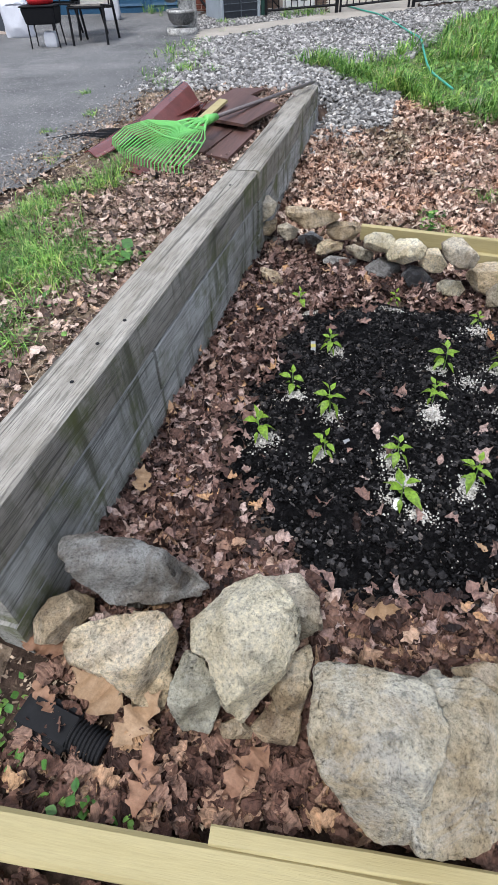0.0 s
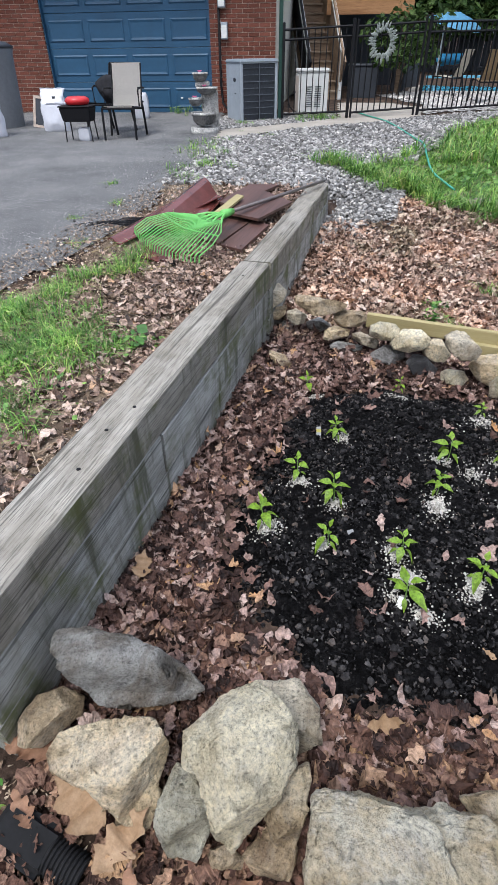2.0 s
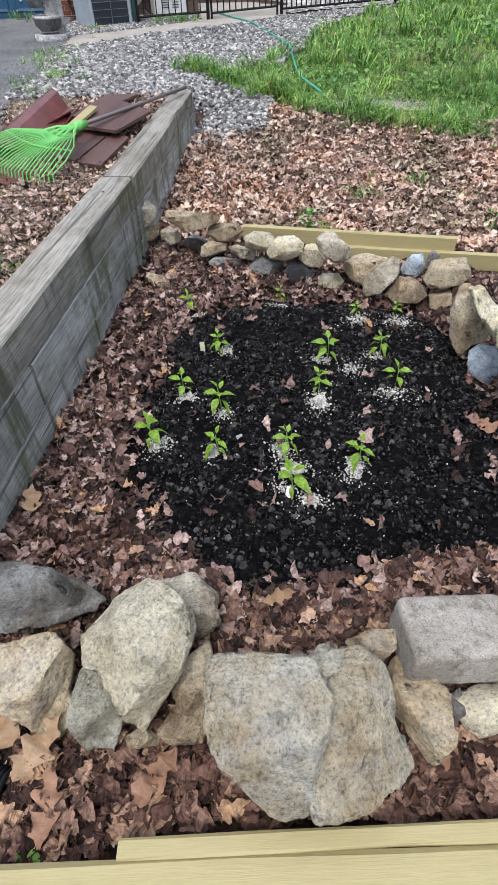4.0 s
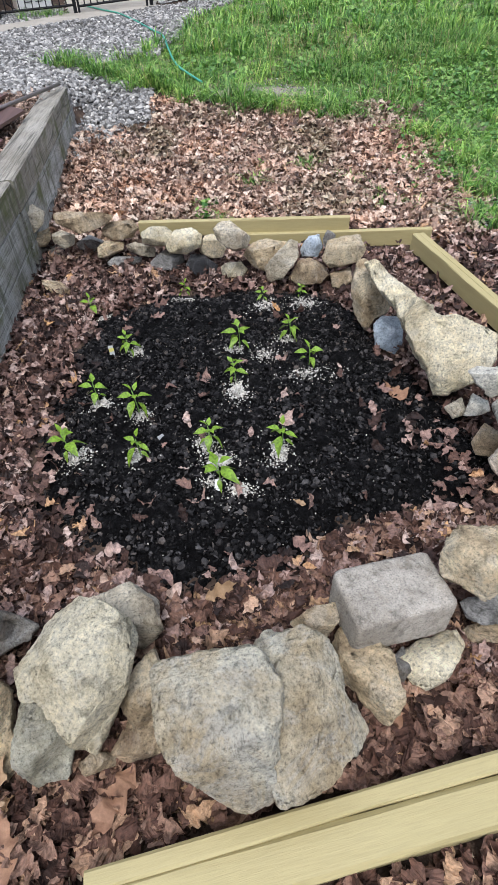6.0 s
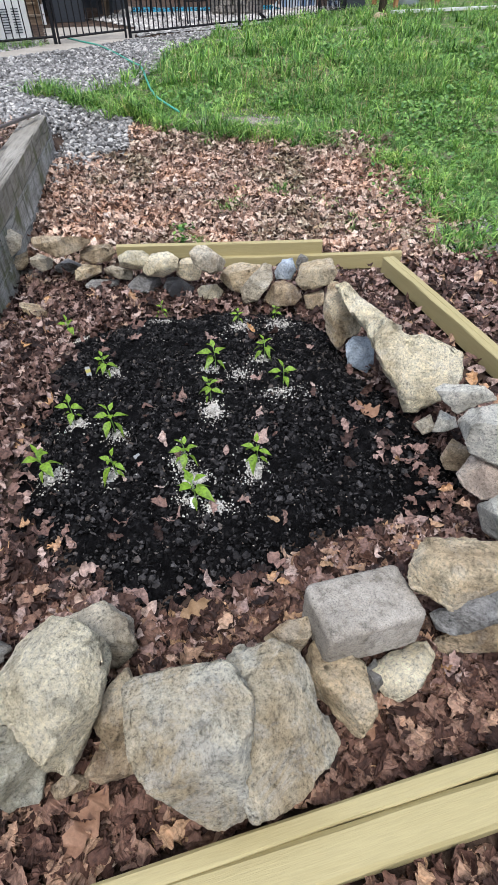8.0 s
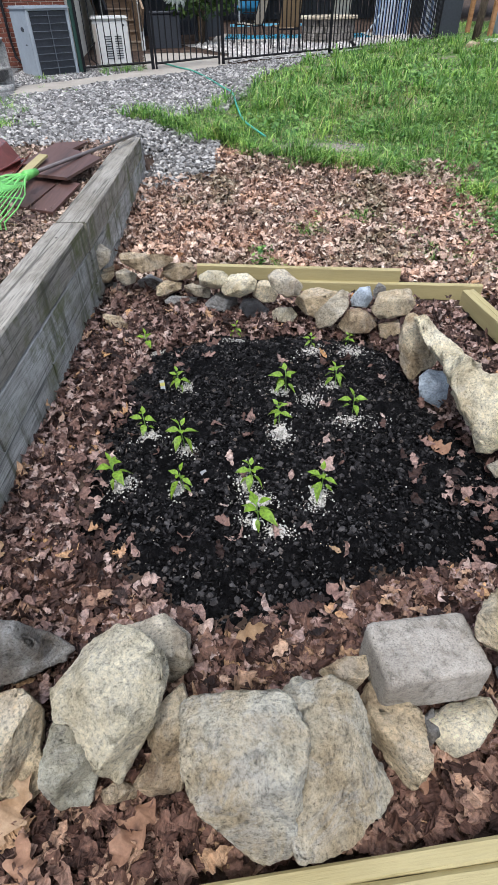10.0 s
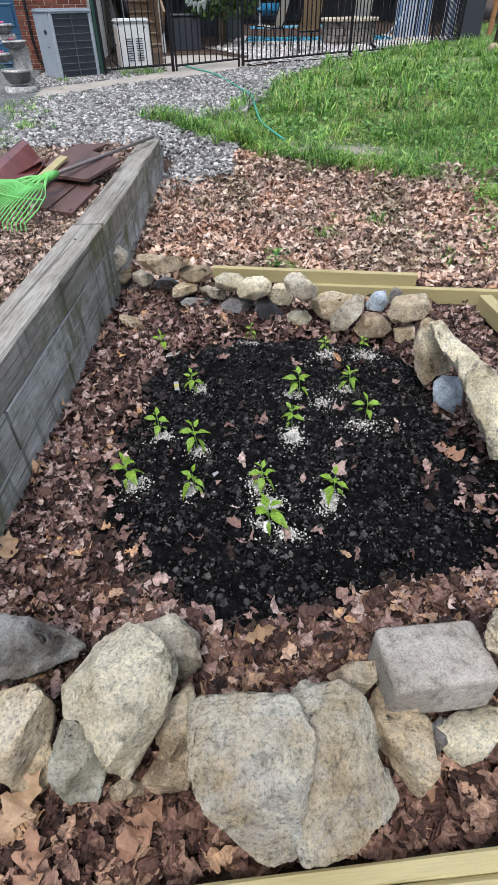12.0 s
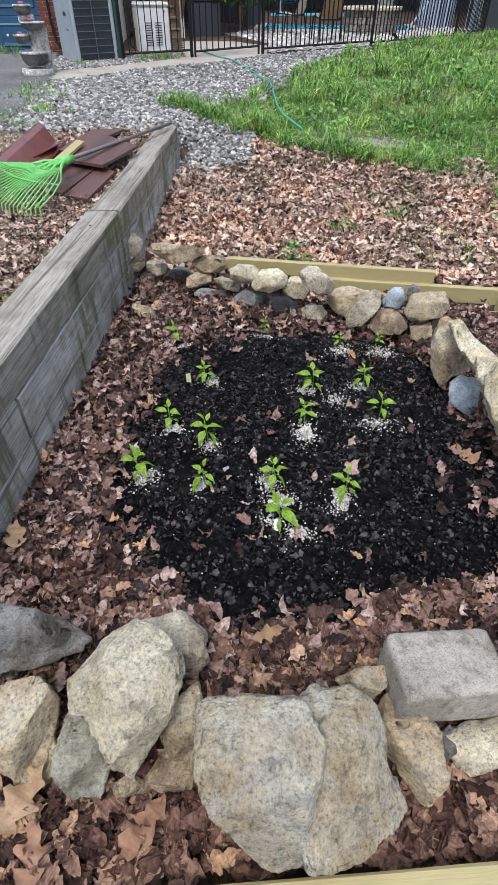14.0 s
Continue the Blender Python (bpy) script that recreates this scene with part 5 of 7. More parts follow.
great_boulder()
border_stone("small pale tan stone behind the great boulder", "tan", (0.27, 0.60, 0.13), -21, -64, .12,
     [(-0.075, -0.026), (-0.017, 0.036), (0.038, 0.058), (0.055, 0.014), (0.027, -0.042), (-0.041, -0.038)])
border_stone("tan pitted stone with a dark hollow at its foot", "tan", (0.38, 0.47, 0.09), -36, -67, .2,
     [(-0.118, 0.023), (-0.109, 0.078), (-0.036, 0.085), (0.032, 0.076), (0.101, -0.022), (0.087, -0.095), (0.021, -0.077), (-0.049, -0.048)])
border_stone("pale crumbly stone under the paving block", "pale", (0.56, 0.50, 0.05), -46, -63, .2,
     [(-0.080, -0.053), (-0.057, 0.021), (0.013, 0.103), (0.053, 0.080), (0.058, -0.012), (0.026, -0.078), (-0.014, -0.084)])
border_stone("little blue-grey stone between tan ones", "slate", (0.47, 0.49, 0.06), -41, -65, .1,
     [(-0.030, -0.013), (-0.017, 0.049), (0.029, 0.004), (0.022, -0.043)])
border_stone("flat angular tan stone laid on a dark slab", "tan", (0.703, 0.632, 0.303), -42, -52, .16,
     [(-0.114, -0.076), (-0.117, 0.04), (0.018, 0.088), (0.078, 0.114), (0.117, 0.055), (0.106, -0.007), (0.056, -0.059), (0.022, -0.11), (-0.036, -0.104), (-0.099, -0.114)])
border_stone("dark blue-grey slate slab with a square edge", "slate", (0.79, 0.57, 0.20), -49, -54, .2,
     [(-0.122, -0.102), (-0.077, -0.057), (-0.002, 0.072), (0.044, 0.143), (0.096, 0.060), (-0.043, -0.124), (-0.081, -0.128)])
border_stone("long brown-tan slab on the leafy ground", "brown", (0.81, 0.54, 0.10), -52, -56, .2,
     [(-0.119, -0.120), (-0.087, -0.061), (0.042, 0.130), (0.092, 0.046), (0.068, 0.006), (-0.071, -0.120)])
border_stone("large rounded off-white stone", "white", (0.99, 0.81, 0.22), -46, -45, .3,
     [(-0.123, -0.008), (-0.076, 0.049), (-0.019, 0.107), (0.068, 0.071), (0.100, -0.039), (0.049, -0.105), (0.010, -0.079), (-0.070, -0.072)])
border_stone("flat pinkish-grey stone in the side border", "pinkish", (1.06, 1.06, 0.13), -41, -42, .2,
     [(-0.109, -0.029), (-0.082, 0.068), (0.027, 0.054), (0.104, 0.068), (0.111, 0.000), (0.003, -0.086), (-0.073, -0.062)])
border_stone("small tan knob of stone at the soil's edge", "brown", (1.01, 1.21, 0.10), -36, -41, .13,
     [(-0.049, -0.021), (-0.029, 0.060), (0.053, 0.036), (0.029, -0.050), (-0.016, -0.063)])
border_stone("big grey-white boulder with dark veins", "white", (1.055, 1.11, 0.299), -41, -37, .3,
     [(-0.131, -0.01), (-0.104, 0.048), (-0.037, 0.086), (0.041, 0.106), (0.079, 0.044), (0.131, -0.096), (0.033, -0.106), (-0.051, -0.097)])
border_stone("thin pale flat stone on top of the border", "white", (1.03, 1.31, 0.30), -34, -34, .13,
     [(-0.104, -0.001), (-0.086, 0.025), (0.055, 0.053), (0.113, 0.018), (0.052, -0.015), (-0.000, -0.070), (-0.058, -0.040)])
border_stone("small grey stone tucked under the border", "greytan", (0.97, 1.39, 0.10), -31, -38, .13,
     [(-0.047, -0.008), (0.005, 0.047), (0.044, -0.007), (-0.002, -0.041)])
border_stone("small pale stone with a dark pit", "white", (1.02, 1.35, 0.14), -33, -38, .13,
     [(-0.036, -0.049), (-0.029, 0.045), (0.030, 0.032), (0.052, -0.002), (0.003, -0.039)])
border_stone("long pale tan boulder with a hollow on top", "pale", (0.975, 1.674, 0.194), -28, -32, .3,
     [(-0.23, 0.176), (-0.173, 0.193), (-0.107, 0.171), (-0.013, 0.12), (0.039, 0.141), (0.162, 0.108), (0.205, 0.088), (0.23, 0.004), (0.177, -0.102), (0.101, -0.178), (0.036, -0.193), (-0.011, -0.098), (-0.078, -0.041), (-0.144, 0.049)])
border_stone("pale tan arm of stone behind the upright one", "pale", (0.855, 1.994, 0.291), -28, -32, .2,
     [(-0.136, 0.085), (-0.082, 0.111), (-0.005, 0.049), (0.12, -0.012), (0.136, -0.069), (0.094, -0.111), (0.015, -0.062), (-0.058, 0.001)])
border_stone("upright tan stone with a rough split face", "tan", (0.816, 2.105, 0.196), -20, -29, .22,
     [(-0.1, -0.004), (-0.094, 0.156), (-0.061, 0.166), (0.031, 0.099), (0.1, 0.034), (0.095, -0.058), (0.035, -0.102), (0, -0.166), (-0.074, -0.082)])
border_stone("blue-grey smooth stone at the soil's edge", "bluestone", (0.872, 1.951, 0.076), -23, -33, .12,
     [(-0.074, 0.041), (-0.043, 0.081), (0.029, 0.087), (0.063, 0.053), (0.074, -0.037), (0.051, -0.087), (-0.048, -0.054)])
border_stone("chunky tan stone at the corner of the far border", "tan", (0.787, 2.522, 0.221), -16, -25, .2,
     [(-0.112, -0.042), (-0.093, 0.054), (-0.031, 0.075), (0.069, 0.088), (0.112, 0.015), (0.089, -0.043), (-0.008, -0.088), (-0.081, -0.078)])
border_stone("low tan stone under the corner stone", "brown", (0.784, 2.507, 0.079), -17, -28, .2,
     [(-0.066, 0.019), (0.041, 0.059), (0.066, -0.014), (0.006, -0.059), (-0.042, -0.051)])
border_stone("small pointed grey stone", "slate", (0.73, 2.637, 0.243), -15, -24, .1,
     [(-0.035, -0.006), (-0.015, 0.044), (0.035, 0.018), (0.023, -0.04), (-0.024, -0.044)])
border_stone("small blue-grey stone in the far border", "bluestone", (0.643, 2.653, 0.203), -13, -25, .13,
     [(-0.064, -0.027), (-0.022, 0.047), (0.037, 0.059), (0.064, -0.006), (0.037, -0.059), (-0.052, -0.059)])
border_stone("rounded brown stone at the foot of the far border", "brown", (0.609, 2.536, 0.111), -13, -27, .18,
     [(-0.112, -0.038), (-0.061, 0.056), (-0.003, 0.076), (0.088, 0.034), (0.112, -0.009), (0.071, -0.058), (-0.048, -0.076)])
border_stone("wide tan stone in the far border", "tan", (0.394, 2.706, 0.142), -7, -25, .2,
     [(-0.123, 0.003), (-0.069, 0.07), (0.013, 0.088), (0.123, 0.067), (0.098, 0.02), (0.019, -0.088), (-0.052, -0.063)])
border_stone("leaning grey-tan stone in the far border", "greytan", (0.468, 2.578, 0.162), -10, -26, .16,
     [(-0.092, -0.036), (-0.023, 0.051), (0.046, 0.113), (0.089, 0.106), (0.092, 0.024), (0.013, -0.089), (-0.067, -0.113)])
border_stone("small pale pitted stone on the soil", "pale", (0.222, 2.713, 0.066), -4, -27, .12,
     [(-0.077, 0.015), (-0.047, 0.043), (0.042, 0.043), (0.077, 0.003), (0.053, -0.038), (-0.066, -0.043)])
border_stone("rounded grey stone on top of the far border", "greytan", (0.211, 2.631, 0.293), -4, -24, .18,
     [(-0.101, 0.038), (-0.052, 0.074), (-0.008, 0.076), (0.101, -0.015), (0.079, -0.062), (0.002, -0.076), (-0.075, -0.025)])
border_stone("tan stone under a rounded grey one", "tan", (0.11, 2.825, 0.16), -2, -25, .18,
     [(-0.078, -0.023), (-0.045, 0.061), (0.009, 0.066), (0.078, -0.015), (0.052, -0.066), (-0.02, -0.064)])
border_stone("black glinting lump of slag rock", "lava", (0.043, 2.772, 0.083), 0, -26, .14,
     [(-0.092, 0.005), (-0.059, 0.061), (0.012, 0.053), (0.092, -0.019), (0.066, -0.059), (-0.042, -0.061)])
border_stone("pale angular stone in the far border", "pale", (-0.188, 2.851, 0.224), 4, -23, .16,
     [(-0.09, 0.028), (-0.039, 0.054), (0.054, 0.049), (0.09, 0.006), (0.073, -0.054), (-0.026, -0.043), (-0.089, -0.028)])
border_stone("pale cracked stone in the far border", "pale", (-0.047, 2.811, 0.203), 2, -24, .18,
     [(-0.107, -0.025), (-0.047, 0.066), (0.052, 0.07), (0.107, 0.026), (0.091, -0.034), (0.006, -0.07), (-0.081, -0.054)])
border_stone("dark stone under the far border", "slate", (-0.15, 2.85, 0.08), 4, -26, .2,
     [(-0.105, 0.001), (-0.017, 0.060), (0.082, 0.045), (0.101, -0.010), (0.023, -0.061), (-0.093, -0.038)])
border_stone("brown-grey stone in the far border", "brown", (-0.408, 3.013, 0.208), 9, -22, .16,
     [(-0.103, 0.025), (-0.044, 0.054), (0.081, 0.049), (0.103, -0.004), (0.06, -0.047), (-0.051, -0.054), (-0.1, -0.021)])
border_stone("small tan stone in the far border", "tan", (-0.476, 2.963, 0.126), 10, -24, .13,
     [(-0.076, 0.011), (-0.022, 0.047), (0.084, 0.024), (0.077, -0.016), (-0.027, -0.047), (-0.084, -0.041)])
border_stone("small grey-brown stone in the far border", "greytan", (-0.297, 2.921, 0.124), 7, -24, .13,
     [(-0.085, 0.035), (-0.029, 0.048), (0.085, -0.002), (0.067, -0.048), (0.007, -0.037), (-0.072, 0.005)])
border_stone("flat dark stone at the foot of the border", "slate", (-0.41, 2.941, 0.056), 9, -25, .15,
     [(-0.105, 0.002), (-0.051, 0.032), (0.105, 0.01), (0.099, -0.031), (-0.013, -0.032), (-0.096, -0.017)])
border_stone("flat brown capstone on the far border", "brown", (-0.586, 2.956, 0.292), 12, -21, .18,
     [(-0.156, 0.064), (-0.076, 0.058), (0.158, 0.015), (0.16, -0.007), (0.089, -0.039), (-0.045, -0.064), (-0.094, -0.025), (-0.16, 0.01)])
border_stone("rounded grey stone near the timber wall", "greytan", (-0.754, 3.081, 0.149), 15, -22, .14,
     [(-0.066, 0.041), (-0.009, 0.055), (0.066, 0.012), (0.048, -0.04), (-0.017, -0.055), (-0.065, -0.001)])
border_stone("small rounded tan stone near the timber wall", "tan", (-0.892, 3.11, 0.151), 17, -22, .14,
     [(-0.063, -0.009), (-0.015, 0.032), (0.063, 0.05), (0.052, -0.014), (0.012, -0.05), (-0.053, -0.041)])
border_stone("upright grey stone against the timber wall", "greytan", (-0.909, 3.094, 0.262), 17, -20, .14,
     [(-0.058, 0.044), (0.029, 0.084), (0.085, 0.031), (0.052, -0.028), (-0.047, -0.084), (-0.085, -0.061)])
border_stone("dark stone in the shade of the border", "slate", (-0.62, 3.11, 0.10), 12, -23, .2,
     [(-0.081, 0.012), (0.012, 0.049), (0.083, 0.001), (0.018, -0.049), (-0.061, -0.024)])
border_stone("low dark stone at the wall's end", "slate", (-0.85, 3.17, 0.04), 16, -23, .2,
     [(-0.14, 0.03), (-0.04, 0.05), (0.14, 0.00), (0.12, -0.05), (-0.11, -0.02)])
border_stone("thin brown slab lying among leaves", "brown", (-0.747, 2.641, 0.044), 17, -27, .07,
     [(-0.072, 0.08), (0.026, 0.052), (0.072, -0.013), (0.06, -0.08), (0.013, -0.065), (-0.067, 0.034)])


def paving_block():
    """A tumbled cast block with worn round edges."""
    bm = bmesh.new()
    bmesh.ops.create_cube(bm, size=2.0)
    bmesh.ops.subdivide_edges(bm, edges=bm.edges[:], cuts=23, use_grid_fill=True)
    half, r = Vector((0.138, 0.086, 0.072)), 0.02
    for v in bm.verts:
        p = Vector((v.co.x * half.x, v.co.y * half.y, v.co.z * half.z))
        q = Vector([max(-h + r, min(h - r, c)) for c, h in zip(p, half)])
        d = p - q
        if d.length > 1e-6:
            p = q + d.normalized() * r * min(1.0, max(abs(c) for c in d) / r)
        p += (p - q if d.length > 1e-6 else p).normalized() * (0.004 * noise.noise(p * 9) + 0.0022 * noise.fractal(p * 60, 0.7, 2.2, 3))
        v.co = p
    ob = part("paving_block", bm, STONE["paver"], None, smooth=True)
    ob.matrix_basis = pose(0.462, 0.615, 0.168, -4, 3, 9)
    tagged(ob, "worn grey-tan cast concrete paving block on smaller stones", "block")


paving_block()
wooden_post()


# ---- fallen leaves, gravel, grass ----
class Heap:
    """Gathers many small pieces into one mesh."""

    def __init__(self):
        self.v, self.f, self.n = [], [], 0

    def add(self, pts, faces):
        self.v.append(pts)
        self.f += [tuple(i + self.n for i in f) for f in faces]
        self.n += len(pts)

    def build(self, name, mat, label, category, kind="stuff", smooth=False, parent=None):
        ob = raw(name, np.concatenate(self.v).tolist(), self.f, mat, parent, smooth=smooth)
        return tagged(ob, label, category, kind=kind)


RNG = np.random.default_rng(11)
# how wide, how many lobes, how deeply cut: two oaks, maple, plain
LEAF_SHAPES = [(0.30, 3.3, 0.5), (0.38, 2.3, 0.46), (0.24, 1.0, 0.06), (0.27, 3.9, 0.48)]


def turn3(az, pitch, roll):
    return np.array((Euler((pitch, roll, az))).to_matrix())


def dead_leaf(size, shape, az, pitch, roll, fold, curl, place, n=15):
    """A dry lobed leaf, cupped across, curled and twisted along its length."""
    wide, lobes, deep = LEAF_SHAPES[shape]
    k = np.linspace(0, 1, n)
    y = k - 0.5
    env = np.sin(np.pi * np.clip(k, 0.01, 0.99) ** (0.8 if shape != 1 else 0.65)) ** 0.75 * wide
    ph, tw = RNG.uniform(0, 6.28), RNG.normal(0, 0.7)
    cols = []
    for s in (-1.0, -0.42, 0.42, 1.0):
        cut = 1 - deep * (0.5 + 0.5 * np.cos(2 * np.pi * lobes * k + 0.5 * s + 0.4 * math.sin(ph))) * (1 if abs(s) == 1 else 0.3)
        x = s * env * cut * RNG.uniform(0.84, 1.1, n)
        edge = abs(s)
        side = fold * (1.0 if s < 0 else 0.5)
        z = curl * (y * y - 0.08) + side * x * x * 2.4 + edge * 0.035 * np.sin(8 * y + ph + 2 * s) + tw * x * y + 0.045 * np.sin(17 * y + ph + 1.3 * s) + RNG.normal(0, 0.02, n)
        reach = 0.10 * (cut > 0.75) * edge * deep
        cols.append(np.stack([x + 0.10 * math.sin(ph) * y * y, y + reach, z], 1))
    p = np.concatenate(cols) * size
    return p @ turn3(az, pitch, roll).T + np.array(place)


def leaf_faces(n):
    return [(c * n + i, (c + 1) * n + i, (c + 1) * n + i + 1, c * n + i + 1) for c in range(3) for i in range(n - 1)]


LEAF_FACES, FINE_FACES = leaf_faces(15), leaf_faces(24)


def thin_leaf(p):
    """The same leaf with fewer points, for those far off."""
    g = p.reshape(4, 15, 3)
    g = np.stack([g[0], (g[1] + g[2]) / 2, g[3]])[:, [0, 2, 5, 7, 9, 12, 14]]
    return g.reshape(-1, 3)


THIN_FACES = [(c * 7 + i, (c + 1) * 7 + i, (c + 1) * 7 + i + 1, c * 7 + i + 1) for c in range(2) for i in range(6)]


def strew(name, count, spot, mat, label, small, large, tilt=0.32, rise=0.03, full=True, fine=False):
    heap = Heap()
    tries = 0
    n = 24 if fine else 15
    faces = FINE_FACES if fine else LEAF_FACES if full else THIN_FACES
    kinds = [dead_leaf(1.0, int(RNG.integers(0, 4)), 0, 0, 0, RNG.normal(0.3, 1.1), RNG.normal(0.2, 1.0), (0, 0, 0), n) for k in range(260)]
    if not full:
        kinds = [thin_leaf(p) for p in kinds]
    while count and tries < 400000:
        tries += 1
        q = spot()
        if q is None:
            continue
        x, y, z = q
        m = turn3(RNG.uniform(0, 6.28), RNG.normal(0, tilt), RNG.normal(0, tilt)) * RNG.uniform(small, large)
        heap.add(kinds[int(RNG.integers(0, 260))] @ m.T + np.array((x, y, z + 0.012 + abs(RNG.normal(0, rise)) * 0.6)), faces)
        count -= 1
    return heap.build(name, mat, label, "leaves", smooth=False)


def bed_spot():
    x, y = RNG.uniform(-0.93, 1.32), RNG.uniform(0.45, 3.2)
    if x > 1.25 - 0.2 * (y < 1.2) or on_board(x, y):
        return None
    z, d = soil_z(x, y)
    if d > -0.02 and RNG.random() > ((0.16 if noise.noise(Vector((x * 5, y * 5, 1))) > 0.0 else 0.035) * smooth01(0.30, 0.75, x - 0.45 * (y - 1.0)) if x > 0.4 and y < 1.6 else 0.16 if d < 0.06 else 0.008):
        return None
    return x, y, max(z, height(x, y))


def border_spot():
    x, y = RNG.uniform(-0.75, 1.0), RNG.uniform(0.5, 1.0)
    z, d = soil_z(x, y)
    if d > -0.03 or on_board(x, y):
        return None
    return x, y, max(z, height(x, y)) + 0.012


def back_spot():
    x, y = RNG.uniform(-0.95, 2.2), RNG.uniform(3.0, 5.9)
    if on_board(x, y):
        return None
    edge = 5.65 - 0.4 * smooth01(0, 1.8, x) + 0.32 * noise.noise(Vector((x * 2, y * 2, 7)))
    if y > edge or (x < -0.3 and y > 4.7 + 0.5 * RNG.random()) or (x > 1.85 and RNG.random() < 0.75):
        return None
    return x, y, height(x, y)


def side_spot():
    x, y = RNG.uniform(1.2, 3.9), RNG.uniform(-0.4, 3.05)
    if on_board(x, y) or RNG.random() < max(smooth01(2.5, 3.8, x), smooth01(0.5, -0.4, y)):
        return None
    return x, y, height(x, y)


def on_board(x, y):
    """Whether new lumber lies here."""
    front = 0.165 + 0.122 * (x + 0.29)
    if front - 0.155 < y < front + (0.02 if x > -0.31 else -0.035):
        return True
    side = 1.34 + 0.13 * (2.9 - y)
    if 0.5 < y < 2.97 and abs(x - side) < 0.055:
        return True
    return -0.36 < x < 1.5 and abs(y - (3.17 - 0.09 * (x + 0.3))) < 0.09


def front_spot():
    x, y = RNG.uniform(-0.85, 2.1), RNG.uniform(-0.95, 0.75)
    if on_board(x, y) or RNG.random() < max(smooth01(1.5, 2.1, x), smooth01(-0.35, -0.95, y)):
        return None
    if -0.87 < x < -0.6 and 0.18 < y < 0.31 and RNG.random() < 0.6:
        return None
    if x < -0.45 and RNG.random() < 0.15:
        return None
    return x, y, height(x, y)


def upper_spot():
    x, y = RNG.uniform(-2.3, -1.08), RNG.uniform(0.4, 5.2)
    band = smooth01(-2.3, -1.15, x)
    patch = 0.5 + 0.5 * noise.noise(Vector((x * 1.7, y * 1.7, 4)))
    if RNG.random() > (0.06 + 1.5 * band * band * patch) * (1.0 if y > 1.6 else 0.4):
        return None
    return x, y, height(x, y)


strew("leaf_litter", 12000, bed_spot, LEAF_BED, "damp purplish-brown fallen leaves round the soil", 0.028, 0.088, 0.42, 0.035)
strew("leaf_litter", 700, border_spot, LEAF_FRONT, "lighter brown and orange leaves behind the boulders", 0.045, 0.10, 0.5, 0.03)
strew("leaf_litter", 16500, back_spot, LEAF_BACK, "dry pinkish-tan fallen leaves behind the bed", 0.04, 0.085, 0.42, 0.035, False)
strew("leaf_litter", 5000, side_spot, LEAF_BED, "dark damp fallen leaves beyond the lumber", 0.045, 0.095, 0.45, 0.03, False)
strew("leaf_litter", 7900, front_spot, LEAF_FRONT, "brown and tan fallen oak leaves before the stones", 0.03, 0.115, 0.30, 0.028, True, True)
strew("leaf_litter", 5800, upper_spot, LEAF_UPPER, "dry fallen leaves above the timber wall", 0.025, 0.065, 0.35, 0.02, False)

PEBBLE = np.array([(0, 0, 1), (0.9, 0, 0.3), (0.28, 0.85, 0.35), (-0.73, 0.53, 0.4), (-0.73, -0.53, 0.25), (0.28, -0.85, 0.3), (0.6, 0.5, -0.5), (-0.3, 0.8, -0.5), (-0.9, 0, -0.4), (-0.3, -0.8, -0.5), (0.6, -0.5, -0.5)])
PEBBLE_FACES = [(0, 1, 2), (0, 2, 3), (0, 3, 4), (0, 4, 5), (0, 5, 1), (1, 6, 2), (2, 6, 7), (2, 7, 3), (3, 7, 8), (3, 8, 4), (4, 8, 9), (4, 9, 5), (5, 9, 10), (5, 10, 1), (1, 10, 6)]


def pebble(heap, x, y, z, s, flat=0.65):
    p = PEBBLE * RNG.uniform(0.7, 1.25, PEBBLE.shape) * np.array([s, s * RNG.uniform(0.6, 1), s * flat])
    heap.add(p @ turn3(RNG.uniform(0, 6.28), RNG.normal(0, 0.4), RNG.normal(0, 0.4)).T + np.array((x, y, z)), PEBBLE_FACES)


def strew_gravel():
    heap, n = Heap(), 0
    while n < 16000:
        x, y = RNG.uniform(-3.1, 1.6), RNG.uniform(4.4, 12.4)
        if not inside(GRAVEL_AREA, *wob(x, y, 0.1)) or (y > 8.5 and RNG.random() < 0.35):
            continue
        pebble(heap, x, y, height(x, y) + 0.012 + RNG.uniform(0, 0.012), RNG.choice([0.015, 0.023, 0.031, 0.04], p=[.35, .38, .2, .07]) * RNG.uniform(0.8, 1.2))
        n += 1
    n = 0
    while n < 2300:
        x, y = RNG.uniform(-3.9, -1.8), RNG.uniform(8.9, 11.4)
        if inside(GRAVEL_HOUSE, x, y):
            pebble(heap, x, y, height(x, y) + 0.014, RNG.uniform(0.014, 0.032))
            n += 1
    for k in range(500):
        x, y = RNG.normal(0.85, 0.35), RNG.normal(5.85, 0.15)
        pebble(heap, x, y, height(x, y) + 0.01, RNG.uniform(0.006, 0.015))
    for k in range(2600):
        x, y = (RNG.normal(1.8, 0.3), RNG.normal(3.5, 0.22)) if k % 3 else (RNG.normal(2.6, 0.3), RNG.normal(3.25, 0.12))
        pebble(heap, x, y, height(x, y) + 0.01, RNG.uniform(0.008, 0.018))
    for k in range(700):
        x, y = RNG.normal(-0.75, 0.25), RNG.uniform(4.6, 5.5)
        if x > -0.92:
            pebble(heap, x, y, height(x, y) + 0.015, RNG.uniform(0.008, 0.02))
    for k in range(700):
        y = RNG.uniform(2.0, 8.0)
        x = lerp_table([(2.0, -2.3), (3.8, -2.23), (5.8, -2.63), (8, -3.05)], y) + RNG.normal(-0.05, 0.16)
        pebble(heap, x, y, height(x, y) + 0.018, RNG.uniform(0.006, 0.016))
    heap.build("gravel_stones", GRAVEL, "loose grey crushed stone", "gravel")


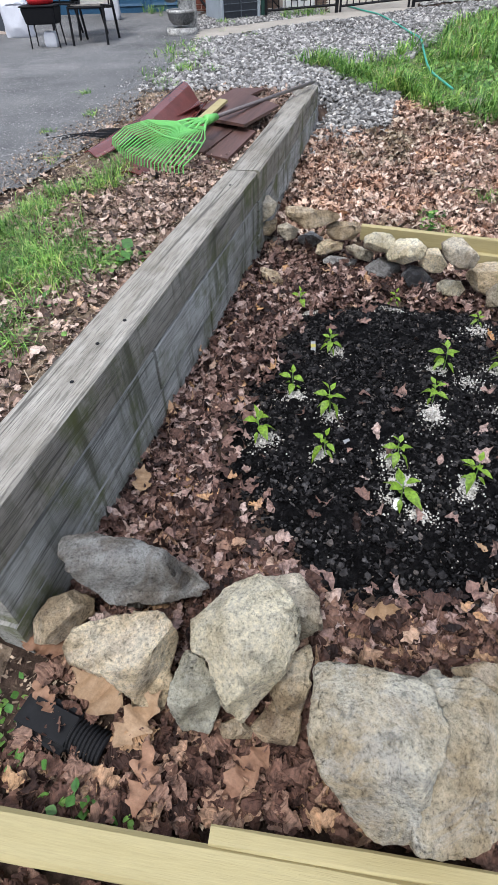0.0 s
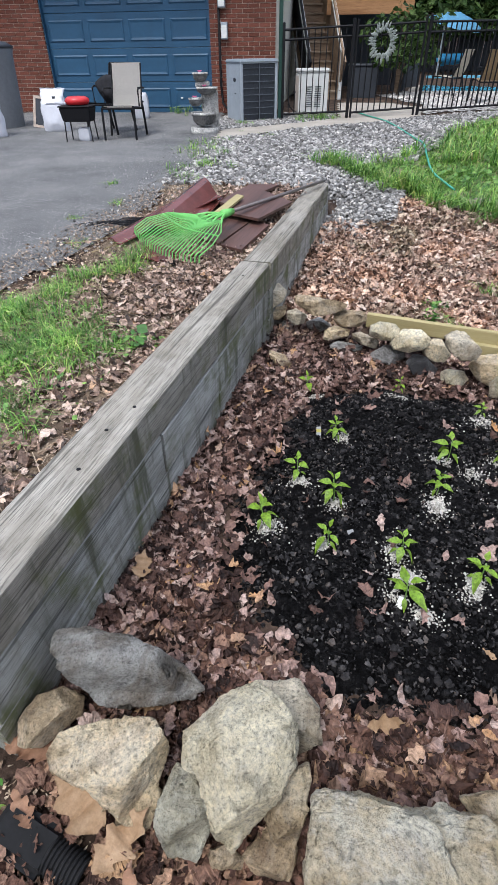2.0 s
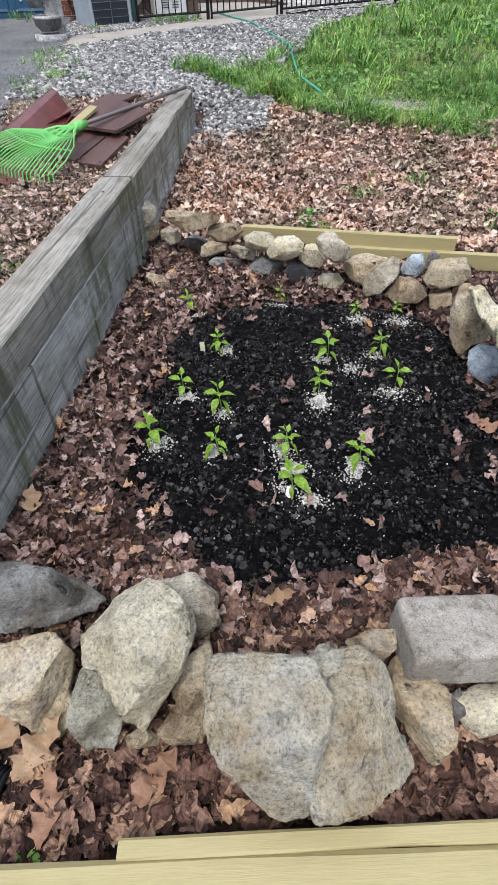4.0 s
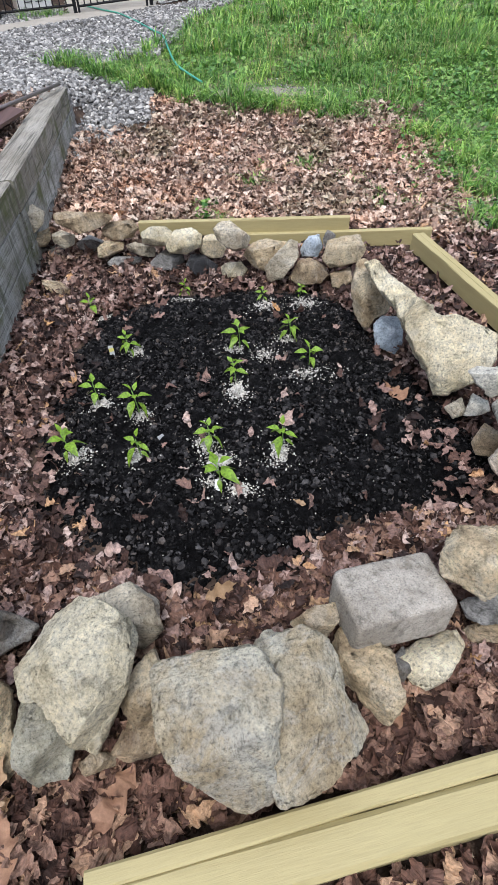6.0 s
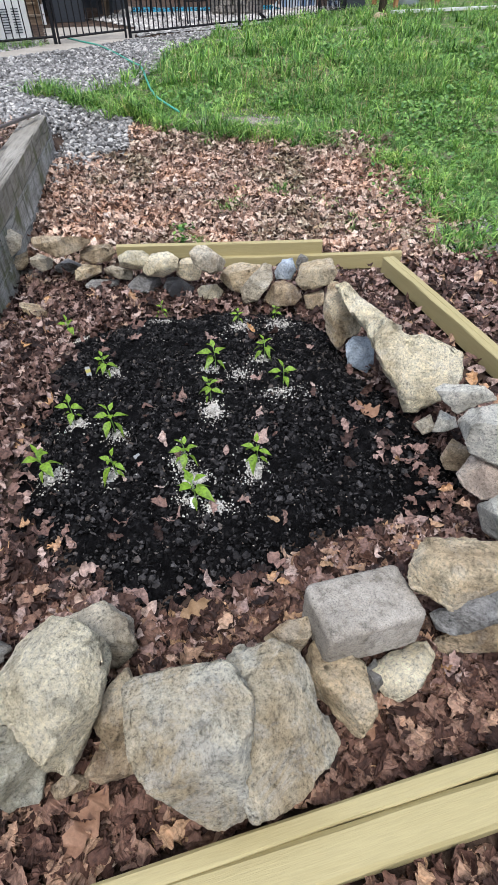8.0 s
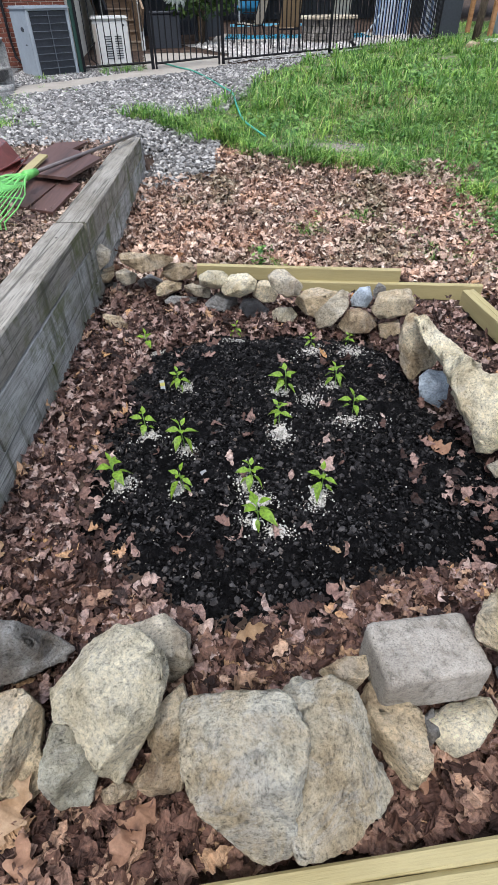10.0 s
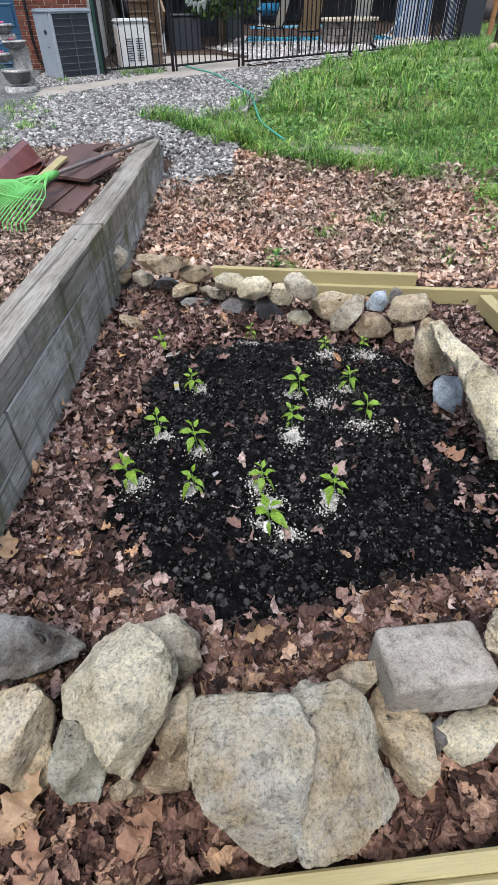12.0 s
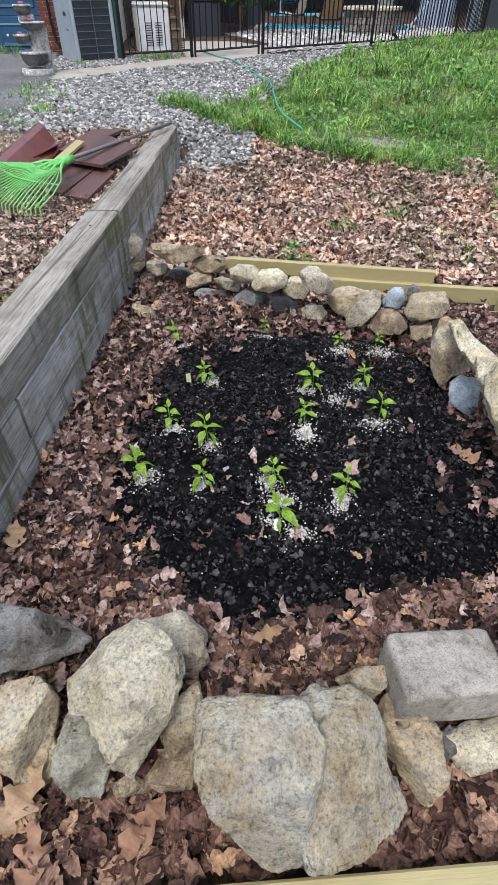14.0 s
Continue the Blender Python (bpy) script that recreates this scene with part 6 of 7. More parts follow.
strew_gravel()


def strew_chips():
    """Small broken leaf and bark bits over the mulch and the drive's edge."""
    heap, n = Heap(), 0
    while n < 19000:
        x, y = RNG.uniform(-2.75, -1.08), RNG.uniform(0.6, 5.1)
        if x < -2.25 and RNG.random() < smooth01(-2.25, -2.75, x):
            continue
        s = RNG.uniform(0.006, 0.022)
        p = np.array([(-0.5, -0.3, 0), (0.4, -0.4, 0.1), (0.55, 0.25, 0), (-0.3, 0.4, 0.12)]) * RNG.uniform(0.6, 1.3, (4, 3)) * np.array([s, s * RNG.uniform(0.3, 1.0), s])
        heap.add(p @ turn3(RNG.uniform(0, 6.28), RNG.normal(0, 0.5), RNG.normal(0, 0.5)).T + np.array((x, y, height(x, y) + 0.012 + 0.012 * RNG.random())), [(0, 1, 2, 3)])
        n += 1
    for k in range(1700):
        x, y, a, L = RNG.uniform(-2.6, -1.1), RNG.uniform(0.8, 4.8), RNG.uniform(0, 6.28), RNG.uniform(0.04, 0.16)
        c, s = math.cos(a) * L, math.sin(a) * L
        w = 0.0016
        z = height(x, y) + 0.02
        heap.add(np.array([(x, y, z), (x + w * 2, y + w, z), (x + c + w * 2, y + s + w, z + 0.006), (x + c, y + s, z + 0.006)]), [(0, 1, 2, 3)])
    for k in range(5200):
        x, y = RNG.uniform(-1.3, 1.4) if k % 2 else RNG.uniform(-1.5, -0.4), RNG.uniform(-0.7, 0.5) if k % 2 else RNG.uniform(-0.2, 0.48)
        if on_board(x, y):
            continue
        s = RNG.uniform(0.006, 0.02)
        p = np.array([(-0.5, -0.3, 0), (0.4, -0.4, 0.1), (0.55, 0.25, 0), (-0.3, 0.4, 0.12)]) * RNG.uniform(0.6, 1.3, (4, 3)) * np.array([s, s * RNG.uniform(0.2, 1.0), s])
        heap.add(p @ turn3(RNG.uniform(0, 6.28), RNG.normal(0, 0.4), RNG.normal(0, 0.4)).T + np.array((x, y, height(x, y) + 0.008 + 0.012 * RNG.random())), [(0, 1, 2, 3)])
    heap.build("mulch_chips", CHIPS, "broken leaf bits and straw over bare mulch", "mulch")


strew_chips()


def blade(heap, x, y, z, h, w, lean, az):
    c, s = math.cos(az), math.sin(az)
    side = np.array((-s, c, 0)) * w
    out = np.array((c, s, 0))
    b = np.array((x, y, z - 0.005))
    m = b + out * lean * 0.35 * h + np.array((0, 0, h * 0.6))
    t = b + out * lean * h + np.array((0, 0, h * (1 - 0.35 * lean)))
    heap.add(np.stack([b - side, b + side, m + side * 0.7, m - side * 0.7, t]), [(0, 1, 2, 3), (3, 2, 4)])


def tuft(heap, x, y, n, h, spread, w=0.003):
    for k in range(n):
        a, r = RNG.uniform(0, 6.28), spread * math.sqrt(RNG.random())
        px_, py_ = x + r * math.cos(a), y + r * math.sin(a)
        blade(heap, px_, py_, height(px_, py_), h * RNG.uniform(0.5, 1.2), w * RNG.uniform(0.6, 1.5), RNG.uniform(0.3, 1.8), RNG.uniform(0, 6.28))


def bare_ground(x, y):
    """How thin the grass is: worn dirt, a gravel scatter and the stony fringe."""
    spots = ((0.85, 5.86, 0.6, 0.24, 1.1), (1.78, 3.5, 0.42, 0.34, 1.3), (2.6, 3.25, 0.5, 0.2, 1.1), (-0.1, 8.6, 0.5, 0.8, 0.5), (1.3, 5.2, 0.5, 0.15, 0.5))
    return sum(k * math.exp(-((x - a) / w) ** 2 - ((y - b) / d) ** 2) for a, b, w, d, k in spots)


def grow_grass():
    heap, dry, n = Heap(), Heap(), 0
    while n < 19000:
        far = RNG.random()
        x = RNG.uniform(-1.3, 5) if far < 0.62 else RNG.uniform(0, 16)
        y = RNG.uniform(2.6, 8.5) if far < 0.62 else RNG.uniform(5, 22)
        if not inside(GRASS_AREA, *wob(x, y, 0.4)):
            continue
        d = noise.noise(Vector((x * 0.8, y * 0.8, 2))) + 0.8 * noise.noise(Vector((x * 2.6, y * 2.6, 6)))
        if RNG.random() < bare_ground(x, y) or (d < -0.35 and RNG.random() < 0.6):
            continue
        n += 1
        big = y > 8
        h = (0.04 + 0.12 * max(0, d) ** 1.1) * (1.3 if y > 6 else 0.95) * RNG.uniform(0.5, 1.7)
        tuft(heap, x, y, 4 if big else 6, h, 0.05 if not big else 0.09, 0.0034 if not big else 0.007)
    # ranker clumps, bunched where the ground is richer
    k = 0
    while k < 1500:
        x, y = RNG.uniform(-1.3, 9), RNG.uniform(3.0, 15)
        if not inside(GRASS_AREA, *wob(x, y, 0.12)) or noise.noise(Vector((x * 1.4, y * 1.4, 12))) < -0.05:
            continue
        k += 1
        if bare_ground(x, y) > RNG.random():
            continue
        tuft(heap, x, y, 16, RNG.uniform(0.08, 0.26) * (0.7 if y < 5.5 else 1.15), 0.05, 0.0045 if y < 7 else 0.008)
    for k in range(420):
        x, y = (RNG.normal(1.5, 0.5), RNG.normal(7.2, 0.6)) if k % 2 else (RNG.uniform(0, 4), RNG.uniform(5.4, 9))
        blade(dry, x, y, height(x, y), RNG.uniform(0.12, 0.34), 0.0025, RNG.uniform(0.1, 0.9), RNG.uniform(0, 6.28))
    edge = [(-1.15, 6.6, 0.2), (-0.75, 6.35, 0.16), (-0.3, 6.1, 0.2), (0.1, 5.75, 0.18), (0.55, 5.5, 0.22), (0.75, 5.45, 0.2), (1.1, 5.3, 0.2), (1.4, 5.2, 0.16), (2.0, 4.6, 0.18), (2.05, 4.1, 0.14), (2.1, 3.6, 0.16), (2.0, 3.2, 0.14), (2.5, 3.1, 0.16)]
    for x, y, h in edge:
        for k in range(22):
            tuft(heap, x + RNG.normal(0, 0.11), y + RNG.normal(0, 0.08), 14, h * RNG.uniform(0.7, 1.3), 0.04, 0.005)
    by_drive = [(-2.55, 5.9, 0.13, 14, .25), (-2.75, 6.7, 0.14, 16, .3), (-2.45, 5.35, 0.10, 8, .2), (-2.95, 7.5, 0.12, 10, .2), (-2.6, 8.3, 0.08, 6, .3), (-2.2, 10.6, 0.16, 22, .35), (-1.9, 10.55, 0.12, 12, .2), (-3.2, 9.6, .1, 8, .2), (-4.9, 10.95, 0.2, 14, .35), (-1.75, 3.55, 0.16, 16, .08), (-1.95, 2.55, 0.10, 10, .08), (-1.62, 3.72, .1, 6, .06), (-2.6, 4.2, .07, 4, .05), (-3.0, 4.9, .07, 4, .05)]
    by_wall = [(-1.72, 2.73, .14, 16, .06), (-1.77, 2.95, .14, 12, .06), (-1.96, 2.31, .08, 12, .07), (-1.95, 2.38, .08, 8, .05), (-2.68, 3.66, .06, 4, .05), (-2.3, 3.1, .07, 5, .08), (-1.6, 1.72, .12, 125, .22), (-1.95, 1.98, .11, 80, .22), (-1.5, 1.25, .09, 55, .16), (-1.9, 1.4, .1, 55, .25), (-1.3, 1.85, .08, 12, .07), (-2.2, 1.7, .08, 40, .25), (-1.95, 2.35, .08, 22, .12), (-1.9, 2.62, .09, 14, .08), (0.42, 3.9, .12, 7, .04), (0.9, 4.15, .12, 6, .03), (0.2, 3.4, .1, 4, .04), (1.35, 3.5, .1, 8, .12), (1.2, 3.9, .09, 5, .1)]
    for x, y, h, c, r in by_drive + by_wall:
        for k in range(c):
            tuft(heap, x + RNG.normal(0, r * 0.6), y + RNG.normal(0, r * 0.6), 10, h, 0.04, 0.0022 if x < -1 and y < 4 else 0.003)
    heap.build("grass", GRASS, "rough uncut green grass", "grass")
    dry.build("dry_grass", GRASS_DRY, "dry straw-coloured grass stems", "grass")


grow_grass()


def weed_leaf(heap, x, y, z, s, az, up):
    w = [0.05, 0.3, 0.42, 0.28, 0.04]
    k = np.linspace(0, 1, 5)
    p = np.concatenate([np.stack([-np.array(w), k, 0.12 * np.array(w)], 1), np.stack([0 * k, k, 0 * k], 1), np.stack([np.array(w), k, 0.12 * np.array(w)], 1)]) * s
    heap.add(p @ turn3(az, up, RNG.normal(0, 0.3)).T + np.array((x, y, z)), [f for i in range(4) for f in ((i, i + 5, i + 6, i + 1), (i + 5, i + 10, i + 11, i + 6))])


def grow_weeds():
    heap = Heap()
    by_bed = [(-1.58, 1.72, 0.24, 220, 0.024), (-1.95, 1.95, 0.2, 110, 0.024), (-1.5, 1.2, 0.2, 110, 0.024), (-1.9, 1.35, 0.28, 110, 0.024), (-1.28, 1.85, 0.08, 60, .035), (-0.88, 0.15, 0.12, 90, 0.032), (-0.62, 0.11, 0.04, 22, 0.03), (-0.5, 0.1, 0.03, 14, 0.028), (-0.97, 0.22, 0.08, 40, .035), (0.08, 3.42, 0.05, 60, 0.05), (0.1, 3.62, .06, 50, .05), (0.55, 4.2, .03, 14, .05)]
    in_lawn = [(-1.2, 1.9, 0.05, 18, .06), (2.0, 3.9, .4, 700, .04), (2.4, 3.3, .4, 500, .04), (2.1, 4.6, .4, 700, .045), (0.6, 5.6, .15, 120, .045), (1.3, 6.3, .5, 500, .05), (2.6, 5.6, .8, 1900, .045), (4.5, 8, 1.6, 2600, .065), (2.5, 9, 1.2, 1500, .065), (1.2, 7.6, .6, 900, .055), (0.3, 6.6, .4, 420, .05), (3.5, 4.2, .9, 1700, .045), (3.2, 6.8, 1.0, 1800, .055)]
    for x, y, r, n, s in by_bed + in_lawn:
        for k in range(n):
            px_, py_ = x + RNG.normal(0, r * 0.6), y + RNG.normal(0, r * 0.6)
            if -1.1 < px_ < -0.9 and py_ > 0.4 or 1.1 * bare_ground(px_, py_) > RNG.random():
                continue
            weed_leaf(heap, px_, py_, height(px_, py_) + abs(RNG.normal(0.02, 0.025)), s * RNG.uniform(0.5, 1.1), RNG.uniform(0, 6.28), RNG.uniform(-0.2, 0.9))
    heap.build("weeds", WEED, "low broad-leaved green weeds", "weeds")


grow_weeds()


def soil_bits():
    crumbs, white = Heap(), Heap()
    n = 0
    while n < 27000:
        x, y = RNG.uniform(-0.7, 1.15), RNG.uniform(0.75, 2.7)
        z, d = soil_z(x, y)
        if d < -0.05:
            continue
        pebble(crumbs, x, y, z + 0.004, RNG.choice([0.004, 0.006, 0.010, 0.016], p=[.4, .38, .18, .04]), RNG.uniform(0.5, 1.0))
        n += 1
    for k in range(8000):
        x, y = RNG.uniform(-0.7, 1.1), RNG.uniform(0.78, 2.65)
        z, d = soil_z(x, y)
        if d < -0.04:
            continue
        s = RNG.uniform(0.008, 0.024)
        p = np.array([(-0.5, -0.12, 0), (0.45, -0.16, 0.12), (0.5, 0.1, 0.05), (-0.4, 0.15, 0.1)]) * RNG.uniform(0.6, 1.4, (4, 3)) * s
        crumbs.add(p @ turn3(RNG.uniform(0, 6.28), RNG.normal(0, 0.5), RNG.normal(0, 0.5)).T + np.array((x, y, z + 0.012)), [(0, 1, 2, 3)])
    for k in range(500):
        x, y = RNG.uniform(-0.6, 1.0), RNG.uniform(0.8, 2.6)
        z, d = soil_z(x, y)
        if d > 0.02:
            pebble(white, x, y, z + 0.006, RNG.uniform(0.0018, 0.004), 0.9)
    for x, y, rx, ry, n in PERLITE_SPOTS:
        for k in range(int(n * 1.5)):
            a, r = RNG.uniform(0, 6.28), math.sqrt(RNG.random()) * RNG.choice([0.5, 0.8, 1.3, 2.0], p=[.45, .32, .17, .06])
            px_, py_ = x + rx * r * math.cos(a), y + ry * r * math.sin(a)
            pebble(white, px_, py_, soil_z(px_, py_)[0] + 0.008 + 0.01 * max(0.0, 1 - r) * RNG.random(), RNG.uniform(0.002, 0.0056), 0.9)
    crumbs.build("soil_crumbs", CLOD, "crumbs and bark bits on the black soil", "soil")
    white.build("perlite", PERLITE, "white perlite grains spilled round the seedlings", "perlite")


PERLITE_SPOTS = [
    (-0.50, 2.41, 0.092, 0.053, 90),
    (-0.06, 2.44, 0.104, 0.045, 70),
    (0.35, 2.31, 0.078, 0.073, 170),
    (0.55, 2.31, 0.099, 0.089, 230),
    (-0.29, 1.99, 0.051, 0.061, 110),
    (-0.41, 1.64, 0.073, 0.055, 220),
    (-0.24, 1.55, 0.062, 0.046, 150),
    (-0.48, 1.36, 0.083, 0.056, 230),
    (-0.26, 1.32, 0.049, 0.048, 240),
    (0.17, 1.95, 0.090, 0.050, 130),
    (0.15, 1.66, 0.051, 0.081, 420),
    (0.29, 1.89, 0.079, 0.079, 110),
    (0.40, 2.00, 0.071, 0.051, 90),
    (0.47, 1.73, 0.130, 0.057, 200),
    (-0.00, 1.36, 0.041, 0.077, 300),
    (0.05, 1.26, 0.060, 0.045, 420),
    (0.02, 1.18, 0.038, 0.035, 240),
    (0.11, 1.12, 0.059, 0.045, 230),
    (0.27, 1.29, 0.047, 0.072, 480),
]
soil_bits()


# ---- seedlings ----
def pepper_leaf(length, wide, droop):
    """A pointed leaf, folded along its midrib and drooping at the tip; its base at the origin, along y."""
    bm = bmesh.new()
    w = [0.06, 0.55, 0.95, 1.0, 0.78, 0.42, 0.03]
    rows = []
    for i, k in enumerate(w):
        t = i / 6
        y, z = length * t, -droop * length * t * t
        rows.append([bm.verts.new((-wide * k, y, z + 0.35 * wide * k)), bm.verts.new((0, y, z)), bm.verts.new((wide * k, y, z + 0.35 * wide * k))])
    for a, b in zip(rows, rows[1:]):
        bm.faces.new((a[0], a[1], b[1], b[0]))
        bm.faces.new((a[1], a[2], b[2], b[1]))
    return bm


def seedling(seed, tall):
    rng = random.Random(seed)
    ob = empty("pepper_seedling", pose(0, 0, 0), "young bright green pepper seedling in black soil", "seedling", "seedlings in the bed")
    bm = bmesh.new()
    pts = [(0.006 * math.sin(3 * k + seed), 0.005 * math.cos(2 * k + seed), tall * 0.95 * k) for k in (-0.15, 0.0, 0.33, 0.66, 1.0)]
    tube(bm, pts, 0.0032, 6, 0.0018)
    part("stem", bm, STEM, ob, smooth=True)
    n = rng.choice((8, 9, 10, 11))
    for i in range(n):
        k = i / (n - 1)
        size = tall * (0.30 + 0.17 * math.sin(math.pi * min(1, k * 1.1))) * rng.uniform(0.8, 1.08)
        if i < 2:
            size *= 0.75
        leaf = part("leaf", pepper_leaf(size, size * rng.uniform(0.24, 0.31), rng.uniform(0.5, 1.15) * (1.25 - k)), PEPPER, ob, smooth=True)
        az = i * 137.5 + rng.uniform(-30, 30)
        lift = -5 + 62 * k * k + rng.uniform(-12, 12)
        z = tall * (0.34 + 0.62 * k)
        r = 0.006 + 0.012 * (1 - k)
        leaf.matrix_basis = pose(r * -math.sin(radians(az)), r * math.cos(radians(az)), z, lift, rng.uniform(-25, 25), az)
    return ob


SEEDLINGS = [
    (-0.55, 2.46, 0.14),
    (-0.06, 2.58, 0.11),
    (0.34, 2.37, 0.09),
    (0.54, 2.39, 0.09),
    (-0.32, 1.99, 0.13),
    (-0.43, 1.67, 0.14),
    (-0.26, 1.57, 0.16),
    (-0.50, 1.37, 0.16),
    (-0.24, 1.32, 0.14),
    (0.18, 1.96, 0.16),
    (0.14, 1.73, 0.14),
    (0.42, 2.00, 0.14),
    (0.47, 1.79, 0.14),
    (0.02, 1.35, 0.14),
    (0.04, 1.15, 0.17),
    (0.28, 1.31, 0.15),
]


def plant_seedlings():
    kinds = [seedling(s, 0.14) for s in (1, 2, 3, 4, 5, 6, 7)]
    used = set()
    for i, (x, y, tall) in enumerate(SEEDLINGS):
        k = i % 7
        m = pose(x, y, soil_z(x, y)[0], 0, 0, 53 * i) @ Matrix.Scale(0.82 * tall / 0.14, 4)
        if k not in used:
            used.add(k)
            kinds[k].matrix_basis = m
            continue
        ob = copy_thing(kinds[k], pose(0, 0, 0))
        ob.matrix_basis = m


plant_seedlings()


def plant_tag(x, y, yaw, tilt, w, h, mat, label, lift=0.0):
    bm = bmesh.new()
    box(bm, -w / 2, w / 2, -0.0008, 0.0008, 0, h, 0.0004)
    ob = part("plant_tag", bm, mat, None)
    ob.matrix_basis = pose(x, y, soil_z(x, y)[0] + lift, tilt, 0, yaw)
    tagged(ob, label, "plant tag", "plant tags")
    return ob


TAG_WHITE = plain("white_plastic", (0.7, 0.7, 0.68), 0.4, var=0.08)


# ---- things on the drive and by the wall ----
TAG_CLEAR = plain("clear_plastic", (0.22, 0.22, 0.22), 0.3, var=0.2)
plant_tag(-0.395, 1.985, 20, -25, 0.022, 0.055, plain("frosted_tag", (0.36, 0.37, 0.38), 0.35, var=0.15), "grey-white plastic plant tag upright in the soil", -0.005)
plant_tag(-0.154, 1.40, 35, -70, 0.026, 0.03, TAG_CLEAR, "clear little plastic tag lying on the soil", 0.003)
plant_tag(0.03, 1.13, -15, -60, 0.022, 0.04, TAG_WHITE, "white plastic tag lying beside a seedling", 0.004)
bm = bmesh.new()
box(bm, -0.011, 0.011, -0.0018, -0.001, 0.028, 0.044)
yellow = part("label_bar", bm, plain("label_yellow", (0.5, 0.45, 0.12), 0.5), bpy.data.objects["plant_tag"], "yellow printed bar")

RED = mottled("oxide_red_metal", [(0.3, (0.10, 0.026, 0.021)), (0.7, (0.175, 0.046, 0.038))], 3, 40, 0.2, 0.15, 0.003, fine_amt=0.2)
BROWN = wood("brown_stained_board", (0.06, 0.028, 0.022), (0.105, 0.05, 0.04), 1, 0.55, 10, False)


def sheet(name, corners, lift, thick, mat, label, category, bend=0.0):
    """A stiff sheet over four ground points, with its own thickness."""
    bm = bmesh.new()
    n = 8
    grid = []
    for i in range(n + 1):
        row = []
        for j in range(n + 1):
            u, v = i / n, j / n
            p = [(1 - u) * (1 - v) * a + u * (1 - v) * b + u * v * c + (1 - u) * v * d for a, b, c, d in zip(*corners)]
            p[2] += lift + bend * math.sin(u * math.pi * 2.0) * 0.5
            row.append(bm.verts.new(p))
        grid.append(row)
    for i in range(n):
        for j in range(n):
            bm.faces.new((grid[i][j], grid[i + 1][j], grid[i + 1][j + 1], grid[i][j + 1]))
    bmesh.ops.recalc_face_normals(bm, faces=bm.faces[:])
    bmesh.ops.solidify(bm, geom=bm.faces[:], thickness=thick)
    return tagged(part(name, bm, mat, None, smooth=False), label, category, "scrap panels by the wall")


sheet("metal_sheet", [(-2.12, 3.20, 0.50), (-1.98, 3.16, 0.50), (-1.70, 4.35, 0.56), (-2.10, 4.85, 0.53)], 0.0, 0.006, RED, "bent dark red metal sheet on the drive's edge", "metal sheet", 0.03)
sheet("metal_sheet", [(-1.98, 3.30, 0.505), (-1.60, 3.55, 0.52), (-1.66, 4.40, 0.57), (-1.98, 4.55, 0.60)], 0.01, 0.006, RED, "curved red metal sheet with a pale sheen", "metal sheet", 0.12)
sheet("metal_sheet", [(-1.76, 2.90, 0.475), (-1.46, 2.93, 0.475), (-1.42, 3.15, 0.49), (-1.78, 3.10, 0.50)], 0.005, 0.006, RED, "scrap of red metal sheet in the leaves", "metal sheet", 0.04)
sheet("scrap_board", [(-1.66, 4.15, 0.55), (-1.50, 4.05, 0.56), (-1.36, 4.95, 0.54), (-1.62, 4.92, 0.54)], 0.01, 0.018, BROWN, "dark red-brown stained panel under other scrap", "panel")
sheet("scrap_board", [(-1.44, 3.74, 0.57), (-1.18, 3.66, 0.56), (-1.06, 4.16, 0.57), (-1.46, 4.55, 0.58)], 0.02, 0.018, BROWN, "square dark brown stained panel by the wall", "panel")
sheet("scrap_board", [(-1.52, 3.36, 0.50), (-1.34, 3.28, 0.50), (-1.26, 3.78, 0.53), (-1.46, 3.82, 0.54)], 0.01, 0.018, BROWN, "dark brown stained board in a scrap heap", "panel")
sheet("scrap_board", [(-1.325, 3.27, 0.495), (-1.16, 3.20, 0.495), (-1.12, 3.72, 0.52), (-1.25, 3.77, 0.53)], 0.01, 0.018, BROWN, "dark brown stained board beside its like", "panel")
sheet("scrap_board", [(-1.42, 3.06, 0.475), (-1.20, 3.08, 0.475), (-1.20, 3.20, 0.48), (-1.40, 3.22, 0.485)], 0.005, 0.018, BROWN, "short brown board under the scrap heap", "panel")
sheet("wood_strip", [(-1.52, 3.60, 0.585), (-1.45, 3.58, 0.585), (-1.42, 4.08, 0.62), (-1.49, 4.12, 0.62)], 0.01, 0.015, M["lumber"], "short strip of raw pale wood on the scrap", "board")

PLASTIC_GREEN = plain("green_plastic", (0.15, 0.49, 0.115), 0.4, var=0.08, scale=3)


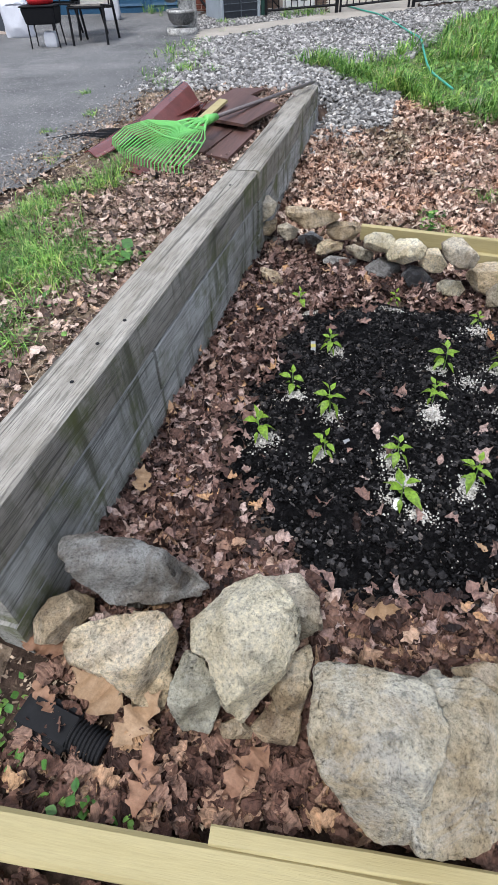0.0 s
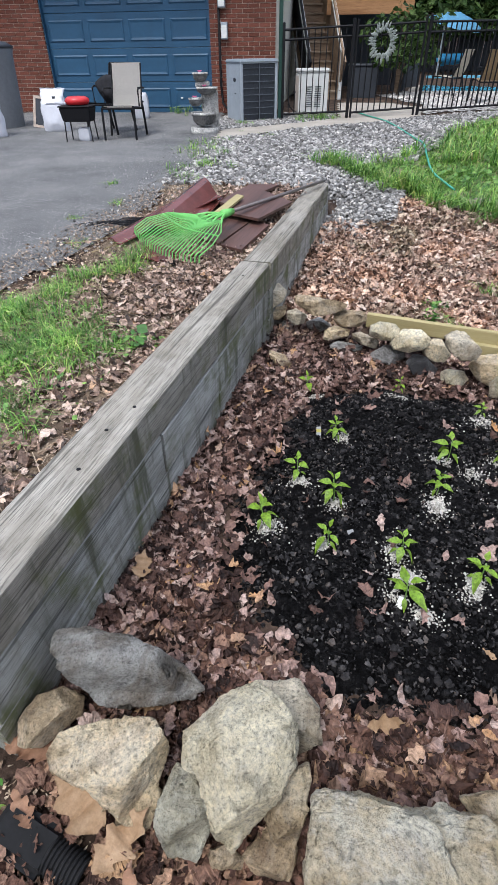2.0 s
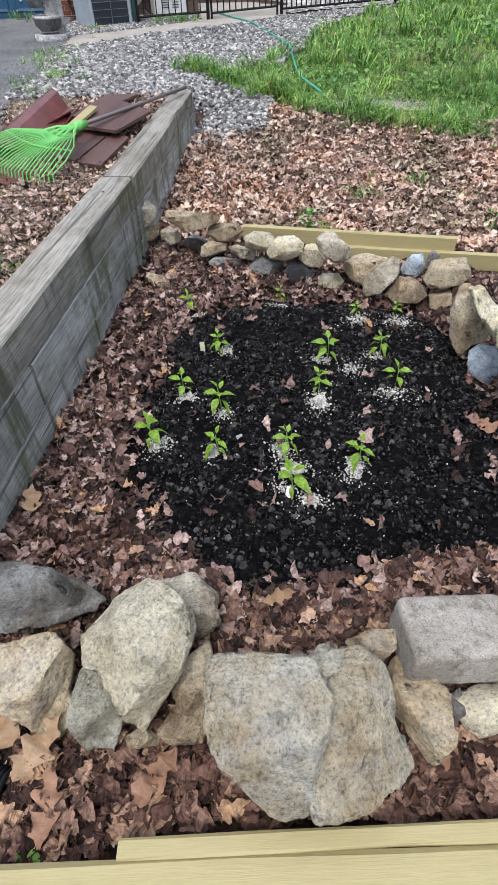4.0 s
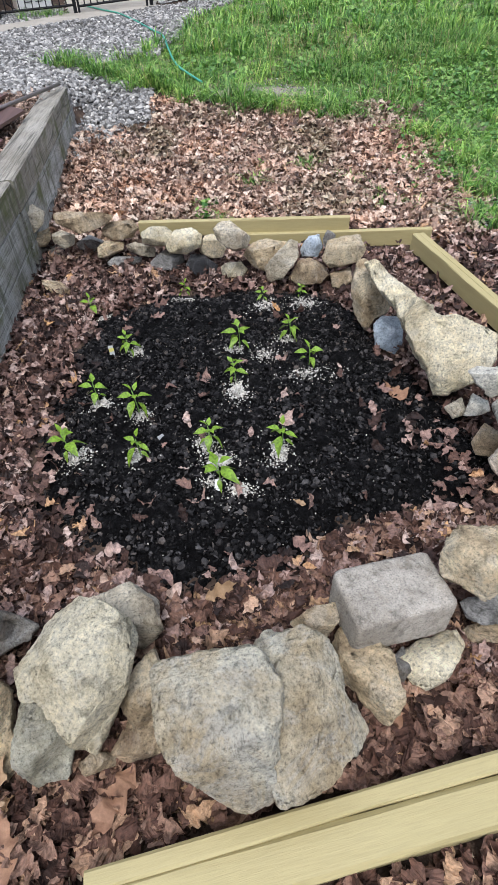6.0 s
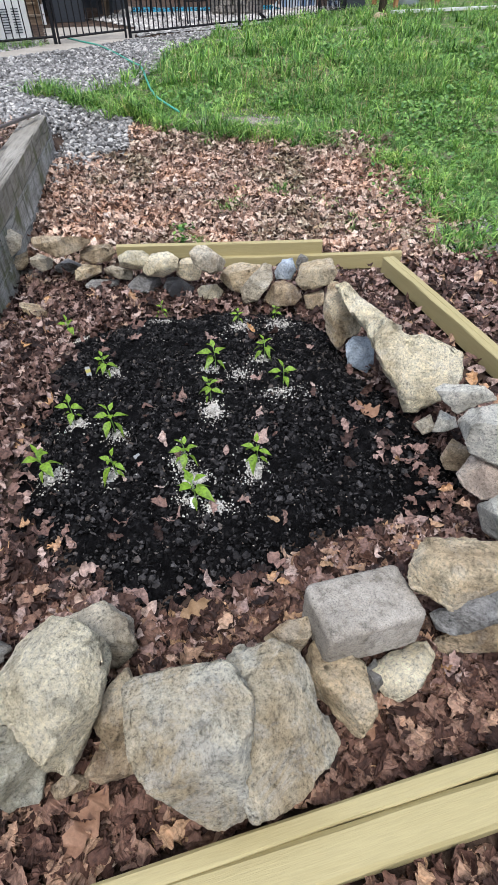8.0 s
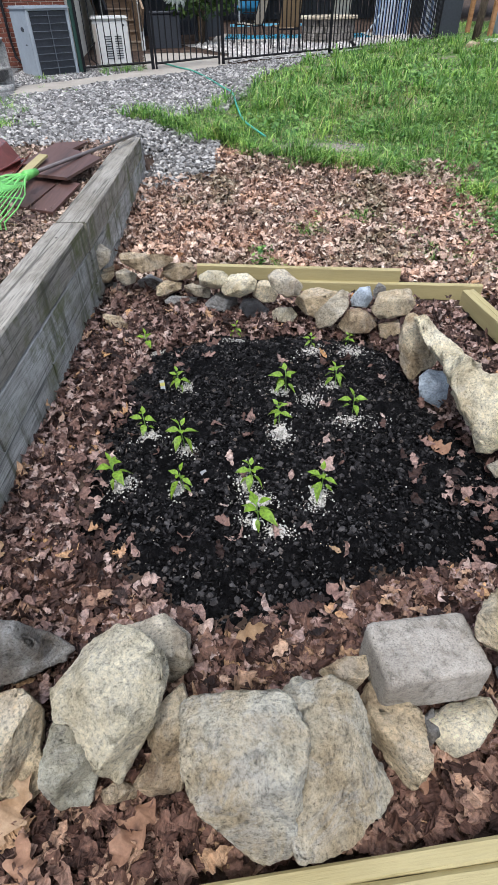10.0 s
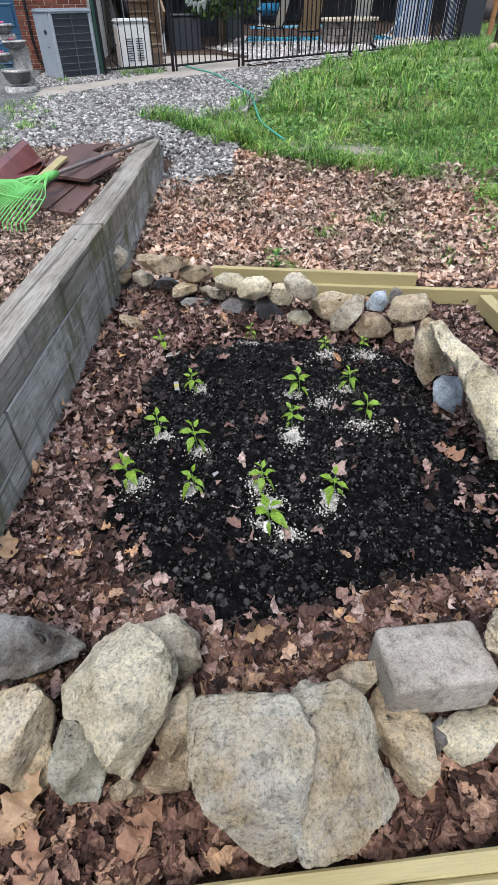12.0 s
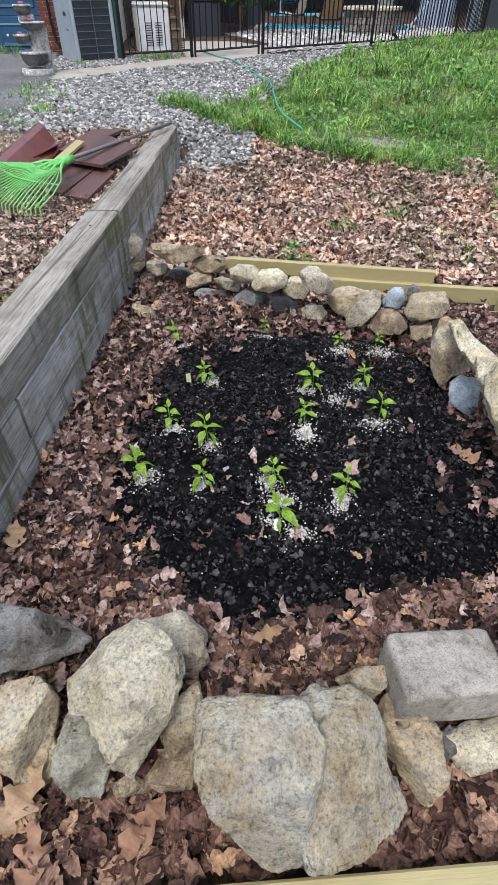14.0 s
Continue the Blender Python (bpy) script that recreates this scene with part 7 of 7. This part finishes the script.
def rake():
    """A fan rake lying head down on the scrap, its pole on the timber wall."""
    ob = empty("leaf_rake", pose(0, 0, 0), "bright green plastic leaf rake with a grey pole", "rake")
    neck, tip = Vector((-1.37, 3.56, 0.63)), Vector((-0.985, 5.12, 0.565))
    bm = bmesh.new()
    tube(bm, [neck, neck.lerp(tip, 0.5), tip], 0.0125, 10)
    part("pole", bm, plain("pole_grey", (0.16, 0.135, 0.13), 0.45, 0.3, 0.15), ob, "brownish grey metal pole", smooth=True)
    bm = bmesh.new()
    back = (neck - tip).normalized()
    tube(bm, [neck - back * 0.06, neck + back * 0.06], 0.021, 10, 0.03)
    part("socket", bm, PLASTIC_GREEN, ob, smooth=True)
    # the fan: corners of the head, tips curling down
    left, low, right = Vector((-1.93, 3.26, 0.57)), Vector((-1.63, 2.97, 0.55)), Vector((-1.31, 2.86, 0.55))
    base = neck + back * 0.05

    def rim(u):
        """The line of the tine tips, from left to right."""
        return (1 - u) ** 2 * left + 2 * u * (1 - u) * (2 * low - 0.5 * (left + right)) + u * u * right
    up = Vector((0, 0, 1))
    n = 25

    def root(u):
        p = base.lerp(rim(u), 0.30)
        return base + (p - base) * (1.0 - 0.1 * abs(2 * u - 1)) + up * 0.012 + swell(u) * 0.5

    def swell(u):
        """How far the outer tines bow out."""
        w = 2 * u - 1
        return (right - left).normalized() * (0.075 * w * abs(w))
    for k in range(n):
        u = k / (n - 1)
        end, r0 = rim(u), root(u)
        d = (end - r0).normalized()
        bow = up * (0.028 + 0.01 * math.sin(u * 9)) + swell(u)
        bm = bmesh.new()
        tube(bm, [r0, r0.lerp(end, 0.35) + bow, r0.lerp(end, 0.72) + bow * 0.9, end + up * 0.004, end - up * 0.03 + d * 0.008], 0.0038, 5)
        part("tine", bm, PLASTIC_GREEN, ob)
    for f, r in ((0.45, 0.005),):
        bm = bmesh.new()
        tube(bm, [root(u).lerp(rim(u), f) + up * 0.03 + swell(u) for u in [k / 16 for k in range(17)]], r, 5)
        part("cross_brace", bm, PLASTIC_GREEN, ob)
    bm = bmesh.new()
    arc = [root(k / 12) for k in range(13)]
    top = [bm.verts.new(p + up * 0.004) for p in arc]
    inner = [bm.verts.new(base.lerp(p, 0.72) + up * 0.006) for p in arc]
    for p, q, r2, t2 in zip(top, top[1:], inner[1:], inner):
        bm.faces.new((p, q, r2, t2))
    bmesh.ops.solidify(bm, geom=bm.faces[:], thickness=0.007)
    part("web", bm, PLASTIC_GREEN, ob)
    for k in (0, 3, 6, 9, 12):
        bm = bmesh.new()
        tube(bm, [base - back * 0.02, base.lerp(arc[k], 0.6) + up * 0.01, arc[k]], 0.011, 6, 0.006)
        part("rib", bm, PLASTIC_GREEN, ob)


rake()


def hose():
    bm = bmesh.new()
    pts = [(-1.5, 11.3), (-1.2, 10.75), (-0.95, 10.3), (-0.79, 9.9), (-0.5, 9.1), (-0.33, 8.4), (-0.2, 7.9), (-0.13, 7.2), (-0.08, 6.75), (0.0, 6.4), (0.13, 6.1), (0.2, 5.95)]
    fine = []
    for i in range(len(pts) - 1):
        for k in range(4):
            u = k / 4
            p0, p1, p2, p3 = (Vector(pts[max(0, min(len(pts) - 1, i + j))]) for j in (-1, 0, 1, 2))
            q = 0.5 * ((2 * p1) + (p2 - p0) * u + (2 * p0 - 5 * p1 + 4 * p2 - p3) * u * u + (3 * p1 - p0 - 3 * p2 + p3) * u ** 3)
            on_grass = smooth01(9.0, 7.5, q.y)
            fine.append((q.x, q.y, height(q.x, q.y) + 0.035 + 0.05 * on_grass))
    tube(bm, fine, 0.0105, 8)
    tagged(part("garden_hose", bm, plain("hose_green", (0.04, 0.32, 0.235), 0.4, var=0.08), None, smooth=True), "teal green garden hose across gravel and grass", "hose")


hose()
SLING_GREY = plain("sling_grey", (0.56, 0.53, 0.49), 0.85, var=0.08, scale=60)
SLING_TAN = plain("sling_tan", (0.36, 0.26, 0.16), 0.85, var=0.08, scale=60)


def patio_chair(m, sling, label):
    """A sling chair seen from behind: bent tube frame, sling back and seat, arms."""
    ob = empty("patio_chair", m, label, "chair", "patio chairs")
    w = 0.225
    for s in (-1, 1):
        bm = bmesh.new()
        tube(bm, [(s * w, -0.04, 0), (s * w, 0.06, 0.40), (s * w, 0.02, 0.44)], 0.017, 8)
        part("back_leg", bm, M["black_metal"], ob)
        bm = bmesh.new()
        tube(bm, [(s * w, 0.58, 0), (s * w, 0.53, 0.40)], 0.016, 8)
        part("front_leg", bm, M["black_metal"], ob)
        bm = bmesh.new()
        tube(bm, [(s * (w + 0.02), 0.30, 0.40), (s * (w + 0.025), 0.31, 0.585), (s * (w + 0.025), 0.27, 0.61), (s * (w + 0.02), -0.03, 0.60)], 0.013, 8)
        part("arm", bm, M["black_metal"], ob)
        bm = bmesh.new()
        tube(bm, [(s * (w - 0.012), 0.54, 0.41), (s * (w - 0.012), 0.08, 0.37), (s * (w - 0.012), -0.04, 0.62), (s * (w - 0.012), -0.12, 0.88)], 0.011, 8)
        part("side_rail", bm, M["black_metal"], ob)
    for y, z in ((0.53, 0.39), (0.06, 0.36)):
        bm = bmesh.new()
        tube(bm, [(-w, y, z), (w, y, z)], 0.013, 8)
        part("crossbar", bm, M["black_metal"], ob)
    for name, pts in (("backrest", [(0.07, 0.39), (0.0, 0.52), (-0.05, 0.65), (-0.09, 0.77), (-0.125, 0.89)]), ("seat", [(0.54, 0.42), (0.4, 0.40), (0.24, 0.375), (0.09, 0.375)])):
        bm = bmesh.new()
        rows = [[bm.verts.new((x, y - 0.008 * (1 - (x / w) ** 2), z)) for x in (-w + 0.008, -0.1, 0.1, w - 0.008)] for y, z in pts]
        for a, b in zip(rows, rows[1:]):
            for k in range(3):
                bm.faces.new((a[k], a[k + 1], b[k + 1], b[k]))
        bmesh.ops.solidify(bm, geom=bm.faces[:], thickness=0.006)
        part(name, bm, sling, ob)
    return ob


patio_chair(pose(-4.43, 8.03, 0.505, 0, 0, 192), SLING_GREY, "grey sling patio chair with a black frame")
patio_chair(pose(0.86, 13.35, 0.59, 0, 0, 15), SLING_TAN, "tan sling patio chair beside the pool")
patio_chair(pose(0.28, 15.1, 0.59, 0, 0, 60), plain("sling_cream", (0.55, 0.50, 0.42), 0.85, var=0.08), "cream sling patio chair beside the pool")
patio_chair(pose(2.35, 16.6, 0.59, 0, 0, 0), plain("sling_pale", (0.55, 0.52, 0.46), 0.85, var=0.08), "pale slatted lounge chair behind the planter")
patio_chair(pose(-4.84, 8.55, 0.505, 0, 0, 170), plain("sling_black", (0.02, 0.02, 0.022), 0.8, var=0.2), "black patio chair heaped with dark cloth")
bm = bmesh.new()
bmesh.ops.create_icosphere(bm, subdivisions=3, radius=0.2)
for v in bm.verts:
    v.co = Vector((v.co.x * 1.2, v.co.y, v.co.z * 0.9)) * (1 + 0.35 * noise.noise(v.co * 6))
ob = part("dark_cloth", bm, plain("dark_cloth", (0.022, 0.022, 0.025), 0.9, var=0.3), None, smooth=True)
ob.matrix_basis = pose(-4.86, 8.40, 1.06)
tagged(ob, "crumpled dark cloth heaped on a chair", "cloth")


def grill():
    ob = empty("grill", pose(-4.86, 7.36, 0.505, 0, 0, 14) @ Matrix.Diagonal((0.86, 0.9, 1, 1)), "small black charcoal grill on thin legs", "grill")
    for x in (-0.2, 0.2):
        for y in (-0.13, 0.13):
            bm = bmesh.new()
            tube(bm, [(x * 1.08, y * 1.1, 0), (x, y, 0.26)], 0.010, 6)
            part("leg", bm, M["black_metal"], ob)
    bm = bmesh.new()
    a = [bm.verts.new(v) for v in ((-0.22, -0.14, 0.25), (0.22, -0.14, 0.25), (0.22, 0.14, 0.25), (-0.22, 0.14, 0.25), (-0.25, -0.17, 0.42), (0.25, -0.17, 0.42), (0.25, 0.17, 0.42), (-0.25, 0.17, 0.42))]
    for f in ((0, 3, 2, 1), (0, 1, 5, 4), (1, 2, 6, 5), (2, 3, 7, 6), (3, 0, 4, 7), (4, 5, 6, 7)):
        bm.faces.new([a[i] for i in f])
    bmesh.ops.bevel(bm, geom=bm.edges[:], offset=0.012, segments=2, affect='EDGES')
    part("firebox", bm, M["black_metal"], ob)
    bm = bmesh.new()
    box(bm, -0.26, 0.26, -0.18, 0.18, 0.42, 0.435, 0.004)
    part("rim", bm, M["black_metal"], ob)


grill()
RED_PLASTIC = plain("red_plastic", (0.55, 0.02, 0.025), 0.35, var=0.08)
bm = bmesh.new()
lathe(bm, [(0.05, 0.0), (0.15, 0.005), (0.165, 0.04), (0.16, 0.07), (0.12, 0.095), (0.02, 0.10)], 24)
ob = part("red_tub", bm, RED_PLASTIC, None, smooth=True)
ob.matrix_basis = pose(-4.88, 7.42, 0.942)
tagged(ob, "shallow red plastic tub on the grill", "tub")


def sack(x, y, w, h, yaw, seed, label, name="sack"):
    bm = bmesh.new()
    bmesh.ops.create_cube(bm, size=1.0)
    bmesh.ops.subdivide_edges(bm, edges=bm.edges[:], cuts=7, use_grid_fill=True)
    for v in bm.verts:
        p = v.co.copy()
        r = 1 - 0.25 * abs(p.z * 2) ** 4
        q = Vector((p.x * w * r, p.y * w * 0.6 * r, (p.z + 0.5) * h))
        v.co = q + 0.05 * w * noise.noise_vector(p * 3.5 + Vector((seed, 0, 0))) + 0.025 * w * noise.noise_vector(p * 9 + Vector((seed, 3, 0)))
        v.co.z = max(v.co.z, 0.0)
    ob = part(name, bm, plain("bag_white", (0.50, 0.51, 0.55), 0.5, var=0.06), None, smooth=True)
    ob.matrix_basis = pose(x, y, 0.51, 0, 0, yaw)
    return tagged(ob, label, "bag", "white bags")


def folded_bag(x, y, w, h, yaw, seed, label):
    """A filled sack: puffed body, pinched waist and a loose folded top."""
    ob = empty("sack", pose(x, y, 0.51, 0, 0, yaw), label, "bag", "white bags")
    mat = plain("bag_white", (0.60, 0.61, 0.66), 0.5, var=0.05)
    for name, z0, z1, d0, d1, lean in (("body", 0.0, h, 0.16, 0.10, 0.02), ("folded_top", h * 0.94, h * 1.42, 0.075, 0.012, 0.10)):
        bm = bmesh.new()
        bmesh.ops.create_cube(bm, size=1.0)
        bmesh.ops.subdivide_edges(bm, edges=bm.edges[:], cuts=9, use_grid_fill=True)
        for v in bm.verts:
            p = v.co.copy()
            u = p.z + 0.5
            puff = 1 - (2 * abs(p.x)) ** 4 * 0.8
            depth = (d0 + (d1 - d0) * u) * (0.35 + 0.65 * puff) * (1.0 if name != "body" else 0.55 + 0.9 * u * (1.25 - u))
            wide = w * (1 - 0.10 * u if name == "body" else 0.9 - 0.06 * math.sin(u * 3))
            q = Vector((p.x * wide, p.y * depth * 2 + lean * u, z0 + u * (z1 - z0)))
            v.co = q + 0.022 * noise.noise_vector(p * 3 + Vector((seed, 0, z0))) + 0.012 * noise.noise_vector(p * 8 + Vector((seed, 3, z0)))
            if name == "body":
                v.co.z = max(0.0, v.co.z)
        part(name, bm, mat, ob, smooth=True)
    bm = bmesh.new()
    box(bm, 0.03, 0.08, -0.10, -0.094, h * 1.12, h * 1.2, 0.001)
    part("printed_mark", bm, STEEL, ob, "small dark printed mark")


folded_bag(-5.84, 8.22, 0.40, 0.40, 20, 1, "full white paper sack with a folded top on the drive")
folded_bag(-6.42, 7.45, 0.34, 0.46, 30, 2, "tall white paper sack on the drive")
sack(-4.80, 7.35, 0.16, 0.17, 10, 5, "crumpled plastic bag under the grill")
sack(-5.28, 10.1, 0.26, 0.42, 20, 7, "white plastic jug bag by the garage door")


def picture_frame():
    ob = empty("frame", pose(-6.30, 8.55, 0.51, -14, 10, 20), "pale wooden frame with dark glass, leaning", "frame")
    pale = plain("frame_wood", (0.5, 0.40, 0.33), 0.6)
    for x0, x1, z0, z1 in ((-0.2, 0.2, 0, 0.04), (-0.2, 0.2, 0.41, 0.45), (-0.2, -0.16, 0.04, 0.41), (0.16, 0.2, 0.04, 0.41)):
        bm = bmesh.new()
        box(bm, x0, x1, -0.015, 0.015, z0, z1, 0.004)
        part("frame_bar", bm, pale, ob)
    bm = bmesh.new()
    box(bm, -0.16, 0.16, -0.004, 0.004, 0.04, 0.41)
    part("pane", bm, STEEL, ob)


picture_frame()


def tank():
    ob = empty("trash_can", pose(-7.08, 8.55, 0.505), "tall grey plastic bin with a dark lid", "bin")
    bm = bmesh.new()
    lathe(bm, [(0.30, 0.0), (0.31, 0.03), (0.37, 1.0), (0.385, 1.05), (0.385, 1.08)], 28)
    part("body", bm, plain("bin_grey", (0.17, 0.18, 0.195), 0.5, var=0.1), ob, smooth=True)
    bm = bmesh.new()
    lathe(bm, [(0.395, 1.08), (0.395, 1.11), (0.3, 1.16), (0.02, 1.18)], 28)
    part("lid", bm, STEEL, ob, "dark lid", smooth=True)


tank()


def fountain():
    """A cast stone tiered fountain with bowls on alternate sides."""
    ob = empty("fountain", pose(-3.44, 8.52, 0.505, 0, 0, 12), "grey cast-stone tiered garden fountain, dry", "fountain")
    mat = stone("cast_stone", (0.22, 0.215, 0.205), (0.38, 0.37, 0.355), (0.54, 0.53, 0.50), (0.12, 0.12, 0.12), 0.85, 40, 0.56)
    dark = stone("cast_stone_dark", (0.07, 0.07, 0.07), (0.13, 0.13, 0.13), (0.22, 0.215, 0.21), (0.04, 0.04, 0.04), 0.8)
    bowls = (("base", 0.0, 0.0, 0.0, 0.21, 0.09, mat), ("bowl", 0.0, 0.0, 0.12, 0.19, 0.16, dark), ("small_bowl", -0.11, -0.06, 0.36, 0.10, 0.10, dark), ("bowl", 0.06, -0.03, 0.50, 0.15, 0.09, dark), ("top_bowl", -0.03, 0.0, 0.66, 0.11, 0.10, dark))
    for name, x, y, z, r, h, m in bowls:
        bm = bmesh.new()
        prof = [(r * 0.95, 0), (r, h * 0.3), (r, h)] if name == "base" else [(r * 0.55, 0), (r * 0.9, h * 0.35), (r, h * 0.9), (r * 1.02, h), (r * 0.9, h), (r * 0.8, h * 0.7), (0.01, h * 0.6)]
        lathe(bm, prof, 20, pose(x, y, z))
        for v in bm.verts:
            v.co += 0.008 * noise.noise_vector(v.co * 12)
        b = part(name, bm, m, ob, smooth=True)
        if name != "base":
            bm = bmesh.new()
            lathe(bm, [(r * 1.03, h * 0.82), (r * 1.05, h * 0.9), (r * 1.03, h * 1.02), (r * 0.92, h * 1.0)], 20, pose(x, y, z))
            part("rim", bm, mat, b, "pale worn rim", smooth=True)
    for x0, x1, z0, z1 in ((-0.03, 0.16, 0.25, 0.54), (-0.11, 0.09, 0.585, 0.665), (0.10, 0.21, 0.0, 0.54)):
        bm = bmesh.new()
        box(bm, x0, x1, -0.03, 0.09, z0, z1, 0.02)
        bmesh.ops.subdivide_edges(bm, edges=bm.edges[:], cuts=2, use_grid_fill=True)
        for v in bm.verts:
            v.co += 0.014 * noise.noise_vector(v.co * 14)
        part("column", bm, mat, ob)
    pink = plain("pink_petal", (0.6, 0.12, 0.25), 0.6)
    for x, y, z in ((-0.03, -0.03, 0.77), (-0.12, -0.07, 0.47), (0.03, -0.05, 0.60)):
        bm = bmesh.new()
        for k in range(6):
            tube(bm, [(x, y, z), (x + 0.03 * math.cos(k), y + 0.03 * math.sin(k), z + 0.015)], 0.006, 5)
        part("flower", bm, pink, ob, "small pink flower")


fountain()


def drain_pipe():
    """A corrugated black drain end half sunk in the leaves."""
    ob = empty("drain_pipe", pose(-0.69, 0.25, 0.012, 0, 5, -8), "black corrugated plastic drain end in leaves", "drain")
    rubber = plain("black_plastic", (0.010, 0.010, 0.011), 0.8, var=0.3)
    bm = bmesh.new()
    prof = []
    for k in range(9):
        prof += [(0.036, k * 0.011), (0.042, k * 0.011 + 0.003), (0.042, k * 0.011 + 0.007), (0.036, k * 0.011 + 0.0095)]
    prof += [(0.031, 0.098), (0.031, 0.02)]
    lathe(bm, prof, 22, pose(-0.01, 0, 0.0, 0, 90, 0))
    part("corrugated_pipe", bm, rubber, ob, smooth=False)
    bm = bmesh.new()
    box(bm, -0.165, 0.01, -0.055, 0.05, -0.04, 0.032, 0.018, seg=3)
    part("coupling", bm, rubber, ob)


drain_pipe()


def large_leaf(x, y, z, size, shape, az, pitch, roll, mat, label):
    p = dead_leaf(size, shape, radians(az), radians(pitch), radians(roll), 0.6, 0.4, (x, y, z), 24)
    ob = raw("oak_leaf", p.tolist(), FINE_FACES, mat, smooth=True)
    tagged(ob, label, "leaf", "large fallen leaves")


TAN_LEAF = mottled("tan_leaf", [(0.3, (0.25, 0.15, 0.08)), (0.7, (0.39, 0.265, 0.165))], 25, 120, 0.7, 0.4, 0.004, fine_amt=0.25)
RUST_LEAF = mottled("rust_leaf", [(0.3, (0.20, 0.10, 0.06)), (0.7, (0.33, 0.19, 0.12))], 25, 120, 0.7, 0.4, 0.004, fine_amt=0.25)
large_leaf(-0.66, 0.345, 0.09, 0.16, 1, 70, 10, -8, TAN_LEAF, "large dry tan oak leaf over the drain")
large_leaf(-0.54, 0.315, 0.06, 0.16, 0, -25, 12, 10, TAN_LEAF, "large curled tan oak leaf beside the drain")
large_leaf(-0.80, 0.30, 0.055, 0.10, 3, 60, 6, 12, RUST_LEAF, "brown oak leaf lying across the drain")
large_leaf(-0.48, 0.20, 0.05, 0.15, 3, 8, 5, -10, RUST_LEAF, "long rust-brown oak leaf before the stones")
large_leaf(-0.25, 0.28, 0.05, 0.15, 0, 150, 8, 5, RUST_LEAF, "broad brown oak leaf before the stones")
large_leaf(-0.86, 0.42, 0.07, 0.15, 0, 95, 6, 6, RUST_LEAF, "pinkish brown oak leaf by the timber wall")
large_leaf(0.02, 0.74, 0.09, 0.10, 0, -50, 30, 50, TAN_LEAF, "curled orange-tan leaf behind the boulder")
large_leaf(-0.85, 1.05, 0.07, 0.10, 1, 20, 25, 10, TAN_LEAF, "tan leaf at the foot of the wall")
large_leaf(0.44, 0.42, 0.05, 0.15, 3, 160, 6, -8, RUST_LEAF, "long dark oak leaf beside the boulder")
large_leaf(0.78, 1.56, 0.07, 0.12, 1, 30, 8, 4, RUST_LEAF, "pale brown leaf lying on the soil")
large_leaf(0.30, 1.04, 0.07, 0.045, 2, 60, 8, 4, TAN_LEAF, "small orange leaf lying on the soil")


def twigs():
    rng = random.Random(21)
    for k in range(16):
        x, y, a, n = rng.uniform(-2.3, -1.25), rng.uniform(1.9, 3.2), rng.uniform(0, 6.28), rng.uniform(0.12, 0.5)
        if k == 0:
            x, y, a, n = -1.95, 2.85, 0.25, 0.9
        if k == 1:
            x, y, a, n = -2.4, 3.1, 0.3, 0.5
        pts = [(x + math.cos(a + 0.2 * j) * n * j / 4, y + math.sin(a + 0.15 * j) * n * j / 4) for j in range(5)]
        bm = bmesh.new()
        tube(bm, [(p[0], p[1], height(*p) + 0.018) for p in pts], 0.005, 5, 0.002)
        tagged(part("twig", bm, GRASS_DRY if k % 2 else BARK, None), "thin dry twig on the mulch", "twig", "fallen twigs")


twigs()


def torn_wires():
    rng = random.Random(9)
    ob = empty("torn_wire_mesh", pose(-2.2, 3.55, height(-2.2, 3.55)), "black torn wire mesh end by the red sheet", "wire mesh")
    for k in range(9):
        bm = bmesh.new()
        a, n = radians(188 + 7 * k + rng.uniform(-6, 6)), rng.uniform(0.2, 0.42)
        y0 = 0.03 * k
        tube(bm, [(0.06, y0, 0.03), (n * 0.5 * math.cos(a), y0 + n * 0.5 * math.sin(a), 0.045), (n * math.cos(a), y0 + n * math.sin(a), 0.02)], 0.004, 5, 0.0015)
        part("wire", bm, M["black_metal"], ob)


torn_wires()
